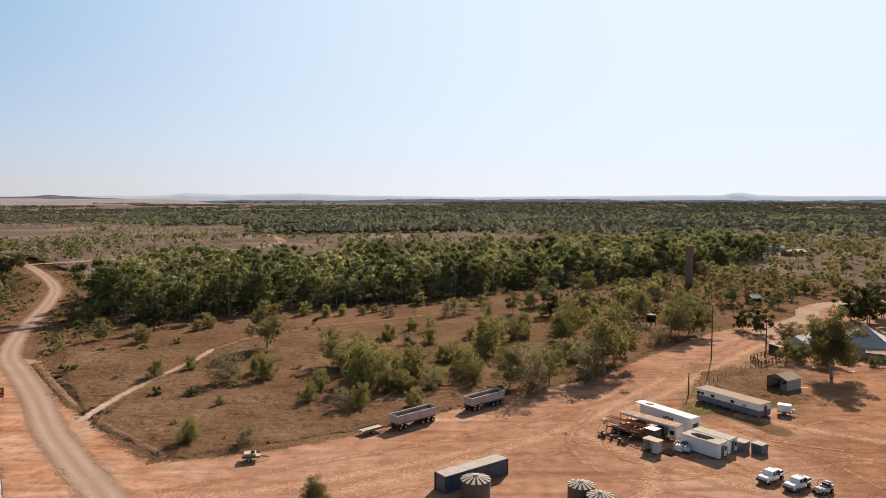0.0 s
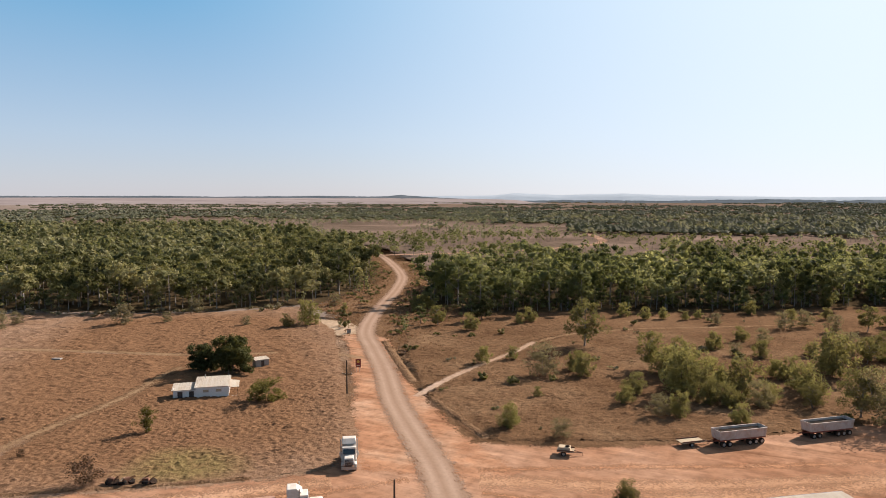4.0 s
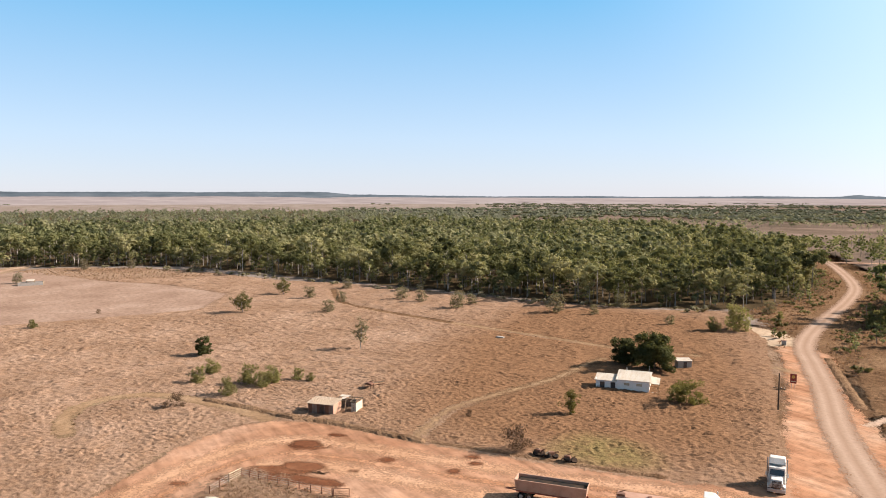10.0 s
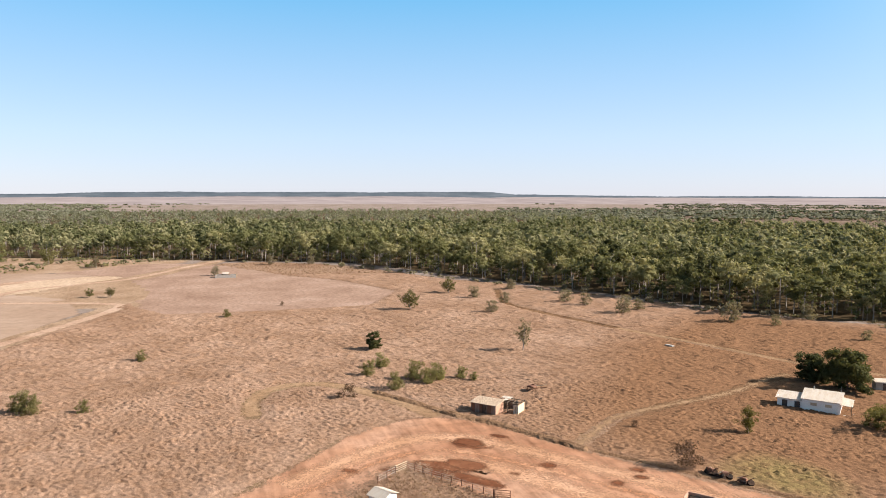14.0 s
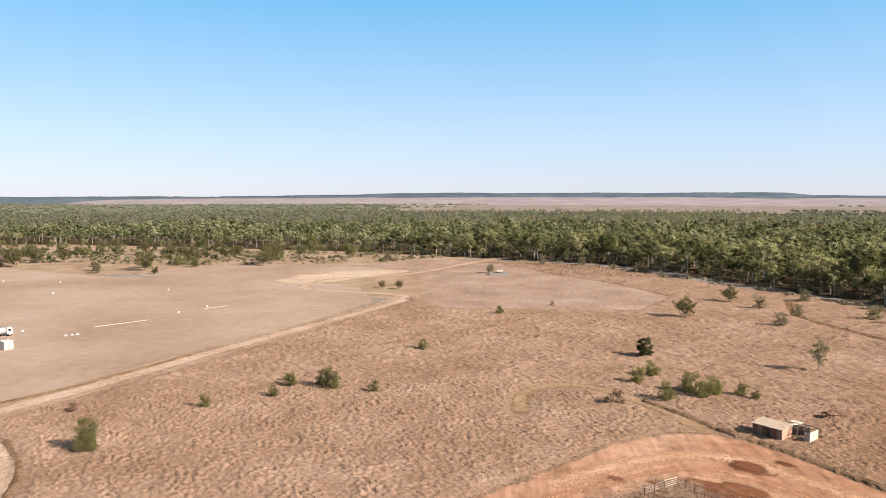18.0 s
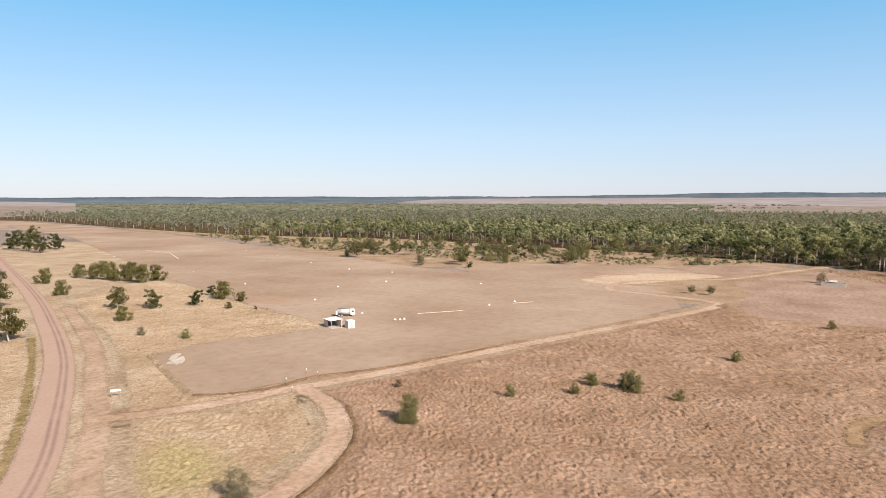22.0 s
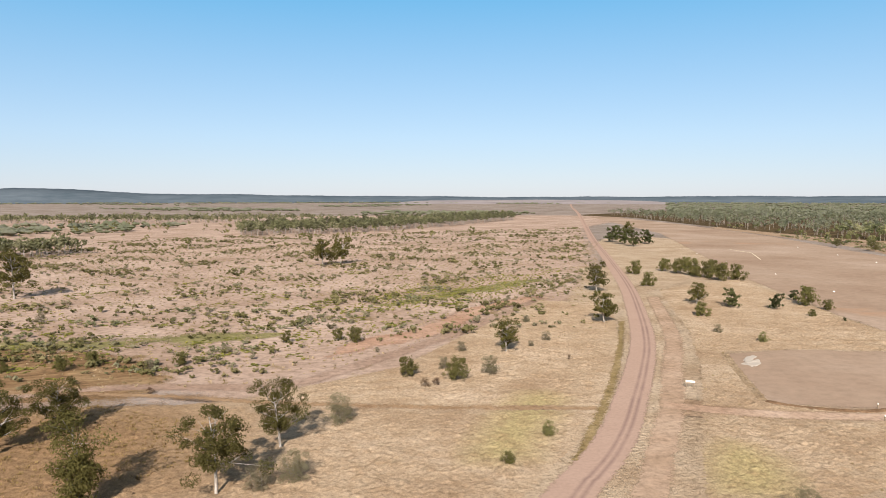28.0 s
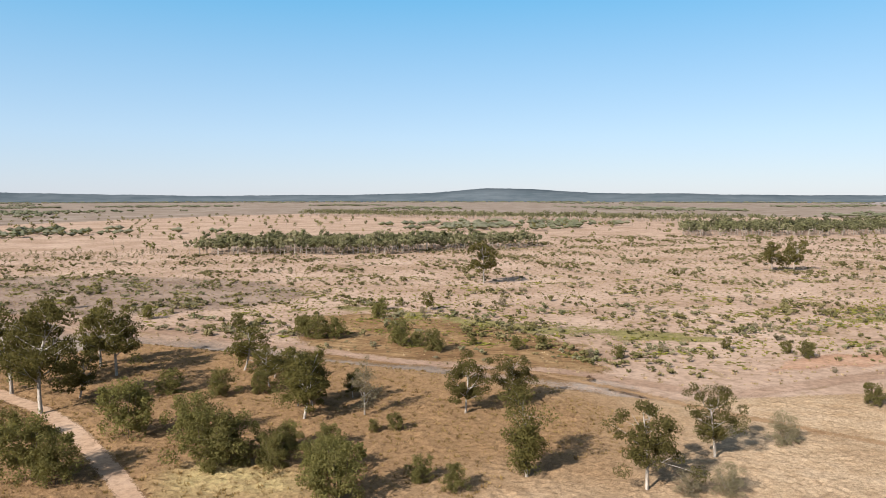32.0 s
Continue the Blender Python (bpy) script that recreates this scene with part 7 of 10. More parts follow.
# ---- yard: containers, tanks, trailers ----
def shipping_container(x, y, turn, length, skin, roof, label, marks, mark_mat, high=2.6, ribbed=True):
    c = thing("shipping_container", label, "container", x, y, turn)
    h, w = length / 2, 1.22
    body = Shape().box(-h + 0.06, h - 0.06, -w + 0.05, w - 0.05, 0.12, high - 0.06)
    n = int(length / 0.42)
    for i in range(n if ribbed else 0):
        u = -h + 0.25 + i * (length - 0.5) / (n - 1)
        body.box(u - 0.1, u + 0.1, -w + 0.01, -w + 0.06, 0.2, high - 0.15).box(u - 0.1, u + 0.1, w - 0.06, w - 0.01, 0.2, high - 0.15)
    part("body", body, skin, c)
    frame_bars = Shape()
    for sx in (-h, h):
        for sy in (-w, w):
            frame_bars.box(sx - 0.08, sx + 0.08, sy - 0.08, sy + 0.08, 0.0, high)
    for sy in (-w, w):
        frame_bars.box(-h, h, sy - 0.06, sy + 0.06, 0.02, 0.16).box(-h, h, sy - 0.06, sy + 0.06, high - 0.12, high)
    part("frame", frame_bars, skin, c)
    r = Shape().box(-h + 0.09, h - 0.09, -w + 0.08, w - 0.08, high - 0.05, high + 0.005)
    for i in range(int(length / 0.6)):
        u = -h + 0.4 + i * 0.6
        if u < h - 0.2:
            r.box(u - 0.12, u + 0.12, -w + 0.2, w - 0.2, high, high + 0.02)
    part("roof", r, roof, c, "pale dusty roof")
    for s in (-1, 1):
        d = part("door", Shape().box(h - 0.02, h + 0.03, min(0.02 * s, s * (w - 0.1)), max(0.02 * s, s * (w - 0.1)), 0.18, high - 0.14, 0.02), skin, c)
        part("lock_rod", Shape().bar((h + 0.06, s * 0.4, 0.2), (h + 0.06, s * 0.4, high - 0.15), 0.025, 6), P_RIM, d)
    for i, (u0, u1, z0, z1) in enumerate(marks):
        part("marking", Shape().box(u0, u1, -w - 0.015, -w + 0.012, z0, z1, 0.01), mark_mat, c, "plain painted shape")
    return c


shipping_container(4.4, 104.3, 37, 12.2, T_BOX, T_PALE, "dark blue shipping container with a dusty pale roof", [(2.4, 3.0, 1.5, 1.9), (3.2, 3.7, 1.5, 1.9), (3.9, 4.5, 1.45, 2.0)], P_BLUEGREY)
white_box = shipping_container(42.7, 130.9, -56, 11.6, P_BRIGHT, P_BRIGHT, "white fuel container with black painted shapes", [(-0.6, -0.35, 1.0, 1.9), (1.3, 1.75, 0.7, 2.0)], P_DARK, 2.9, False)
ring = Shape()
for i in range(14):
    a0, a1 = i * 0.449, (i + 1) * 0.449
    ring.bar((0.45 + 0.55 * math.cos(a0), -1.25, 1.35 + 0.6 * math.sin(a0)), (0.45 + 0.55 * math.cos(a1), -1.25, 1.35 + 0.6 * math.sin(a1)), 0.14, 6)
part("marking", ring, P_DARK, white_box, "plain painted ring")
part("marking", Shape().box(5.84, 5.88, -0.9, 0.7, 1.0, 1.9, 0.01), P_DARK, white_box, "plain painted shape")
rail = Shape()
for u, v in ((-7.4, -1.1), (-7.4, 1.1), (-6.0, -1.1), (-6.0, 1.1)):
    rail.bar((u, v, 0), (u, v, 4.1), 0.05, 6)
for z in (2.9, 3.5, 4.1):
    rail.bar((-7.4, -1.1, z), (-7.4, 1.1, z), 0.035, 6).bar((-7.4, -1.1, z), (-6.0, -1.1, z), 0.035, 6).bar((-7.4, 1.1, z), (-6.0, 1.1, z), 0.035, 6)
part("railing", rail, P_WHITE, white_box, "white pipe railing round a platform")
part("platform", Shape().box(-7.4, -5.8, -1.1, 1.1, 2.8, 2.88), P_RIM, white_box)
part("hatch", Shape().box(-5.2, -4.0, -0.5, 0.5, 2.9, 3.05, 0.04), P_CREAM, white_box)


def water_tank(x, y, r, h, label):
    t = thing("water_tank", label, "tank", x, y, 0, group="water tanks")
    wall = Shape()
    rings = 10
    for i in range(rings):
        z0, z1 = h * i / rings, h * (i + 1) / rings
        wall.bar((0, 0, z0), (0, 0, z1), r * (1.0 if i % 2 else 0.985), 36)
    part("wall", wall, T_TANK, t)
    part("roof", Shape().bar((0, 0, h), (0, 0, h + 0.55), r * 1.03, 32, 0.25), P_TARP, t, "low conical roof")
    for i in range(14):
        a = i * 6.283 / 14
        c, s = math.cos(a), math.sin(a)
        k = 0.13
        part("roof_sheet", Shape().sheet([(r * 1.03 * math.cos(a - k), r * 1.03 * math.sin(a - k), h + 0.05), (r * 1.03 * math.cos(a + k), r * 1.03 * math.sin(a + k), h + 0.05), (0.3 * math.cos(a + 0.2), 0.3 * math.sin(a + 0.2), h + 0.6), (0.3 * math.cos(a - 0.2), 0.3 * math.sin(a - 0.2), h + 0.6)], 0.03), T_PALE, t)
    part("cap", Shape().bar((0, 0, h + 0.5), (0, 0, h + 0.72), 0.35, 12), T_PALE, t)
    return t


tank = water_tank(4.7, 98.9, 2.15, 2.6, "dark round rainwater tank with a radial sheet roof")
copy_thing(tank, pose(19.7, 97.9, 0, 0, 0, 20) @ Matrix.Diagonal((0.9, 0.9, 0.85, 1)))
copy_thing(tank, pose(21.6, 94.2, 0, 0, 0, 50) @ Matrix.Diagonal((0.87, 0.87, 0.85, 1)))


def tub_trailer(x, y, turn, tub_mat, label, length=9.6, group="tipper trailers"):
    t = thing("tipper_trailer", label, "trailer", x, y, turn, group=group)
    h = length / 2
    z0, z1, wb, wt = 1.3, 2.75, 1.12, 1.2
    for s in (-1, 1):
        part("side_wall", Shape().sheet([(-h, s * wt, z1), (h, s * wt, z1), (h - 0.25, s * wb, z0), (-h + 0.25, s * wb, z0)][::s], 0.07), tub_mat, t)
        for i in range(4):
            u = -h + 0.5 + i * (length - 1) / 3
            part("side_rib", Shape().bar((u, s * (wt + 0.02), z1 - 0.05), (u, s * (wb + 0.02), z0), 0.04, 5), tub_mat, t)
        part("top_rail", Shape().box(-h, h, s * wt - 0.08, s * wt + 0.08, z1 - 0.05, z1 + 0.08, 0.02), tub_mat, t)
        part("end_wall", Shape().sheet([(s * h, -wt, z1 + 0.15), (s * h, wt, z1 + 0.15), (s * (h - 0.25), wb, z0), (s * (h - 0.25), -wb, z0)][::s], 0.07), tub_mat, t)
    part("floor", Shape().box(-h + 0.25, h - 0.25, -wb, wb, z0 - 0.06, z0), P_RUST, t)
    part("load", Shape().box(-h + 0.3, h - 0.3, -wb + 0.05, wb - 0.05, z0, z0 + 1.15, 0.1, (1.0, 1.0)), P_TARP, t, "dark remains of a load")
    ch = Shape()
    for s in (-0.45, 0.45):
        ch.box(-h, h, s - 0.08, s + 0.08, 0.95, 1.25)
    for u in (-h + 0.6, -h / 3, h / 3, h - 0.6):
        ch.box(u - 0.07, u + 0.07, -0.95, 0.95, 1.0, 1.3)
    part("chassis", ch, P_RED, t, "dark red chassis")
    for s in (-1, 1):
        part("side_rail", Shape().box(-h + 0.2, h - 0.2, s * 1.12 - 0.05, s * 1.12 + 0.05, 1.08, 1.28, 0.02), P_RED, t)
    part("drawbar", Shape().bar((-h, 0.4, 1.0), (-h - 1.6, 0, 0.9), 0.08, 6).bar((-h, -0.4, 1.0), (-h - 1.6, 0, 0.9), 0.08, 6), P_RED, t)
    for u in (-h + 0.9, -h + 2.1, h - 3.4, h - 2.2, h - 1.0):
        for s in (-1, 1):
            wheel(t, u, s * 1.0, 0.5, 0.5, s)
    part("mudguard", Shape().box(h - 4.0, h - 0.4, -1.22, -0.8, 1.1, 1.16).box(h - 4.0, h - 0.4, 0.8, 1.22, 1.1, 1.16), P_RED, t)
    return t


tub = tub_trailer(-5.7, 131.0, 41, P_TUB, "dusty white side tipper trailer with a dark red chassis")
copy_thing(tub, pose(8.4, 142.5, 0, 0, 0, 41))
tub_trailer(-74.6, 62.0, 39, P_DUSTY, "dusty pink tipper trailer behind a tanker", 10.0, "road train")


def flat_trailer(x, y, turn, length, deck_mat, label, box=False):
    t = thing("flat_trailer", label, "trailer", x, y, turn)
    h = length / 2
    n = 7
    for i in range(n):
        w = -0.95 + i * 1.9 / (n - 1)
        part("deck_board", Shape().box(-h, h, w - 0.14, w + 0.14, 0.82, 0.9, 0.01), deck_mat, t)
    part("chassis", Shape().box(-h, h, -0.5, -0.38, 0.6, 0.8).box(-h, h, 0.38, 0.5, 0.6, 0.8).box(-h, h, -1.05, -1.0, 0.75, 1.1).box(-h, h, 1.0, 1.05, 0.75, 1.1), P_RUST, t)
    part("drawbar", Shape().bar((h, 0.4, 0.7), (h + 1.4, 0, 0.55), 0.06, 6).bar((h, -0.4, 0.7), (h + 1.4, 0, 0.55), 0.06, 6).bar((h + 1.4, 0, 0.0), (h + 1.4, 0, 0.6), 0.04, 6), P_RUST, t)
    for s in (-1, 1):
        wheel(t, -0.3, s * 0.85, 0.42, 0.3, s)
    if box:
        part("toolbox", Shape().box(-h + 0.2, h - 0.6, -0.85, 0.85, 0.9, 1.45, 0.08, (0.95, 0.9)), deck_mat, t)
        part("spare_tyre", Shape().bar((0.3, -0.2, 1.46), (0.3, -0.2, 1.66), 0.34, 16), P_TYRE, t)
    return t


flat_trailer(-13.2, 126.3, 41, 4.4, P_CREAM, "low flat trailer with cream deck boards")
flat_trailer(-31.4, 112.6, 12, 2.8, P_CREAM, "small cream box trailer with a drawbar", True)
van = thing("box_trailer", "small white box trailer with dark guards beside the portable building", "trailer", 67.6, 137.3, -32)
part("box", Shape().box(-1.35, 1.0, -0.85, 0.85, 0.75, 2.0, 0.04), P_BRIGHT, van)
part("lid", Shape().box(-1.4, 1.05, -0.9, 0.9, 2.0, 2.07, 0.02), P_BRIGHT, van)
part("chassis", Shape().box(-1.4, 1.2, -0.7, 0.7, 0.55, 0.75), P_DARK, van)
part("drawbar", Shape().bar((1.2, -0.6, 0.6), (2.5, 0, 0.55), 0.05, 6).bar((1.2, 0.6, 0.6), (2.5, 0, 0.55), 0.05, 6), P_DARK, van)
part("gas_bottle", Shape().bar((1.5, 0, 0.65), (1.5, 0, 1.35), 0.28, 12), P_BRIGHT, van)
for v in (-0.85, 0.85):
    part("wheel", Shape().bar((-0.2, v - 0.12, 0.34), (-0.2, v + 0.12, 0.34), 0.34, 14), P_DARK, van)
    part("mudguard", Shape().box(-0.7, 0.3, v - 0.16, v + 0.16, 0.7, 0.78, 0.03), P_DARK, van)


def prime_mover(x, y, turn, label, group=""):
    """A bonneted truck; its nose points along +x."""
    t = thing("prime_mover", label, "truck", x, y, turn, group=group)
    ch = Shape().box(-3.6, 3.2, -0.5, -0.35, 0.7, 1.0).box(-3.6, 3.2, 0.35, 0.5, 0.7, 1.0).box(-3.6, -3.4, -0.9, 0.9, 0.6, 1.0)
    part("chassis", ch, P_DARK, t)
    part("sleeper", Shape().box(-1.9, -0.35, -1.22, 1.22, 0.95, 3.6, 0.12, (0.98, 0.94)), P_WHITE, t)
    part("roof_fairing", Shape().box(-1.9, 0.2, -1.15, 1.15, 3.5, 4.15, 0.1, (0.6, 0.9), (-0.35, 0)), P_WHITE, t)
    cab = part("cab", Shape().box(-0.4, 1.15, -1.18, 1.18, 0.9, 3.2, 0.12, (0.86, 0.92), (-0.1, 0)), P_WHITE, t)
    part("windscreen", Shape().sheet([(1.19, -0.95, 2.2), (1.19, 0.95, 2.2), (0.98, 0.9, 2.95), (0.98, -0.9, 2.95)], 0.03), P_GLASS, cab)
    for s in (-1, 1):
        part("side_window", Shape().box(-0.1, 0.75, s * 1.13 - 0.03, s * 1.13 + 0.03, 2.2, 2.85, 0.01), P_GLASS, cab)
        part("mirror", Shape().box(1.05, 1.15, s * 1.42 - 0.1, s * 1.42 + 0.1, 2.0, 2.6, 0.02).bar((1.0, s * 1.1, 2.5), (1.1, s * 1.42, 2.5), 0.02, 5), P_WHITE, cab)
        part("headlight", Shape().box(3.05, 3.16, s * 0.85 - 0.16, s * 0.85 + 0.16, 1.1, 1.35, 0.03), P_RIM, t)
        part("mudguard", Shape().box(1.7, 3.05, s * 1.0 - 0.22, s * 1.0 + 0.22, 0.95, 1.2, 0.08), P_WHITE, t)
        part("exhaust_stack", Shape().bar((-0.2, s * 1.3, 1.1), (-0.2, s * 1.3, 4.2), 0.09, 10), P_RIM, t)
        part("fuel_tank", Shape().bar((-1.6, s * 0.95, 0.75), (0.3, s * 0.95, 0.75), 0.32, 14), P_RIM, t)
    part("bonnet", Shape().box(1.1, 3.0, -0.85, 0.85, 1.0, 2.15, 0.14, (0.96, 0.86), (-0.05, 0)), P_WHITE, t)
    g = part("grille", Shape().box(2.96, 3.08, -0.6, 0.6, 1.05, 1.95, 0.02), P_DARK, t)
    for i in range(5):
        part("grille_bar", Shape().box(3.07, 3.1, -0.55, 0.55, 1.15 + i * 0.17, 1.2 + i * 0.17), P_RIM, g)
    part("bull_bar", Shape().box(3.2, 3.35, -1.2, 1.2, 0.45, 0.95, 0.05).bar((3.25, -0.8, 0.9), (3.2, -0.8, 1.7), 0.05, 6).bar((3.25, 0.8, 0.9), (3.2, 0.8, 1.7), 0.05, 6).bar((3.2, -0.8, 1.7), (3.2, 0.8, 1.7), 0.05, 6), P_RIM, t)
    part("turntable", Shape().box(-3.0, -2.1, -0.5, 0.5, 1.0, 1.2, 0.05), P_DARK, t)
    for u in (2.3, -1.9 - 0.2, -3.2):
        for s in (-1, 1):
            wheel(t, u, s * 1.0, 0.52, 0.35 if u > 0 else 0.6, s)
    return t


mover = prime_mover(-61.5, 93.2, -57, "white bonneted prime mover parked beside the road")
second = copy_thing(mover, pose(-57.4, 75.2, 0, 0, 0, 38))
tagged(second, "white prime mover coupled to a tanker trailer", "truck", "road train")


def tanker(x, y, turn):
    t = thing("tanker_trailer", "dusty pink water tanker trailer", "trailer", x, y, turn, group="road train")
    b = Shape()
    prof = [(-1.2, 1.5), (-1.2, 2.3), (-0.95, 2.85), (0.95, 2.85), (1.2, 2.3), (1.2, 1.5), (0.8, 1.15), (-0.8, 1.15)]
    ends = []
    for u in (-4.6, 4.6):
        ends.append([b.bm.verts.new((u, p, z)) for p, z in prof])
    for i in range(8):
        j = (i + 1) % 8
        b.bm.faces.new((ends[0][i], ends[1][i], ends[1][j], ends[0][j]))
    b.bm.faces.new(ends[0])
    b.bm.faces.new(ends[1][::-1])
    part("tank", b, P_DUSTY, t)
    for u in (-0.4, 3.2):
        part("hatch", Shape().bar((u, 0, 2.84), (u, 0, 2.98), 0.3, 14), P_RUST, t)
    part("ladder", Shape().bar((-4.7, 0.3, 0.8), (-4.7, 0.3, 3.1), 0.03, 6).bar((-4.7, 0.7, 0.8), (-4.7, 0.7, 3.1), 0.03, 6).bar((-4.7, 0.3, 1.5), (-4.7, 0.7, 1.5), 0.02, 5).bar((-4.7, 0.3, 2.1), (-4.7, 0.7, 2.1), 0.02, 5), P_RUST, t)
    part("pump", Shape().box(-4.5, -3.5, -0.9, -0.2, 2.84, 3.15, 0.05).bar((-4.4, 0.2, 2.9), (-3.6, 0.6, 3.2), 0.08, 8), P_RUST, t)
    part("chassis", Shape().box(-4.6, 4.6, -0.5, -0.35, 0.85, 1.2).box(-4.6, 4.6, 0.35, 0.5, 0.85, 1.2), P_RED, t)
    for u in (-3.6, -2.4, -1.2):
        for s in (-1, 1):
            wheel(t, u, s * 1.0, 0.5, 0.5, s)
    return t


tanker(-63.4, 69.8, 39)


def utility(x, y, turn, label):
    """A tray-backed utility; its nose points along +x."""
    t = thing("utility_truck", label, "car", x, y, turn, group="parked utilities")
    body = part("body", Shape().box(-0.4, 2.55, -0.9, 0.9, 0.5, 1.12, 0.12, (0.98, 0.95)), P_BRIGHT, t)
    part("bonnet", Shape().box(1.2, 2.5, -0.82, 0.82, 1.05, 1.22, 0.08, (0.9, 0.92), (-0.06, 0)), P_BRIGHT, body)
    cab = part("cab", Shape().box(-0.75, 1.35, -0.86, 0.86, 1.0, 1.82, 0.1, (0.66, 0.84), (-0.12, 0)), P_BRIGHT, t)
    part("windscreen", Shape().sheet([(1.2, -0.72, 1.2), (1.2, 0.72, 1.2), (0.68, 0.64, 1.72), (0.68, -0.64, 1.72)], 0.03), P_GLASS, cab)
    part("rear_window", Shape().sheet([(-0.78, 0.7, 1.2), (-0.78, -0.7, 1.2), (-0.64, -0.62, 1.68), (-0.64, 0.62, 1.68)], 0.03), P_GLASS, cab)
    for s in (-1, 1):
        for u in (-0.55, 0.25):
            part("side_window", Shape().sheet([(u, s * 0.87, 1.22), (u + 0.66, s * 0.87, 1.22), (u + 0.5, s * 0.79, 1.7), (u + 0.08, s * 0.79, 1.7)][::s], 0.03), P_GLASS, cab)
        part("headlight", Shape().box(2.44, 2.56, s * 0.68 - 0.16, s * 0.68 + 0.16, 0.85, 1.02, 0.03), P_RIM, t)
        part("mirror", Shape().box(0.9, 1.0, s * 1.02 - 0.1, s * 1.02 + 0.1, 1.2, 1.38, 0.02), P_BRIGHT, t)
    part("bull_bar", Shape().box(2.58, 2.68, -0.85, 0.85, 0.5, 0.85, 0.04), P_DARK, t)
    part("tray", Shape().box(-2.75, -0.85, -0.95, 0.95, 0.85, 0.95, 0.02), P_RIM, t)
    part("tray_side", Shape().box(-2.75, -0.85, -0.97, -0.91, 0.9, 1.2).box(-2.75, -0.85, 0.91, 0.97, 0.9, 1.2).box(-2.78, -2.7, -0.95, 0.95, 0.9, 1.2), P_BRIGHT, t)
    part("headboard", Shape().box(-0.9, -0.84, -0.9, 0.9, 0.95, 1.75), P_DARK, t)
    part("tray_load", Shape().box(-2.4, -1.2, -0.6, 0.5, 0.95, 1.3, 0.08), P_DARK, t)
    for u in (1.6, -1.6):
        for s in (-1, 1):
            wheel(t, u, s * 0.78, 0.38, 0.26, s)
    return t


ute = utility(49.8, 104.6, -145, "white tray-back utility truck parked on red soil")
copy_thing(ute, pose(52.5, 101.8, 0, 0, 0, -148))


def buggy(x, y, turn):
    t = thing("utility_buggy", "small white side-by-side utility buggy", "vehicle", x, y, turn, group="parked utilities")
    part("body", Shape().box(-1.4, 1.4, -0.7, 0.7, 0.4, 0.85, 0.1, (0.95, 0.9)), P_WHITE, t)
    part("bonnet", Shape().box(0.7, 1.45, -0.55, 0.55, 0.8, 1.0, 0.08, (0.8, 0.9)), P_WHITE, t)
    for s in (-1, 1):
        part("roll_bar", Shape().bar((0.6, s * 0.62, 0.85), (0.3, s * 0.55, 1.75), 0.035, 6).bar((0.3, s * 0.55, 1.75), (-0.5, s * 0.55, 1.75), 0.035, 6).bar((-0.5, s * 0.55, 1.75), (-0.6, s * 0.62, 0.85), 0.035, 6), P_DARK, t)
        for u in (1.0, -1.0):
            wheel(t, u, s * 0.7, 0.32, 0.26, s)
    part("seat", Shape().box(-0.45, 0.05, -0.55, 0.55, 0.85, 1.05, 0.06).box(-0.55, -0.42, -0.55, 0.55, 1.0, 1.4, 0.05), P_DARK, t)
    part("cargo_bed", Shape().box(-1.4, -0.65, -0.68, 0.68, 0.85, 1.1, 0.04), P_DARK, t)
    part("spray_tank", Shape().box(-1.3, -0.75, -0.5, 0.5, 1.1, 1.55, 0.12), P_WHITE, t)
    return t


buggy(55.5, 100.4, -152)


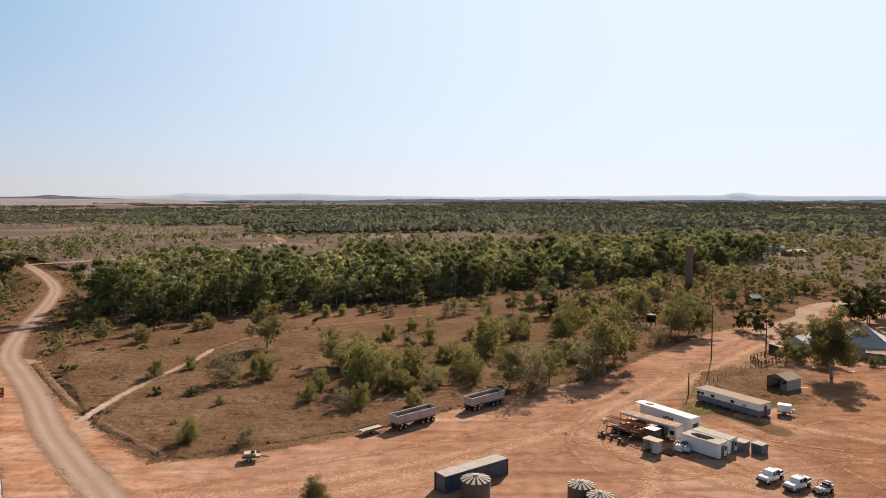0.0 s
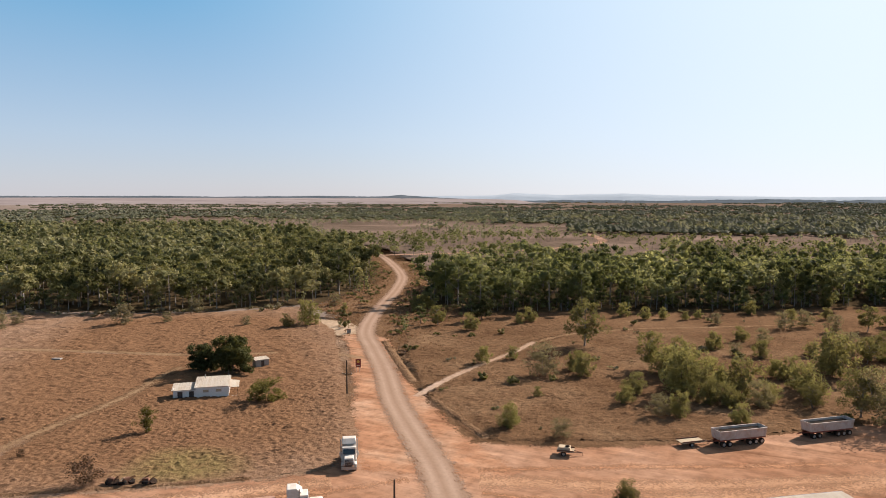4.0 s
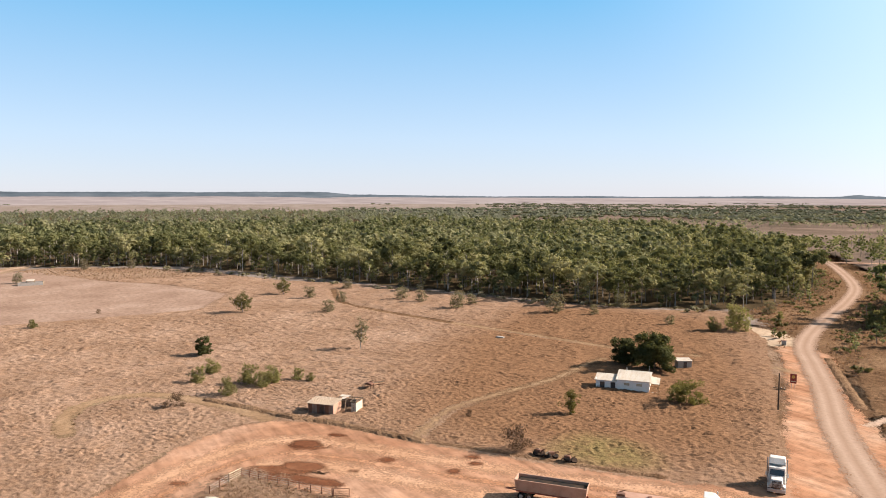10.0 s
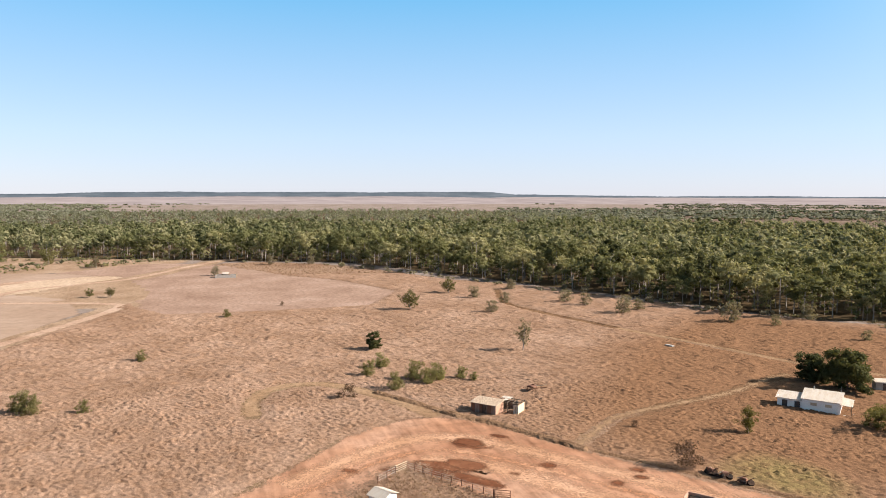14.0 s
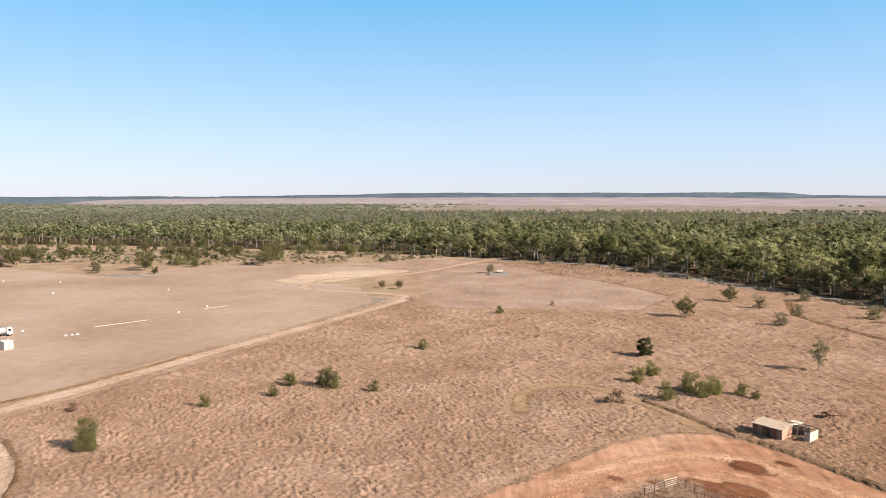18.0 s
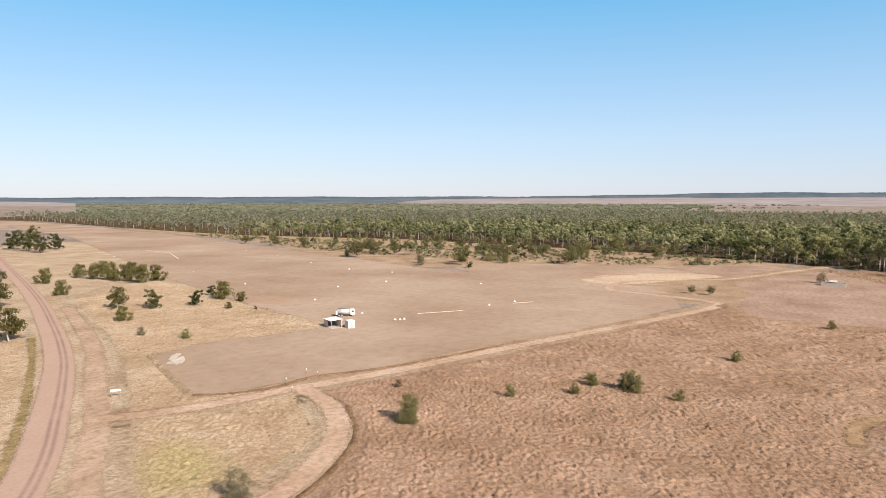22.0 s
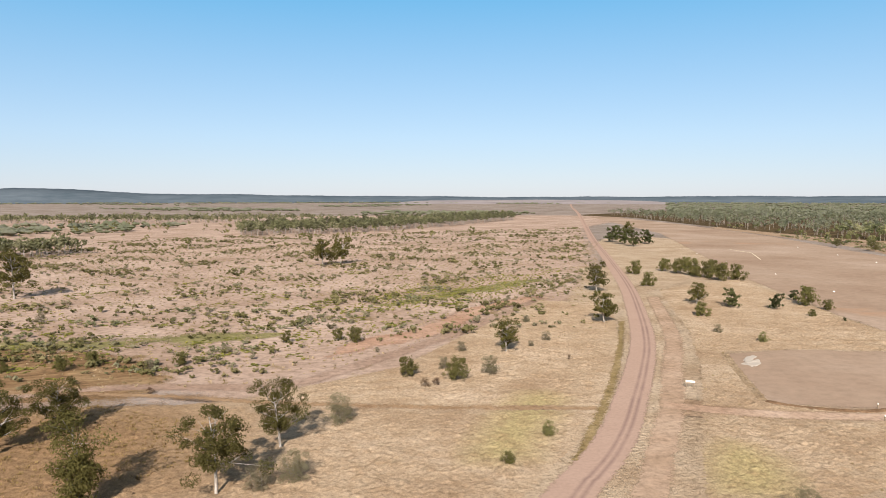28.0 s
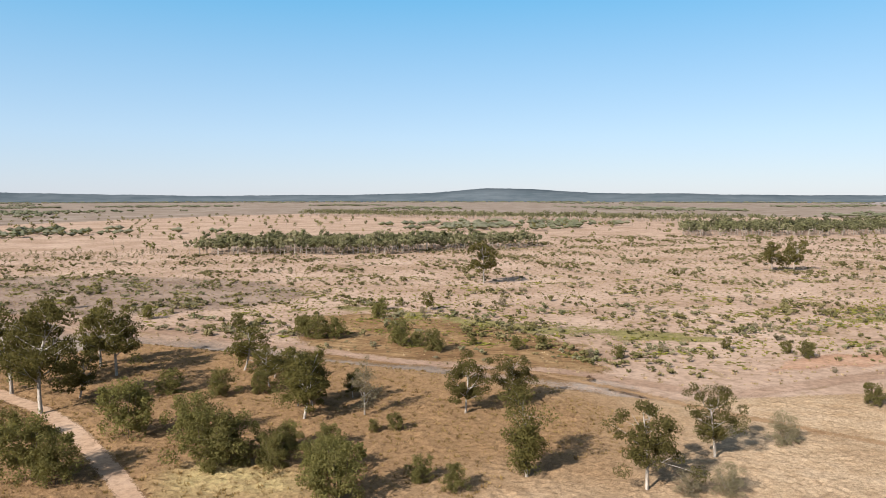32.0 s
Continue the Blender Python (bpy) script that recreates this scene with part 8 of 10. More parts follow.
# ---- yard: drilling rig and workshop modules ----
def drill_rig():
    t = thing("drill_rig", "orange drilling rig trailer with a lowered lattice mast", "machine", 34.5, 123.6, -50)
    mast = Shape()
    for y in (-0.5, 0.5):
        for z in (1.7, 2.6):
            mast.bar((-6.2, y, z), (4.2, y, z), 0.07, 6)
    for i in range(13):
        u, v = -6.2 + i * 0.8, -6.2 + (i + 1) * 0.8
        for y in (-0.5, 0.5):
            mast.bar((u, y, 1.7), (v, y, 2.6), 0.04, 5)
        mast.bar((u, -0.5, 2.6), (v, 0.5, 2.6), 0.04, 5).bar((u, -0.5, 1.7), (u, 0.5, 1.7), 0.04, 5)
    part("mast", mast, P_ORANGE, t, "lowered orange lattice mast")
    part("deck", Shape().box(-5.5, 4.6, -1.2, 1.2, 1.0, 1.2, 0.03), P_RUST, t)
    part("engine_box", Shape().box(2.2, 4.4, -1.1, 1.0, 1.2, 2.7, 0.08), P_DARK, t)
    part("winch", Shape().bar((1.2, -0.8, 1.7), (1.2, 0.8, 1.7), 0.45, 16), P_ORANGE, t)
    part("control_panel", Shape().box(-1.2, -0.6, -1.5, -0.9, 1.2, 2.9, 0.05), P_ORANGE, t)
    part("blue_drum", Shape().bar((-6.4, -0.8, 1.2), (-6.4, -0.8, 2.1), 0.32, 16), P_WHITE, t)
    for i in range(7):
        y = -1.0 + i * 0.12
        part("drill_pipe", Shape().bar((-4.8, y, 1.28), (1.0, y + 0.05, 1.3), 0.055, 8), P_ORANGE if i % 2 else P_RUST, t)
    for i, (u, a) in enumerate(((-5.6, 0.8), (-5.0, -0.5), (-4.3, 0.3))):
        part("hose", Shape().bar((u, -1.2, 1.3), (u + a, -2.2, 0.3), 0.06, 6).bar((u + a, -2.2, 0.3), (u + a * 2, -3.2, 0.1), 0.06, 6), P_ORANGE if i else P_DARK, t)
    for s in (-1, 1):
        part("handrail", Shape().bar((-5.4, s * 1.2, 2.1), (0.5, s * 1.2, 2.1), 0.03, 5).bar((-5.4, s * 1.2, 1.2), (-5.4, s * 1.2, 2.1), 0.03, 5).bar((-2.5, s * 1.2, 1.2), (-2.5, s * 1.2, 2.1), 0.03, 5).bar((0.5, s * 1.2, 1.2), (0.5, s * 1.2, 2.1), 0.03, 5), P_ORANGE, t)
        for u in (-4.0, -2.9, 3.2):
            wheel(t, u, s * 1.0, 0.5, 0.45, s)
    return t


drill_rig()


def canopy_trailer():
    t = thing("workshop_trailer", "long workshop trailer under a dusty cream canopy", "trailer", 37.6, 125.6, -48)
    part("canopy", Shape().box(-5.8, 5.8, -1.3, 1.3, 2.9, 3.08, 0.05), T_RUSTY, t, "rust stained cream canopy")
    part("edge_beam", Shape().box(-5.8, 5.8, -1.36, -1.28, 2.75, 3.0).box(-5.8, 5.8, 1.28, 1.36, 2.75, 3.0), P_WHITE, t)
    part("end_wall", Shape().box(4.3, 5.8, -1.25, 1.25, 0.7, 2.9, 0.05), P_WHITE, t)
    part("end_window", Shape().box(4.6, 5.4, -1.29, -1.24, 1.5, 2.2), P_GLASS, t)
    for u in (-5.6, -3.2, -0.8, 1.6, 4.0):
        for s in (-1, 1):
            part("post", Shape().bar((u, s * 1.2, 0.7), (u, s * 1.2, 2.9), 0.06, 6), P_ORANGE, t)
    part("deck", Shape().box(-5.8, 5.8, -1.2, 1.2, 0.75, 0.95, 0.03), P_RUST, t)
    for i, (u, w, h) in enumerate(((-4.2, 1.4, 0.9), (-2.0, 1.1, 1.3), (0.2, 1.6, 0.8), (2.6, 1.2, 1.4))):
        part("machine_block", Shape().box(u - w / 2, u + w / 2, -0.8, 0.8, 0.95, 0.95 + h, 0.1), P_ORANGE if i % 2 == 0 else P_DARK, t)
    for u in (-3.4, 3.0):
        for s in (-1, 1):
            wheel(t, u, s * 0.95, 0.45, 0.4, s)
    return t


canopy_trailer()


def site_module(x, y, turn, length, wide, high, label, tarp=False):
    m = thing("site_module", label, "cabin", x, y, turn, group="site modules")
    h, w = length / 2, wide / 2
    part("wall", Shape().box(-h, h, -w, w, 0.25, high, 0.04), P_BRIGHT, m)
    part("roof", Shape().box(-h - 0.06, h + 0.06, -w - 0.06, w + 0.06, high, high + 0.1, 0.02), T_PALE, m)
    part("skid", Shape().box(-h, h, -w + 0.2, -w + 0.4, 0, 0.25).box(-h, h, w - 0.4, w - 0.2, 0, 0.25), P_DARK, m)
    part("door", Shape().box(h - 0.01, h + 0.05, -0.5, 0.4, 0.3, 2.2, 0.02), P_BLUEGREY, m)
    part("window", Shape().box(h - 0.01, h + 0.04, 0.6, 1.1, 1.2, 1.9, 0.01), P_GLASS, m)
    for u in (h - 0.1, -h - 0.02):
        part("corner_post", Shape().box(u, u + 0.12, -w - 0.02, -w + 0.1, 0.2, high), P_BRIGHT, m)
    if tarp:
        s = Shape()
        for i, (u, v, a, b) in enumerate(((-0.9, 0.2, 1.4, 0.7), (0.5, 0.4, 1.1, 0.6), (-0.1, -0.5, 1.2, 0.5))):
            s.dome(u, v, high + 0.1, a, b, 0.08, 0.6, i)
        part("tarpaulin", s, P_TARP, m, "crumpled black tarpaulin")
    return m


site_module(43.9, 116.5, -52, 7.0, 2.6, 2.6, "white site module with a black tarpaulin on its roof", True)
site_module(46.5, 118.8, -52, 7.0, 2.5, 2.5, "white site module with a flat dusty roof")


def generator(x, y, turn):
    t = thing("generator", "small white pump and generator set", "machine", x, y, turn)
    part("casing", Shape().box(-1.0, 0.4, -0.5, 0.5, 0.3, 1.2, 0.08), P_WHITE, t)
    part("drum", Shape().bar((0.5, 0, 0.3), (0.5, 0, 1.1), 0.35, 14), P_WHITE, t)
    part("engine", Shape().box(-0.9, 0.1, -0.3, 0.35, 1.2, 1.6, 0.06), P_DARK, t)
    part("base", Shape().box(-1.2, 1.0, -0.6, 0.6, 0, 0.3, 0.03), P_RUST, t)
    return t


generator(41.2, 116.9, -50)
cab = thing("machine_cabin", "small cream operator cabin with open sides", "cabin", 35.4, 116.6, -50)
part("roof", Shape().box(-1.5, 1.5, -1.0, 1.0, 2.2, 2.32, 0.04), P_CREAM, cab)
part("wall", Shape().box(-1.3, -1.2, -0.8, 0.8, 0.2, 2.2).box(-1.3, 1.3, 0.7, 0.8, 0.2, 2.2).box(0.2, 0.3, -0.8, 0.8, 0.2, 2.2), P_WHITE, cab)
part("cabinet", Shape().box(0.35, 1.25, -0.7, 0.6, 0.2, 2.0, 0.05), P_WHITE, cab)
part("floor", Shape().box(-1.4, 1.4, -0.9, 0.9, 0.0, 0.2), P_RUST, cab)
for i in range(6):
    log = thing("steel_pipe", "rusty drill pipe lying on the soil", "pipe", 38.3 + i * 0.28, 115.9 + i * 0.34, -48 + i * 3, group="loose pipes")
    part("pipe", Shape().bar((-1.6, 0, 0.08), (1.6, 0, 0.08), 0.08, 8), P_RUST, log)
bin_a = thing("waste_bin", "dark grey steel waste bin", "bin", 50.8, 117.6, -50, group="waste bins")
part("body", Shape().box(-0.95, 0.95, -0.9, 0.9, 0.1, 1.6, 0.04, (1.05, 1.05)), P_SLATE, bin_a)
part("lid", Shape().box(-1.02, 1.02, -0.98, 0.98, 1.6, 1.7, 0.03), T_PALE, bin_a)
part("foot", Shape().box(-0.9, -0.7, -0.8, 0.8, 0, 0.12).box(0.7, 0.9, -0.8, 0.8, 0, 0.12), P_DARK, bin_a)
copy_thing(bin_a, pose(53.3, 116.4, 0, 0, 0, -56))


pump = thing("pump_skid", "small white pump on a steel skid", "machine", 40.4, 116.6, -38)
part("skid", Shape().box(-1.3, 1.3, -0.75, 0.75, 0.08, 0.22).box(-1.3, 1.3, -0.75, -0.65, 0, 0.1).box(-1.3, 1.3, 0.65, 0.75, 0, 0.1), P_DARK, pump)
part("engine", Shape().box(-1.1, 0.1, -0.55, 0.55, 0.22, 1.25, 0.06), P_BRIGHT, pump)
part("pump_body", Shape().bar((0.2, 0, 0.65), (1.1, 0, 0.65), 0.38, 14), P_BRIGHT, pump)
part("outlet", Shape().bar((0.7, 0, 0.9), (0.7, 0, 1.5), 0.14, 10).bar((0.7, 0, 1.45), (0.7, -0.9, 1.3), 0.12, 10), P_RIM, pump)
part("exhaust", Shape().bar((-0.8, 0.3, 1.25), (-0.8, 0.3, 1.8), 0.07, 8), P_DARK, pump)
part("frame", Shape().bar((-1.25, -0.7, 0.2), (-1.25, -0.7, 1.5), 0.04, 6).bar((-1.25, 0.7, 0.2), (-1.25, 0.7, 1.5), 0.04, 6).bar((-1.25, -0.7, 1.5), (-1.25, 0.7, 1.5), 0.04, 6), P_BRIGHT, pump)
steps = thing("steel_steps", "black steel steps lying beside the workshop", "steps", 37.4, 116.0, -52)
for v in (-0.45, 0.45):
    part("stringer", Shape().box(-1.4, 1.4, v - 0.04, v + 0.04, 0.05, 0.28), P_TYRE, steps)
for i in range(7):
    part("tread", Shape().box(-1.3 + i * 0.42, -1.08 + i * 0.42, -0.41, 0.41, 0.2, 0.25), P_TYRE, steps)
rng_yard = random.Random(7)
for i in range(14):
    u, v = rng_yard.uniform(-5.0, 3.5), rng_yard.uniform(-4.6, -2.0)
    x, y = 34.5 + u * 0.64 + v * 0.77, 123.6 - u * 0.77 + v * 0.64
    if i % 3 == 0:
        d = thing("steel_drum", "rusty steel drum beside the drilling rig", "drum", x, y, group="drums by the rig")
        part("body", Shape().bar((0, 0, 0), (0, 0, 0.86), 0.29, 14), P_RUST, d)
        part("rim", Shape().bar((0, 0, 0.84), (0, 0, 0.89), 0.305, 14), P_RUST, d)
    elif i % 3 == 1:
        d = thing("wooden_crate", "rough timber crate beside the drilling rig", "crate", x, y, rng_yard.uniform(0, 90), group="crates by the rig")
        part("box", Shape().box(-0.45, 0.45, -0.35, 0.35, 0, 0.5), P_WOOD, d)
        part("slat", Shape().box(-0.48, 0.48, -0.38, -0.35, 0.32, 0.44).box(-0.48, 0.48, 0.35, 0.38, 0.32, 0.44), P_WOOD, d)
    else:
        d = thing("steel_pipe", "orange drill pipe lying on the soil", "pipe", x, y, rng_yard.uniform(-70, -30), group="loose pipes")
        part("pipe", Shape().bar((-1.5, 0, 0.08), (1.5, 0, 0.08), 0.08, 8), P_ORANGE, d)


# ---- buildings of the yard ----
def portable_building():
    d = thing("portable_building", "long white portable building with a blue grey lower wall", "building", 58.8, 141.4, -57)
    h, w = 7.3, 1.7
    part("lower_wall", Shape().box(-h, h, -w, w, 0.4, 1.55), P_SLATE, d, "blue grey lower wall")
    part("upper_wall", Shape().box(-h, h, -w + 0.005, w - 0.005, 1.55, 2.75), P_BRIGHT, d)
    part("roof", Shape().box(-h - 0.15, h + 0.15, -w - 0.2, w + 0.2, 2.75, 2.9, 0.03), T_ROOF, d, "dusty flat roof")
    part("gutter", Shape().box(-h - 0.15, h + 0.15, -w - 0.28, -w - 0.2, 2.7, 2.84), P_BRIGHT, d)
    for u, s in ((-6.8, 0.45), (-5.9, 0.45), (-3.4, 0.5), (1.2, 0.5)):
        win = part("window", Shape().box(u - s, u + s, -w - 0.03, -w + 0.02, 1.65, 2.35), P_BRIGHT, d)
        part("pane", Shape().box(u - s + 0.06, u + s - 0.06, -w - 0.045, -w - 0.02, 1.71, 2.29), P_GLASS, win)
    part("end_door", Shape().box(h - 0.01, h + 0.04, -0.5, 0.4, 0.45, 2.4), P_DARK, d)
    for i in range(8):
        for s in (-1, 1):
            part("stump", Shape().box(-6.9 + i * 1.97 - 0.12, -6.9 + i * 1.97 + 0.12, s * 1.4 - 0.12, s * 1.4 + 0.12, 0, 0.4), P_CONCRETE, d)
    part("air_conditioner", Shape().box(3.6, 4.3, -w - 0.45, -w, 1.7, 2.2, 0.03), P_RIM, d)
    return d


portable_building()


def gable_shed(x, y, turn, lx, ly, wall, ridge_h, wall_mat, roof_mat, label, open_side=False, name="shed"):
    b = thing(name, label, "shed", x, y, turn)
    hx, hy = lx / 2, ly / 2
    t = 0.1
    part("back_wall", Shape().box(-hx, hx, hy - t, hy, 0, wall), wall_mat, b)
    for s in (-1, 1):
        part("end_wall", Shape().box(s * hx - t / 2, s * hx + t / 2, -hy, hy, 0, wall), wall_mat, b)
        part("gable", Shape().sheet([(s * hx, -hy, wall), (s * hx, hy, wall), (s * hx, 0, ridge_h)][::s], 0.08), wall_mat, b)
        part("roof_slope", Shape().sheet([(-hx - 0.3, s * (hy + 0.35), wall - 0.1), (hx + 0.3, s * (hy + 0.35), wall - 0.1), (hx + 0.3, 0, ridge_h + 0.06), (-hx - 0.3, 0, ridge_h + 0.06)][::s], 0.06), roof_mat, b)
    if open_side:
        for u in (-hx, 0, hx):
            part("post", Shape().box(u - 0.08, u + 0.08, -hy, -hy + 0.15, 0, wall), P_WOOD, b)
    else:
        part("front_wall", Shape().box(-hx, hx, -hy, -hy + t, 0, wall), wall_mat, b)
        part("door", Shape().box(-0.5, 0.5, -hy - 0.04, -hy + 0.02, 0, 2.0), P_WOOD, b)
        part("window", Shape().box(hx * 0.4, hx * 0.4 + 0.9, -hy - 0.03, -hy + 0.02, 1.0, 1.8), P_GLASS, b)
    part("ridge_cap", Shape().box(-hx - 0.3, hx + 0.3, -0.15, 0.15, ridge_h + 0.05, ridge_h + 0.1), roof_mat, b)
    return b


gable_shed(100.5, 196.5, 40, 8, 6, 2.8, 4.2, P_WHITE, T_GREY, "grey roofed outbuilding behind the trees")
gable_shed(257, 550, 10, 12, 8, 3, 4.6, P_WHITE, T_PALE, "far white farmhouse with a pale roof", name="farmhouse")
gable_shed(252, 509, 20, 16, 8, 3, 4.4, P_WOOD, T_GREY, "far grey farm shed among trees")


def open_end_shed():
    """Gabled shed whose front gable end is open; its ridge runs along x."""
    b = thing("shed", "small cream roofed tin shed with an open gable end", "shed", 76.8, 157.2, 30)
    hx, hy, wall, top = 2.5, 2.5, 2.5, 3.45
    for s in (-1, 1):
        part("side_wall", Shape().box(-hx, hx, s * hy - 0.04, s * hy + 0.04, 0, wall), T_PALE, b)
        part("roof_slope", Shape().sheet([(-hx - 0.3, s * (hy + 0.25), wall - 0.08), (hx + 0.2, s * (hy + 0.25), wall - 0.08), (hx + 0.2, 0, top + 0.06), (-hx - 0.3, 0, top + 0.06)][::s], 0.05), T_ROOF, b, "dusty cream tin roof slope")
        part("post", Shape().box(-hx, -hx + 0.12, s * (hy - 0.14) - 0.06, s * (hy - 0.14) + 0.06, 0, wall), P_WOOD, b)
        part("barge_board", Shape().bar((-hx - 0.32, s * (hy + 0.25), wall - 0.1), (-hx - 0.32, 0, top + 0.05), 0.06, 5), T_BROWN, b)
    part("back_wall", Shape().box(hx - 0.06, hx, -hy + 0.05, hy - 0.05, 0, wall), T_PALE, b)
    part("back_gable", Shape().sheet([(hx - 0.03, -hy, wall), (hx - 0.03, hy, wall), (hx - 0.03, 0, top)], 0.06), T_PALE, b)
    part("front_gable", Shape().sheet([(-hx, -hy, wall), (-hx, hy, wall), (-hx, 0, top)][::-1], 0.05), T_BROWN, b)
    part("front_post", Shape().box(-hx, -hx + 0.12, -0.9, -0.78, 0, wall), P_WOOD, b)
    part("front_panel", Shape().box(-hx + 0.01, -hx + 0.05, -hy + 0.2, -0.95, 0, 1.5), T_BROWN, b)
    part("ridge_cap", Shape().box(-hx - 0.3, hx + 0.2, -0.13, 0.13, top + 0.05, top + 0.1), T_ROOF, b)
    bench = thing("workbench", "cluttered timber workbench inside the open shed", "bench", 77.6, 158.0, 30)
    part("top", Shape().box(-1.4, 1.2, -0.4, 0.5, 0.82, 0.9), P_WOOD, bench)
    for u in (-1.3, 1.05):
        part("leg", Shape().box(u, u + 0.1, -0.35, 0.4, 0, 0.82), P_WOOD, bench)
    return b


def rail_yard(points, label, high=1.6, step=1.9, rails=4):
    """Stock yard of timber posts and rails."""
    f = thing("stock_yard_fence", label, "fence", 0, 0, group="stock yard fences")
    p = np.array(points, float)
    for a, b in zip(p[:-1], p[1:]):
        n = max(1, int(round(np.linalg.norm(b - a) / step)))
        for i in range(n):
            q, e = a + (b - a) * i / n, a + (b - a) * (i + 1) / n
            part("post", Shape().bar((q[0], q[1], 0), (q[0] + 0.04, q[1], high + 0.1 * math.sin(q[0] * 7)), 0.1, 6), P_POLE, f)
            for k in range(rails):
                z = high * (0.3 + 0.21 * k)
                part("rail", Shape().bar((*q, z), (*e, z + 0.05 * math.sin(q[1] * 9 + k)), 0.06, 5), P_POLE, f)
    return f


def homestead():
    b = thing("hotel_building", "old white hotel with a lettered grey tin roof", "building", 115.5, 192.0, -32)
    s, wall, apex = 5.9, 3.1, 7.4
    for a, b0, c, d in ((-s, s, -s, -s + 0.2), (-s, s, s - 0.2, s)):
        part("wall", Shape().box(a, b0, c, d, 0, wall), P_WHITE, b)
    for a in (-1, 1):
        part("wall", Shape().box(a * s - 0.1, a * s + 0.1, -s + 0.2, s - 0.2, 0, wall), P_WHITE, b)
    e, top = s + 1.0, 0.5
    corner = [(-e, -e), (e, -e), (e, e), (-e, e)]
    peak = [(-top, -top), (top, -top), (top, top), (-top, top)]
    for i in range(4):
        j = (i + 1) % 4
        part("roof_slope", Shape().sheet([(*corner[i], wall - 0.15), (*corner[j], wall - 0.15), (*peak[j], apex), (*peak[i], apex)], 0.08), T_GREY, b, "grey corrugated roof slope")
        part("hip_cap", Shape().bar((*corner[i], wall - 0.1), (*peak[i], apex + 0.05), 0.09, 6), T_PALE, b)
    part("vent", Shape().box(-0.6, 0.6, -0.6, 0.6, apex - 0.1, apex + 0.5, 0.05, (0.8, 0.8)), T_PALE, b)
    for u in (-4, -1.4, 1.4, 4):
        w = part("window", Shape().box(u - 0.55, u + 0.55, -s - 0.05, -s + 0.05, 0.9, 2.3), P_WHITE, b)
        part("pane", Shape().box(u - 0.45, u + 0.45, -s - 0.08, -s - 0.03, 1.0, 2.2), P_GLASS, w)
    part("verandah_roof", Shape().sheet([(0.5, -s - 5.0, 2.3), (8.5, -s - 5.0, 2.3), (8.5, -s - 1.6, 2.7), (0.5, -s - 1.6, 2.7)], 0.06), T_ROOF, b, "low verandah roof")
    for u in (0.7, 4.5, 8.3):
        part("verandah_post", Shape().bar((u, -s - 4.8, 0), (u, -s - 4.8, 2.3), 0.06, 6).bar((u, -s - 1.8, 0), (u, -s - 1.8, 2.65), 0.06, 6), P_WOOD, b)
    part("annex", Shape().box(-s - 6.5, -s - 0.8, -s + 0.5, -s + 5.5, 0, 2.5), P_WHITE, b, "low white annex")
    part("annex_roof", Shape().sheet([(-s - 6.9, -s + 0.1, 2.5), (-s - 0.7, -s + 0.1, 2.5), (-s - 0.7, -s + 5.9, 2.95), (-s - 6.9, -s + 5.9, 2.95)], 0.08), T_PALE, b)
    part("annex_door", Shape().box(-s - 3.2, -s - 2.2, -s + 0.44, -s + 0.54, 0, 2.0), P_DARK, b)
    text = bpy.data.curves.new("roof_letters", "FONT")
    text.body, text.size, text.extrude = "EL", 3.0, 0.02
    text.materials.append(P_WHITE)
    o = new("roof_letters", text)
    o.parent = b
    slope = math.atan2(apex - wall + 0.15, e - top)
    o.matrix_basis = pose(-1.7, -s * 0.86, wall + 0.78, math.degrees(slope), 0, 0)
    return b


homestead()
open_end_shed()
out = gable_shed(124.6, 283.3, 15, 4.2, 4.2, 2.3, 3.6, P_WOOD, T_GREY, "small open picnic shelter with a grey roof", True, "shelter")


def post_fence(points, label, high=1.2, step=2.6, mat=P_WOOD, wires=3, group="fences"):
    f = thing("fence", label, "fence", 0, 0, group=group)
    p = np.array(points, float)
    for a, b in zip(p[:-1], p[1:]):
        n = max(1, int(round(np.linalg.norm(b - a) / step)))
        for i in range(n + 1):
            q = a + (b - a) * i / n
            part("post", Shape().bar((q[0], q[1], 0), (q[0] + 0.03, q[1], high + 0.06 * math.sin(q[0] * 5)), 0.08, 6), mat, f)
        for k in range(wires):
            z = high * (0.35 + 0.3 * k)
            part("wire", Shape().bar((*a, z), (*b, z), 0.02, 4), P_RIM, f)
    return f


post_fence([(57.4, 155.5), (67.4, 166.5), (78.5, 175.6)], "timber post and wire fence along the yard", 1.5)
rail_yard([(80.2, 176.2), (84.8, 180.0), (89.6, 184.4), (93.5, 187.6)], "weathered timber rail fence of the stock yard")
rail_yard([(80.2, 176.2), (80.6, 183.4), (87.5, 188.6), (89.6, 184.4)], "weathered timber rails round a small stock pen")
lean_to = thing("lean_to", "low open lean-to with a cream tin roof", "shelter", 93.0, 193.5, 42)
part("roof", Shape().sheet([(-3.4, -1.7, 2.1), (3.4, -1.7, 2.1), (3.4, 1.7, 2.7), (-3.4, 1.7, 2.7)], 0.06), T_PALE, lean_to)
for u in (-3.2, 0, 3.2):
    part("post", Shape().bar((u, -1.6, 0), (u, -1.6, 2.1), 0.06, 6).bar((u, 1.6, 0), (u, 1.6, 2.66), 0.06, 6), P_WOOD, lean_to)
part("back_wall", Shape().box(-3.3, 3.3, 1.55, 1.6, 0, 2.6), T_BROWN, lean_to)
post_fence([(-101.1, 21.5), (-103.9, 24.9)], "rusty wire fence at the grass island", 1.2, 1.8, P_RUST)
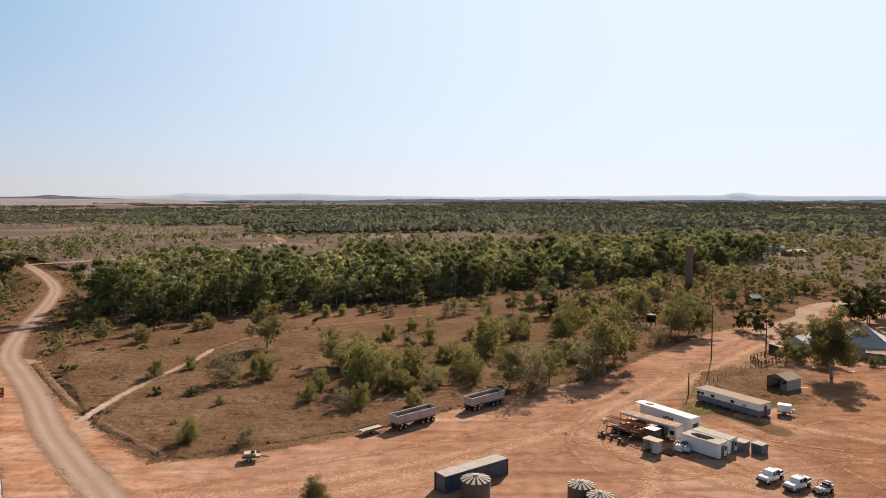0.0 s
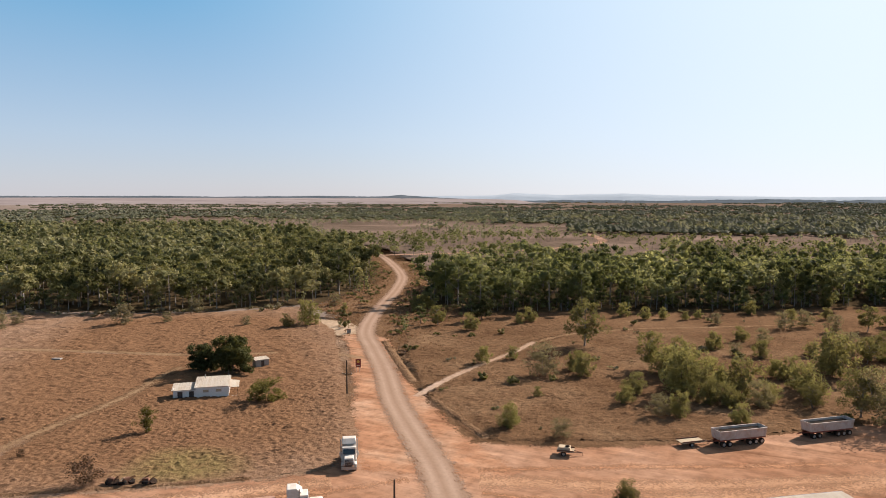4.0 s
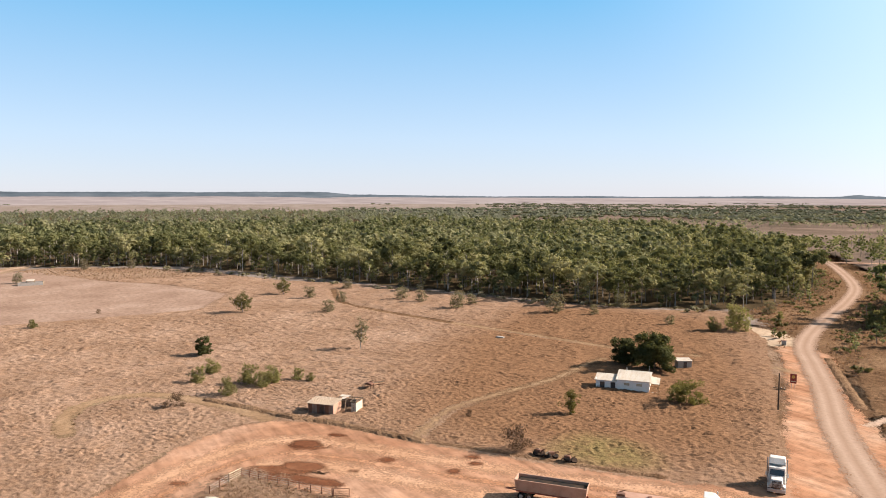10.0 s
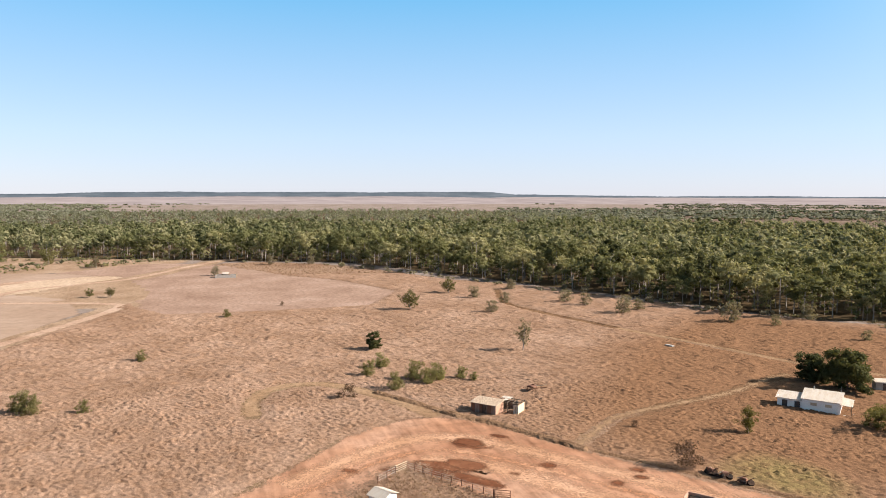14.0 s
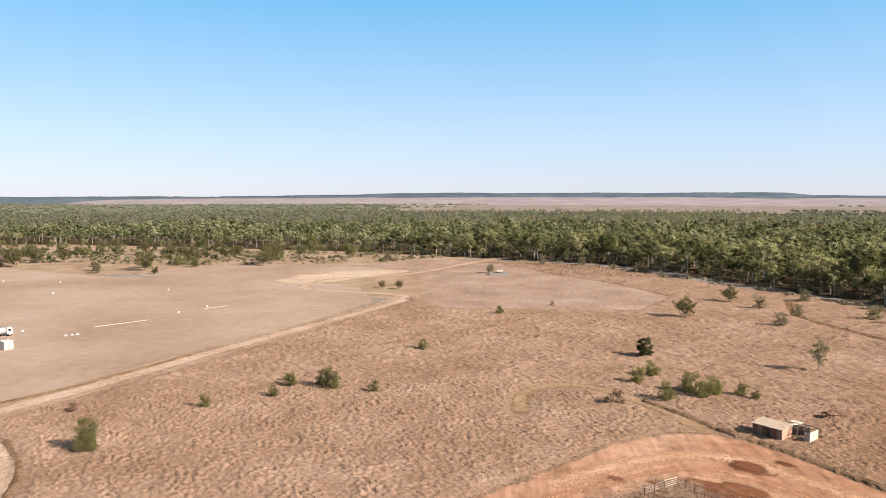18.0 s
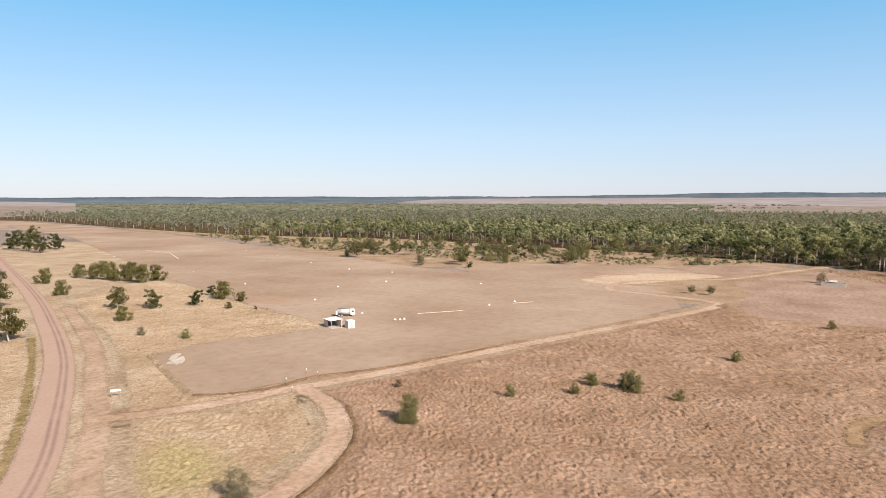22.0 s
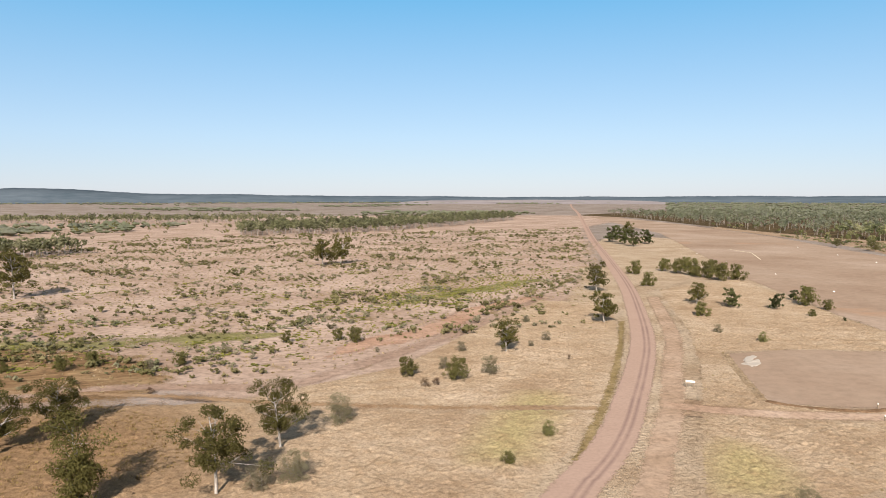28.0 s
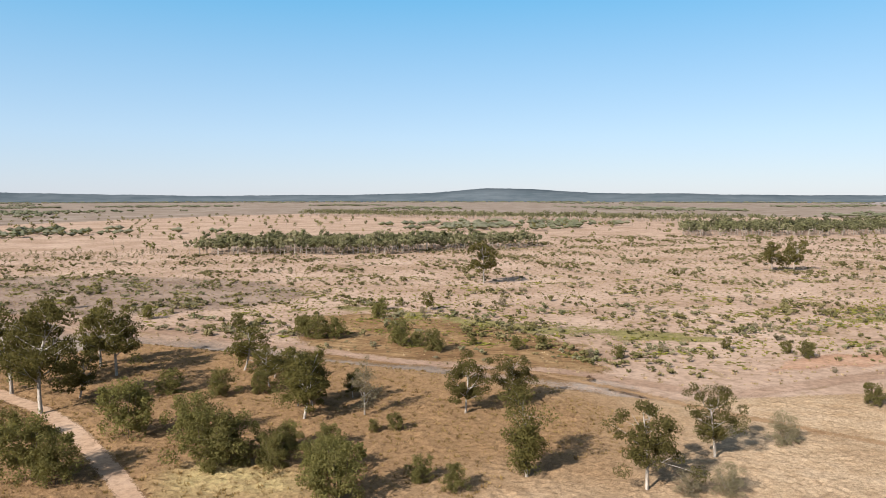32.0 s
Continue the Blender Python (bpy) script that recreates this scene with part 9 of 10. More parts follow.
post_fence([(-105.4, 27.1), (-102.6, 28.9), (-98, 32), (-91.2, 36.3)], "low wire fence round the grass island", 1.1, 2.2, P_RUST)
for (ax, ay), (bx, by), mat, lab in (((-103.9, 24.9), (-105.4, 27.1), P_CREAM, "pale steel farm gate"), ((-91.2, 36.1), (-90.0, 38.2), P_RUST, "rusty steel farm gate")):
    gate = thing("farm_gate", lab, "gate", ax, ay, math.degrees(math.atan2(by - ay, bx - ax)), group="farm gates")
    n = math.hypot(bx - ax, by - ay)
    part("frame", Shape().bar((0, 0, 0.25), (0, 0, 1.3), 0.05, 6).bar((n, 0, 0), (n, 0, 1.3), 0.05, 6).bar((0, 0, 1.25), (n, 0, 1.25), 0.05, 6).bar((0, 0, 0.3), (n, 0, 0.3), 0.04, 6), mat, gate)
    for z in (0.6, 0.9):
        part("rail", Shape().bar((0, 0, z), (n, 0, z), 0.03, 6), mat, gate)
    part("post", Shape().bar((0, 0, 0), (0, 0, 1.4), 0.08, 8), mat, gate)
gable_shed(-92.7, 20.4, 34, 2.6, 2.6, 2.1, 2.6, P_WHITE, T_PALE, "tiny white hut with a pale roof", name="hut")


def power_pole(x, y, high, turn, label, arm=True, lamp=False):
    p = thing("power_pole", label, "pole", x, y, turn, group="poles")
    part("pole", Shape().bar((0, 0, 0), (0, 0, high), 0.17, 10, 0.11), P_POLE, p)
    if arm:
        part("cross_arm", Shape().box(-1.1, 1.1, 0.1, 0.22, high * 0.58, high * 0.58 + 0.14), P_POLE, p)
        for u in (-0.95, -0.4, 0.4, 0.95):
            part("insulator", Shape().bar((u, 0.16, high * 0.58 + 0.14), (u, 0.16, high * 0.58 + 0.32), 0.05, 8), P_WHITE, p)
    if lamp:
        part("lamp_arm", Shape().bar((0, 0, high - 0.3), (0.9, 0, high), 0.04, 6), P_RIM, p)
        part("lamp_head", Shape().box(0.6, 1.3, -0.16, 0.16, high - 0.05, high + 0.12, 0.04), P_WHITE, p)
    return p


power_pole(-84.5, 127.5, 7.4, 20, "timber power pole with a cross arm")
power_pole(70.8, 184.7, 14.6, 60, "tall timber light pole beside the dirt road", False, True)
power_pole(86.5, 187.6, 10.1, 60, "timber pole with a lamp near the hotel", False, True)
power_pole(53.2, 151.0, 4.8, 0, "thin timber pole in rough grass", False)
power_pole(-47.2, 82.7, 4.0, 0, "short timber post in the yard", False)
sign = thing("road_sign", "dark red roadside board with a golden disc", "sign", -92.5, 144.6, 33)
part("post", Shape().bar((-0.35, 0, 0), (-0.35, 0, 3.2), 0.05, 8).bar((0.35, 0, 0), (0.35, 0, 3.2), 0.05, 8), P_RIM, sign)
board = part("board", Shape().box(-0.65, 0.65, -0.09, -0.04, 1.2, 3.3, 0.02), P_SIGN_RED, sign, "red board")
part("disc", Shape().bar((0, -0.09, 2.65), (0, -0.11, 2.65), 0.36, 20), P_SIGN_GOLD, board)
part("text_bar", Shape().box(-0.45, 0.45, -0.11, -0.085, 1.55, 1.75), P_CREAM, board)
box = thing("roadside_box", "small grey service box beside the clearing", "box", -121.6, 184.9, 30)
part("body", Shape().box(-0.6, 0.6, -0.5, 0.5, 0, 1.3, 0.05), P_CONCRETE, box)
part("lid", Shape().box(-0.68, 0.68, -0.58, 0.58, 1.3, 1.4, 0.02), P_RUST, box)
stand = thing("tank_stand", "dark water tank on a low timber stand", "tank", 68.2, 230.7, 20)
for u, v in ((-1, -1), (1, -1), (1, 1), (-1, 1)):
    part("leg", Shape().bar((u, v, 0), (u, v, 1.7), 0.12, 8), P_POLE, stand)
part("deck", Shape().box(-1.4, 1.4, -1.4, 1.4, 1.7, 1.9), P_WOOD, stand)
part("tank", Shape().bar((0, 0, 1.9), (0, 0, 4.2), 1.5, 24), P_TARP, stand)
part("lid", Shape().bar((0, 0, 4.2), (0, 0, 4.55), 1.55, 24, 0.3), T_PALE, stand)
stack = thing("chimney_stack", "tall old brick chimney stack among trees", "chimney", 118.6, 341.0, 12)
part("plinth", Shape().box(-1.6, 1.6, -1.6, 1.6, 0, 2.4, 0.05), P_BRICK, stack)
part("shaft", Shape().box(-1.4, 1.4, -1.4, 1.4, 2.4, 18.4, 0.05, (0.75, 0.75)), P_BRICK, stack)
part("cap", Shape().box(-1.15, 1.15, -1.15, 1.15, 18.4, 19.2, 0.05), P_BRICK, stack)


# ---- cottage and ruins in the field ----
def cottage():
    c = thing("cottage", "small white cottage with a low pale tin roof", "house", -114.9, 107.4, 39.5)
    part("front_wall", Shape().box(4.6, 11.3, 0, 0.15, 0, 2.5), P_BRIGHT, c)
    part("end_wall", Shape().box(11.15, 11.3, 0.15, 6.0, 0, 2.5), P_BRIGHT, c)
    part("back_wall", Shape().box(4.6, 11.15, 5.85, 6.0, 0, 2.75), P_BRIGHT, c)
    part("side_wall", Shape().box(4.6, 4.75, 0.15, 5.85, 0, 2.6), P_BRIGHT, c)
    part("roof", Shape().sheet([(4.3, -0.4, 2.5), (11.6, -0.4, 2.5), (11.6, 6.4, 3.15), (4.3, 6.4, 3.15)], 0.1), T_PALE, c, "pale sloping tin roof")
    part("lean_to_wall", Shape().box(0, 4.6, 0.3, 0.42, 0, 2.0).box(0, 0.12, 0.42, 4.2, 0, 2.2).box(0, 4.6, 4.1, 4.2, 0, 2.3), P_BRIGHT, c)
    part("lean_to_roof", Shape().sheet([(-0.3, -0.2, 2.05), (4.55, -0.2, 2.05), (4.55, 4.5, 2.5), (-0.3, 4.5, 2.5)], 0.08), T_PALE, c)
    # openings are solid dark panels; the inside's shade is put into them
    for u in (0.9, 3.2):
        part("doorway", Shape().box(u, u + 1.0, 0.24, 0.33, 0, 1.6), P_DARK, c, "dark panel in place of an open doorway's shade")
    for u in (6.0, 8.6):
        w = part("window", Shape().box(u, u + 1.3, -0.05, 0.05, 1.2, 1.9), P_BRIGHT, c)
        part("pane", Shape().box(u + 0.08, u + 1.22, -0.07, -0.03, 1.27, 1.83), P_CREAM, w)
    part("end_window", Shape().box(11.28, 11.34, 0.5, 1.0, 1.3, 1.9), P_GLASS, c)
    part("porch_roof", Shape().sheet([(11.35, 0.2, 2.1), (13.4, 0.2, 2.0), (13.4, 5.5, 2.1), (11.35, 5.5, 2.4)], 0.07), T_PALE, c)
    for v in (0.4, 5.2):
        part("porch_post", Shape().bar((13.2, v, 0), (13.2, v, 2.05), 0.06, 6), P_WOOD, c)
    part("slab", Shape().box(11.3, 13.6, 0.1, 5.6, 0, 0.12), P_CONCRETE, c)
    part("flue", Shape().bar((6.2, 5.0, 3.2), (6.2, 5.0, 4.0), 0.09, 8).bar((11.0, 5.4, 3.2), (11.0, 5.4, 4.7), 0.03, 6), P_RIM, c)
    return c


cottage()
outhouse = thing("outhouse", "small grey block outhouse beside the mango trees", "shed", -118.0, 139.0, 60)
part("wall", Shape().box(-1.7, 1.7, -1.2, 1.2, 0, 2.0), P_CONCRETE, outhouse)
part("roof", Shape().sheet([(-1.9, -1.4, 2.0), (1.9, -1.4, 2.0), (1.9, 1.4, 2.25), (-1.9, 1.4, 2.25)], 0.07), T_PALE, outhouse)
part("door", Shape().box(-0.3, 0.5, -1.24, -1.18, 0, 1.7), P_DARK, outhouse)
old = thing("old_shed", "rusted tin shed with a pale flat roof", "shed", -128.9, 49.6, 42)
part("front_wall", Shape().box(-2.7, 2.7, -1.75, -1.65, 0, 2.2), T_WALL, old)
part("end_wall", Shape().box(2.6, 2.7, -1.65, 1.75, 0, 2.3), P_DUSTY, old, "faded pink end wall")
part("end_wall", Shape().box(-2.7, -2.6, -1.65, 1.75, 0, 2.3), T_WALL, old)
part("back_wall", Shape().box(-2.6, 2.6, 1.65, 1.75, 0, 2.4), T_WALL, old)
part("roof", Shape().sheet([(-2.95, -2.0, 2.2), (2.95, -2.0, 2.2), (2.95, 2.0, 2.5), (-2.95, 2.0, 2.5)], 0.07), T_ROOF, old, "tan tin roof")
# solid dark panel that carries the shade inside the doorway
part("doorway", Shape().box(-0.2, 0.7, -1.78, -1.72, 0, 1.9), P_DARK, old)
for i in range(6):
    part("wall_sheet", Shape().box(-2.6 + i * 0.88, -1.8 + i * 0.88, -1.78, -1.752, 0.05, 2.15), T_WALL if i % 2 else P_RUST, old)
ruin = thing("ruined_shed", "roofless timber shed frame with a few tin sheets", "shed", -128.0, 54.3, 42)
for u in (-2.2, 0, 2.2):
    for v in (-1.6, 1.6):
        part("post", Shape().box(u - 0.07, u + 0.07, v - 0.07, v + 0.07, 0, 2.1), P_WOOD, ruin)
for v in (-1.6, 0, 1.6):
    part("beam", Shape().box(-2.4, 2.4, v - 0.06, v + 0.06, 2.1, 2.24), P_WOOD, ruin)
for u in (-2.2, -1.1, 0, 1.1, 2.2):
    part("rafter", Shape().box(u - 0.05, u + 0.05, -1.8, 1.8, 2.24, 2.36), P_POLE, ruin)
part("roof_sheet", Shape().sheet([(-2.4, 0.6, 2.4), (-0.4, 0.6, 2.4), (-0.4, 1.9, 2.42), (-2.4, 1.9, 2.42)], 0.03), T_PALE, ruin)
part("roof_sheet", Shape().sheet([(-1.4, -0.8, 2.4), (-0.6, -0.8, 2.4), (-0.6, 0.3, 2.4), (-1.4, 0.3, 2.4)], 0.03), T_PALE, ruin)
for u in (1.3, 1.9):
    part("wall_sheet", Shape().box(u, u + 0.45, -1.7, -1.64, 0, 2.0), T_PALE, ruin)
part("wall_sheet", Shape().box(2.2, 2.26, -1.5, 1.5, 0, 1.9), P_CREAM, ruin)
part("wall_sheet", Shape().box(-2.3, 0.9, 1.62, 1.68, 0, 1.8), T_WALL, ruin)
wreck = thing("old_hay_rake", "rusted wheel frame of an old farm implement", "machine", -139.8, 64.2, 35)
for v in (-0.7, 0.7):
    s = Shape()
    for i in range(18):
        a, b = i * 0.349, (i + 1) * 0.349
        s.bar((0.75 * math.cos(a), v, 0.75 + 0.75 * math.sin(a)), (0.75 * math.cos(b), v, 0.75 + 0.75 * math.sin(b)), 0.09, 5)
    for i in range(6):
        a = i * 1.047
        s.bar((0, v, 0.75), (0.75 * math.cos(a), v, 0.75 + 0.75 * math.sin(a)), 0.035, 5)
    part("wheel", s, P_RUST, wreck)
part("frame", Shape().bar((0, -1.0, 0.75), (0, 1.0, 0.75), 0.07, 6).bar((0, 0, 0.75), (3.6, 0.4, 1.5), 0.07, 6).box(-0.8, 0.9, -0.8, 0.8, 1.1, 1.4, 0.1), P_RUST, wreck)
part("beam", Shape().bar((0.5, 0.5, 1.3), (3.2, 0.9, 1.9), 0.06, 6), P_CREAM, wreck)


def scrap(x, y, turn, seed, label):
    rng = random.Random(seed)
    s = thing("scrap_heap", label, "scrap", x, y, turn, group="scrap by the field")
    for i in range(4):
        u, v = rng.uniform(-1.0, 1.0), rng.uniform(-0.6, 0.6)
        part("scrap_tyre", Shape().bar((u, v, 0.1 + 0.1 * i), (u + rng.uniform(-0.15, 0.15), v + rng.uniform(-0.2, 0.2), 0.36 + 0.12 * i), 0.5, 14), P_TYRE, s)
    part("scrap_block", Shape().box(-0.7, 0.5, -0.4, 0.4, 0.3, 1.1, 0.12, (0.8, 0.7)), P_RUST, s)
    for i in range(4):
        part("scrap_bar", Shape().bar((rng.uniform(-1.2, 0), rng.uniform(-0.6, 0.6), 0.2), (rng.uniform(0, 1.4), rng.uniform(-0.6, 0.6), rng.uniform(0.8, 1.6)), 0.05, 5), P_RUST, s)
    part("panel", Shape().sheet([(-1.1, 0.2, 0.6), (-0.4, 0.6, 0.9), (-0.2, 0.1, 1.2), (-0.9, -0.3, 0.9)], 0.04), P_CREAM, s)
    return s


scrap(-89.0, 71.2, 10, 3, "heap of rusted axles and tyres beside a bare bush")
scrap(-87.2, 72.3, 70, 4, "old engine block and tyres in the grass")
scrap(-84.4, 73.4, 30, 5, "low rusted scrap heap at the yard's edge")
s = Shape()
slab = thing("concrete_trough", "pale concrete trough in the dry field", "trough", -170.5, 121.0, 20)
part("body", s.box(-1.2, 1.2, -0.5, 0.5, 0, 0.6, 0.05), P_CONCRETE, slab)


# ---- airstrip ----
def strip_shelter():
    t = thing("airstrip_shelter", "white tin shelter with one open side beside the airstrip", "shed", -186.0, -143.6, 62)
    part("wall", Shape().box(-2.6, 2.6, 1.9, 2.0, 0, 2.6), P_WHITE, t)
    # this wall's shade is put into its colour as slate grey
    part("side_wall", Shape().box(-2.7, -2.6, -2.0, 1.9, 0, 2.6), P_SLATE, t, "side wall with its shade put into grey paint")
    part("back_wall", Shape().box(-2.6, 0.2, -2.0, -1.9, 0, 2.5), P_RIM, t)
    part("roof", Shape().sheet([(-2.9, -2.3, 2.55), (2.9, -2.3, 2.55), (2.9, 2.3, 2.85), (-2.9, 2.3, 2.85)], 0.08), P_WHITE, t, "white roof")
    for v in (-1.8, 1.8):
        part("post", Shape().box(2.5, 2.62, v - 0.06, v + 0.06, 0, 2.6), P_RIM, t)
    part("slab", Shape().box(-2.8, 3.2, -2.2, 2.2, 0, 0.08), P_CONCRETE, t)
    part("bench", Shape().box(-1.8, 1.0, 1.2, 1.7, 0.4, 0.5).box(-1.7, -1.6, 1.3, 1.6, 0.08, 0.4).box(0.8, 0.9, 1.3, 1.6, 0.08, 0.4), P_WOOD, t)
    return t


strip_shelter()
store = thing("fuel_store", "white square fuel store box", "shed", -187.4, -137.8, 62)
part("body", Shape().box(-1.3, 1.3, -1.2, 1.2, 0.1, 2.4, 0.04), P_WHITE, store)
part("roof", Shape().box(-1.4, 1.4, -1.3, 1.3, 2.4, 2.5, 0.02), P_WHITE, store)
part("door", Shape().box(1.28, 1.34, -0.45, 0.45, 0.15, 2.1), P_RIM, store)
part("base", Shape().box(-1.3, 1.3, -1.2, 1.2, 0, 0.1), P_CONCRETE, store)


def fuel_truck():
    t = thing("fuel_truck", "white fuel truck with a silver round tank", "truck", -205.0, -152.6, -52)
    part("chassis", Shape().box(-3.2, 3.0, -0.45, 0.45, 0.6, 0.85), P_DARK, t)
    cab = part("cab", Shape().box(-3.4, -1.7, -1.1, 1.1, 0.6, 2.6, 0.12, (0.85, 0.92), (0.12, 0)), P_WHITE, t)
    part("windscreen", Shape().sheet([(-3.4, 0.9, 1.55), (-3.4, -0.9, 1.55), (-3.2, -0.85, 2.35), (-3.2, 0.85, 2.35)], 0.03), P_GLASS, cab)
    for s in (-1, 1):
        part("side_window", Shape().box(-2.9, -2.1, s * 1.06 - 0.02, s * 1.06 + 0.02, 1.6, 2.2), P_GLASS, cab)
        for u in (-2.6, 1.3, 2.3):
            wheel(t, u, s * 0.9, 0.45, 0.35, s)
    part("tank", Shape().bar((-1.4, 0, 1.75), (2.9, 0, 1.75), 1.0, 24), P_SILVER, t, "silver cylindrical tank", True)
    for u in (-1.2, 0.2, 1.6, 2.8):
        part("tank_band", Shape().bar((u - 0.05, 0, 1.75), (u + 0.05, 0, 1.75), 1.03, 24), P_RIM, t)
    part("catwalk", Shape().box(-1.3, 2.8, -0.25, 0.25, 2.74, 2.82), P_DARK, t)
    part("pump_box", Shape().box(2.9, 3.5, -0.9, 0.9, 0.7, 2.0, 0.05), P_WHITE, t)
    return t


fuel_truck()
cone = thing("strip_marker", "white cone marker on the airstrip", "marker", -231, -187.6, group="airstrip markers")
part("cone", Shape().bar((0, 0, 0.05), (0, 0, 0.5), 0.45, 16, 0.1), P_WHITE, cone)
part("rim", Shape().bar((0, 0, 0.0), (0, 0, 0.06), 0.55, 16), P_WHITE, cone)
for x, y in ((-257, -252), (-284, -318), (-395, -355), (-361, -296), (-271, -206), (-213, -151), (-299, -197), (-337, -218), (-314, -151), (-253, -118), (-267, -113), (-207, -132.8), (-208.4, -131.6), (-209.6, -130.6), (-305, -385), (-330, -450), (-420, -410), (-450, -480), (-340, -250)):
    copy_thing(cone, pose(x, y, 0, 0, 0, x % 40))
for a, b in (((-222, -132.6), (-236.4, -121.2)), ((-262, -112), (-270, -106)), ((-381, -480), (-373, -443)), ((-373, -443), (-340, -395))):
    n = math.hypot(b[0] - a[0], b[1] - a[1])
    mark = thing("strip_line", "pale painted line marker on the airstrip", "marking", (a[0] + b[0]) / 2, (a[1] + b[1]) / 2, math.degrees(math.atan2(b[1] - a[1], b[0] - a[0])), group="airstrip lines")
    k = max(3, int(n / 3))
    for i in range(k):
        part("board", Shape().box(-n / 2 + i * n / k + 0.05, -n / 2 + (i + 1) * n / k - 0.1, -0.35, 0.35, 0.04, 0.11, 0.01), P_CREAM, mark)
pile = thing("gravel_heap", "spread heap of pale gravel at the airstrip's corner", "gravel", -127.5, -150.5, 40)
part("heap", Shape().dome(0, 0, 0.0, 4.0, 2.0, 0.32, 0.9, 2).dome(-4.2, -0.8, 0.0, 3.4, 1.2, 0.2, 0.9, 5).dome(2.2, 1.6, 0, 2.8, 1.0, 0.2, 0.9, 8), paint("pale_gravel", (0.36, 0.31, 0.26), 0.9, (0.36, 0.29, 0.23), 0.4), pile)
board = thing("notice_board", "white board on two low posts beside the road", "sign", -97.2, -133.6, 142)
part("board", Shape().box(-1.0, 1.0, -0.04, 0.04, 1.3, 1.75, 0.01), P_WHITE, board)
part("post", Shape().box(-0.85, -0.75, -0.05, 0.05, 0, 1.3).box(0.75, 0.85, -0.05, 0.05, 0, 1.3), P_WOOD, board)
for x, y in ((-132.3, -107.0), (-133.1, -111.1), (-118.5, -103.0), (-124.0, -109.5)):
    p = thing("marker_post", "short white painted post at the track junction", "post", x, y, group="junction posts")
    part("post", Shape().box(-0.08, 0.08, -0.08, 0.08, 0, 0.9), P_WOOD, p)
    part("tip", Shape().box(-0.09, 0.09, -0.09, 0.09, 0.9, 1.2), P_WHITE, p)
yards = thing("cattle_yard_ruin", "low grey remains of old stock yards", "ruin", -388.0, 2.0, 82)
for v in (-2.2, 2.2):
    part("wall", Shape().box(-5.2, 5.2, v - 0.12, v + 0.12, 0, 1.5, 0.03), P_CONCRETE, yards)
for u in (-5.2, -2.0, 1.4, 5.2):
    part("rail", Shape().box(u - 0.1, u + 0.1, -2.2, 2.2, 0, 1.9, 0.03), P_WOOD, yards)
part("roof_sheet", Shape().sheet([(-2.0, -2.2, 2.2), (1.4, -2.2, 2.2), (1.4, 2.2, 2.5), (-2.0, 2.2, 2.5)], 0.06), T_PALE, yards)


# ---- windrows and ditch banks ----
def bank(name, points, wide, high, material, label, seed):
    p = spline(points, 1.0)
    t = np.gradient(p, axis=0)
    t /= np.linalg.norm(t, axis=1)[:, None] + 1e-9
    side = np.stack([-t[:, 1], t[:, 0]], 1)
    rng = np.random.default_rng(seed)
    n = len(p)
    k = np.convolve(rng.uniform(0.3, 1.3, n + 4), np.ones(5) / 5, "valid")[:n] * rng.uniform(0.7, 1.3, n)
    k[[0, -1]] = 0.02
    rows = [np.c_[p + side * (o * wide * (0.8 + 0.4 * rng.random((n, 1)))), np.maximum(f * high * k, 0) - (0.02 if f == 0 else 0)] for o, f in ((-1, 0), (-0.45, 0.75), (0, 1), (0.4, 0.8), (1, 0))]
    i = np.arange(n - 1)
    faces = np.concatenate([np.stack([r * n + i, r * n + i + 1, (r + 1) * n + i + 1, (r + 1) * n + i], 1) for r in range(4)])
    return tagged(new(name, array_mesh(name, np.concatenate(rows), faces[:, ::-1], [material])), label, "bank", kind="structure")


M_BANK = earth("loose_bank_soil", (0.122, 0.0684, 0.038), (0.182, 0.11, 0.0646), (0.243, 0.152, 0.0912), broad=0.2, fine=1.6, bump=0.8)
M_BANK_PALE = earth("pale_bank_soil", (0.228, 0.152, 0.0912), (0.289, 0.205, 0.129), (0.342, 0.251, 0.167), broad=0.2, fine=1.6, bump=0.8)
bank("bank_yard", [(-150, 31), (-139, 37.8), (-129.5, 42.5), (-123.5, 47.5), (-112, 54), (-104, 58.5)], 1.3, 0.54, M_BANK, "dark soil bank along the yard's edge", 1)
bank("bank_yard_far", [(-104, 59), (-95, 65.5), (-85, 72.5), (-72, 82)], 0.9, 0.27, M_BANK, "low soil bank between yard and field", 2)
bank("bank_junction", [(-106, -120.5), (-111, -114), (-120, -109), (-131, -107.3), (-143, -99.5), (-159, -92), (-185, -83)], 1.2, 0.33, M_BANK, "graded windrow along the airstrip's near side", 3)
bank("bank_ditch", [(-106, 180), (-88, 157), (-76, 142)], 1.3, 0.42, M_BANK, "dark ditch bank beside the gravel road", 6)
bank("bank_ditch_near", [(-67, 133), (-58, 125), (-46, 114)], 1.2, 0.42, M_BANK, "dark ditch bank near the road junction", 7)
bank("bank_ditch_outer", [(-62, 134), (-54, 127), (-44, 117)], 0.9, 0.30, M_BANK, "second ditch bank near the junction", 8)
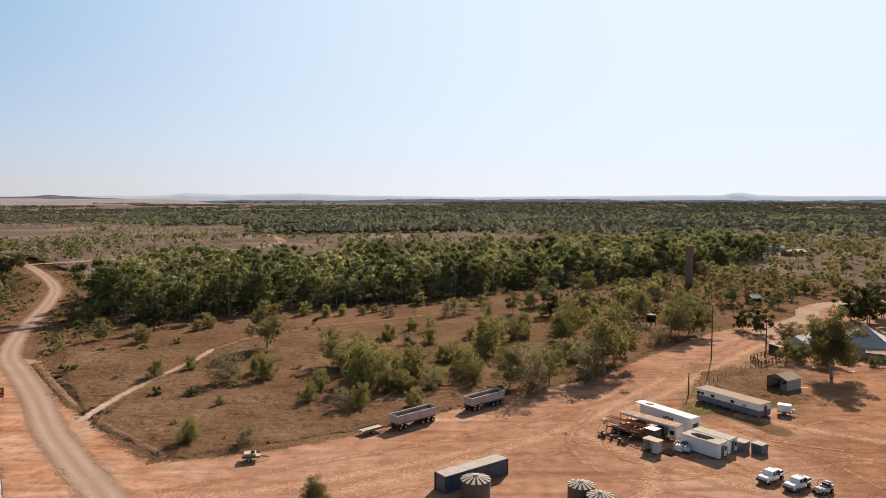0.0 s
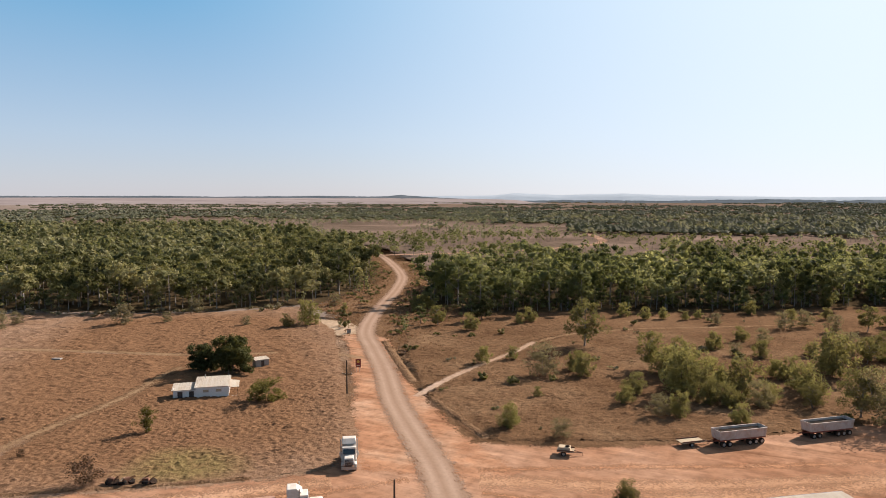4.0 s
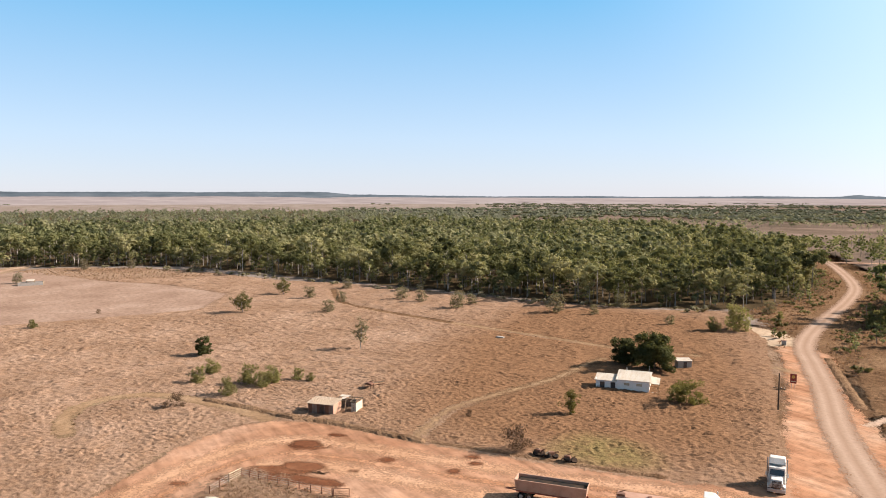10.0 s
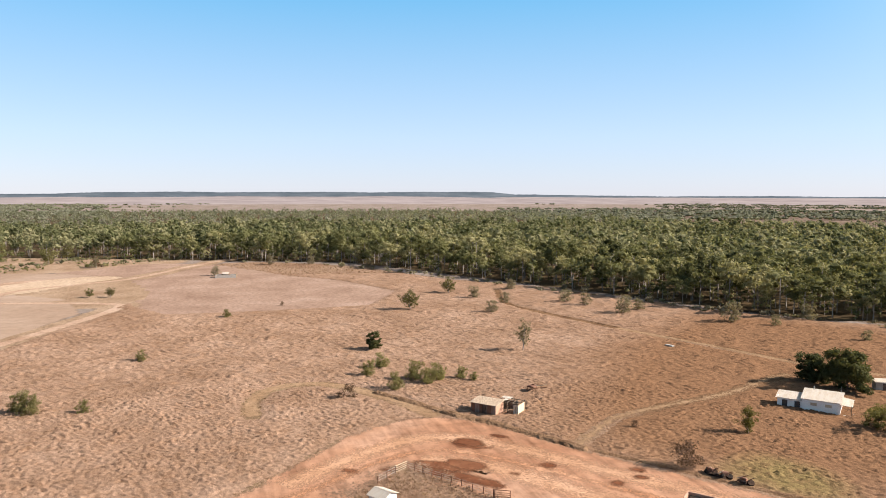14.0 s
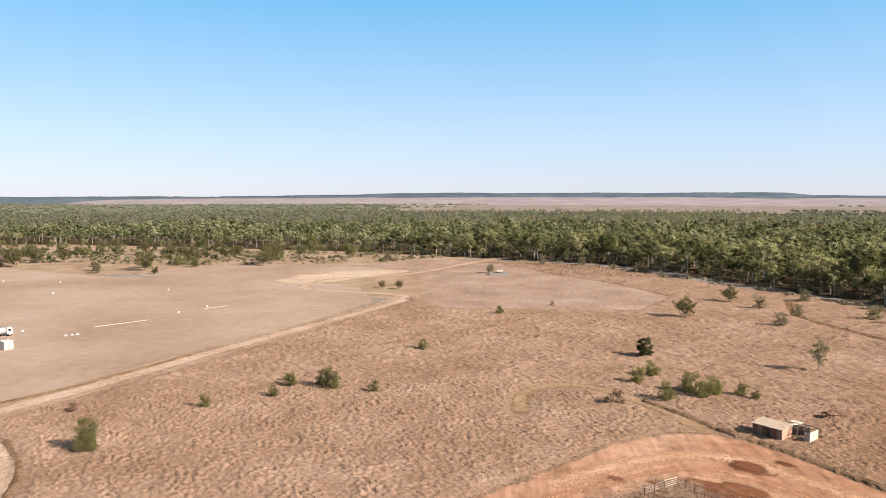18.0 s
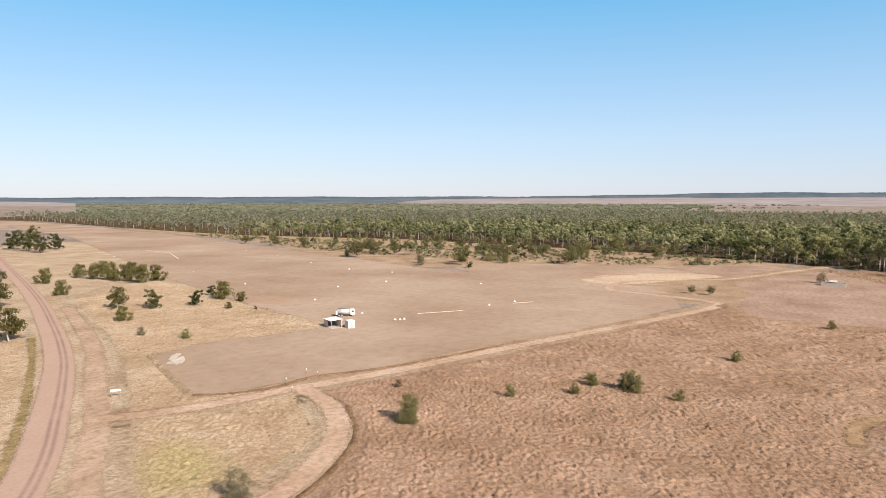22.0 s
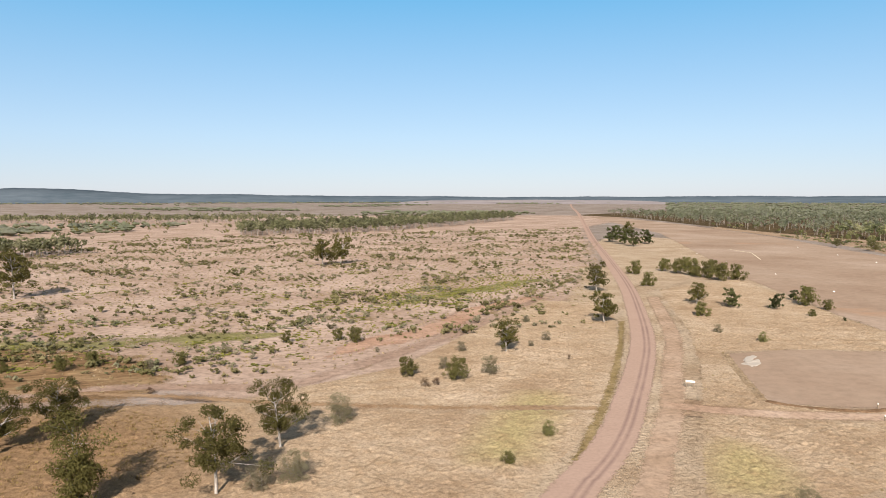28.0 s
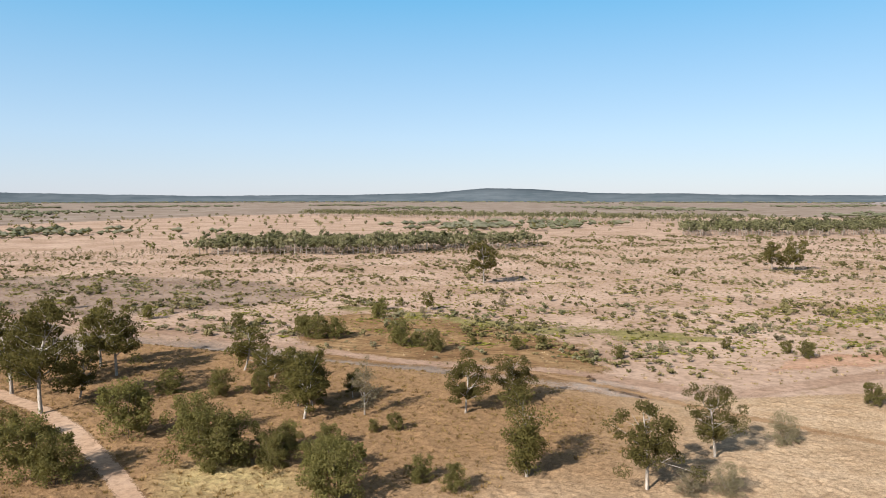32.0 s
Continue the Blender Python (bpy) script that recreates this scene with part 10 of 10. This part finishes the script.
bank("bank_loop", [(-117, -87), (-103, -74.5), (-86, -67.5), (-70, -64.5)], 0.8, 0.24, M_BANK, "soil windrow outside the track's bend", 9)
bank("bank_strip_left", [(-106, -121), (-116, -140), (-128, -161.5)], 1.2, 0.30, M_BANK_PALE, "grassy windrow at the airstrip's corner", 10)
bank("bank_field_track", [(-300, 121.5), (-262, 109.5), (-235, 113.5), (-200, 123.5)], 1.0, 0.30, M_BANK, "dark bank along the field's far track", 11)

old = thing("roofing_sheet", "pale loose roofing sheet lying on the soil", "sheet", 71.9, 164.5, 20, group="loose sheets")
part("sheet", Shape().box(-1.3, 1.3, -0.7, 0.7, 0.04, 0.12, 0.02), T_PALE, old)
part("block", Shape().box(-0.3, 0.3, -0.2, 0.2, 0, 0.05), P_WOOD, old)
old = thing("roofing_sheet", "pale loose roofing sheet lying on the soil", "sheet", 75.5, 168.8, 60, group="loose sheets")
part("sheet", Shape().box(-1.0, 1.0, -0.5, 0.5, 0.04, 0.12, 0.02), T_PALE, old)
part("block", Shape().box(-0.3, 0.3, -0.2, 0.2, 0, 0.05), P_WOOD, old)
old = thing("roofing_sheet", "pale loose roofing sheet lying on the soil", "sheet", 80.8, 156.7, -20, group="loose sheets")
part("sheet", Shape().box(-1.2, 1.2, -0.45, 0.45, 0.04, 0.12, 0.02), T_PALE, old)
part("block", Shape().box(-0.3, 0.3, -0.2, 0.2, 0, 0.05), P_WOOD, old)
old = thing("roofing_sheet", "pale loose roofing sheet lying on the soil", "sheet", 109.6, 176.0, 10, group="loose sheets")
part("sheet", Shape().box(-1.1, 1.1, -0.6, 0.6, 0.04, 0.12, 0.02), T_PALE, old)
part("block", Shape().box(-0.3, 0.3, -0.2, 0.2, 0, 0.05), P_WOOD, old)
old = thing("roofing_sheet", "pale loose roofing sheet lying on the soil", "sheet", 100.2, 171.3, 45, group="loose sheets")
part("sheet", Shape().box(-0.9, 0.9, -0.5, 0.5, 0.04, 0.12, 0.02), T_PALE, old)
part("block", Shape().box(-0.3, 0.3, -0.2, 0.2, 0, 0.05), P_WOOD, old)
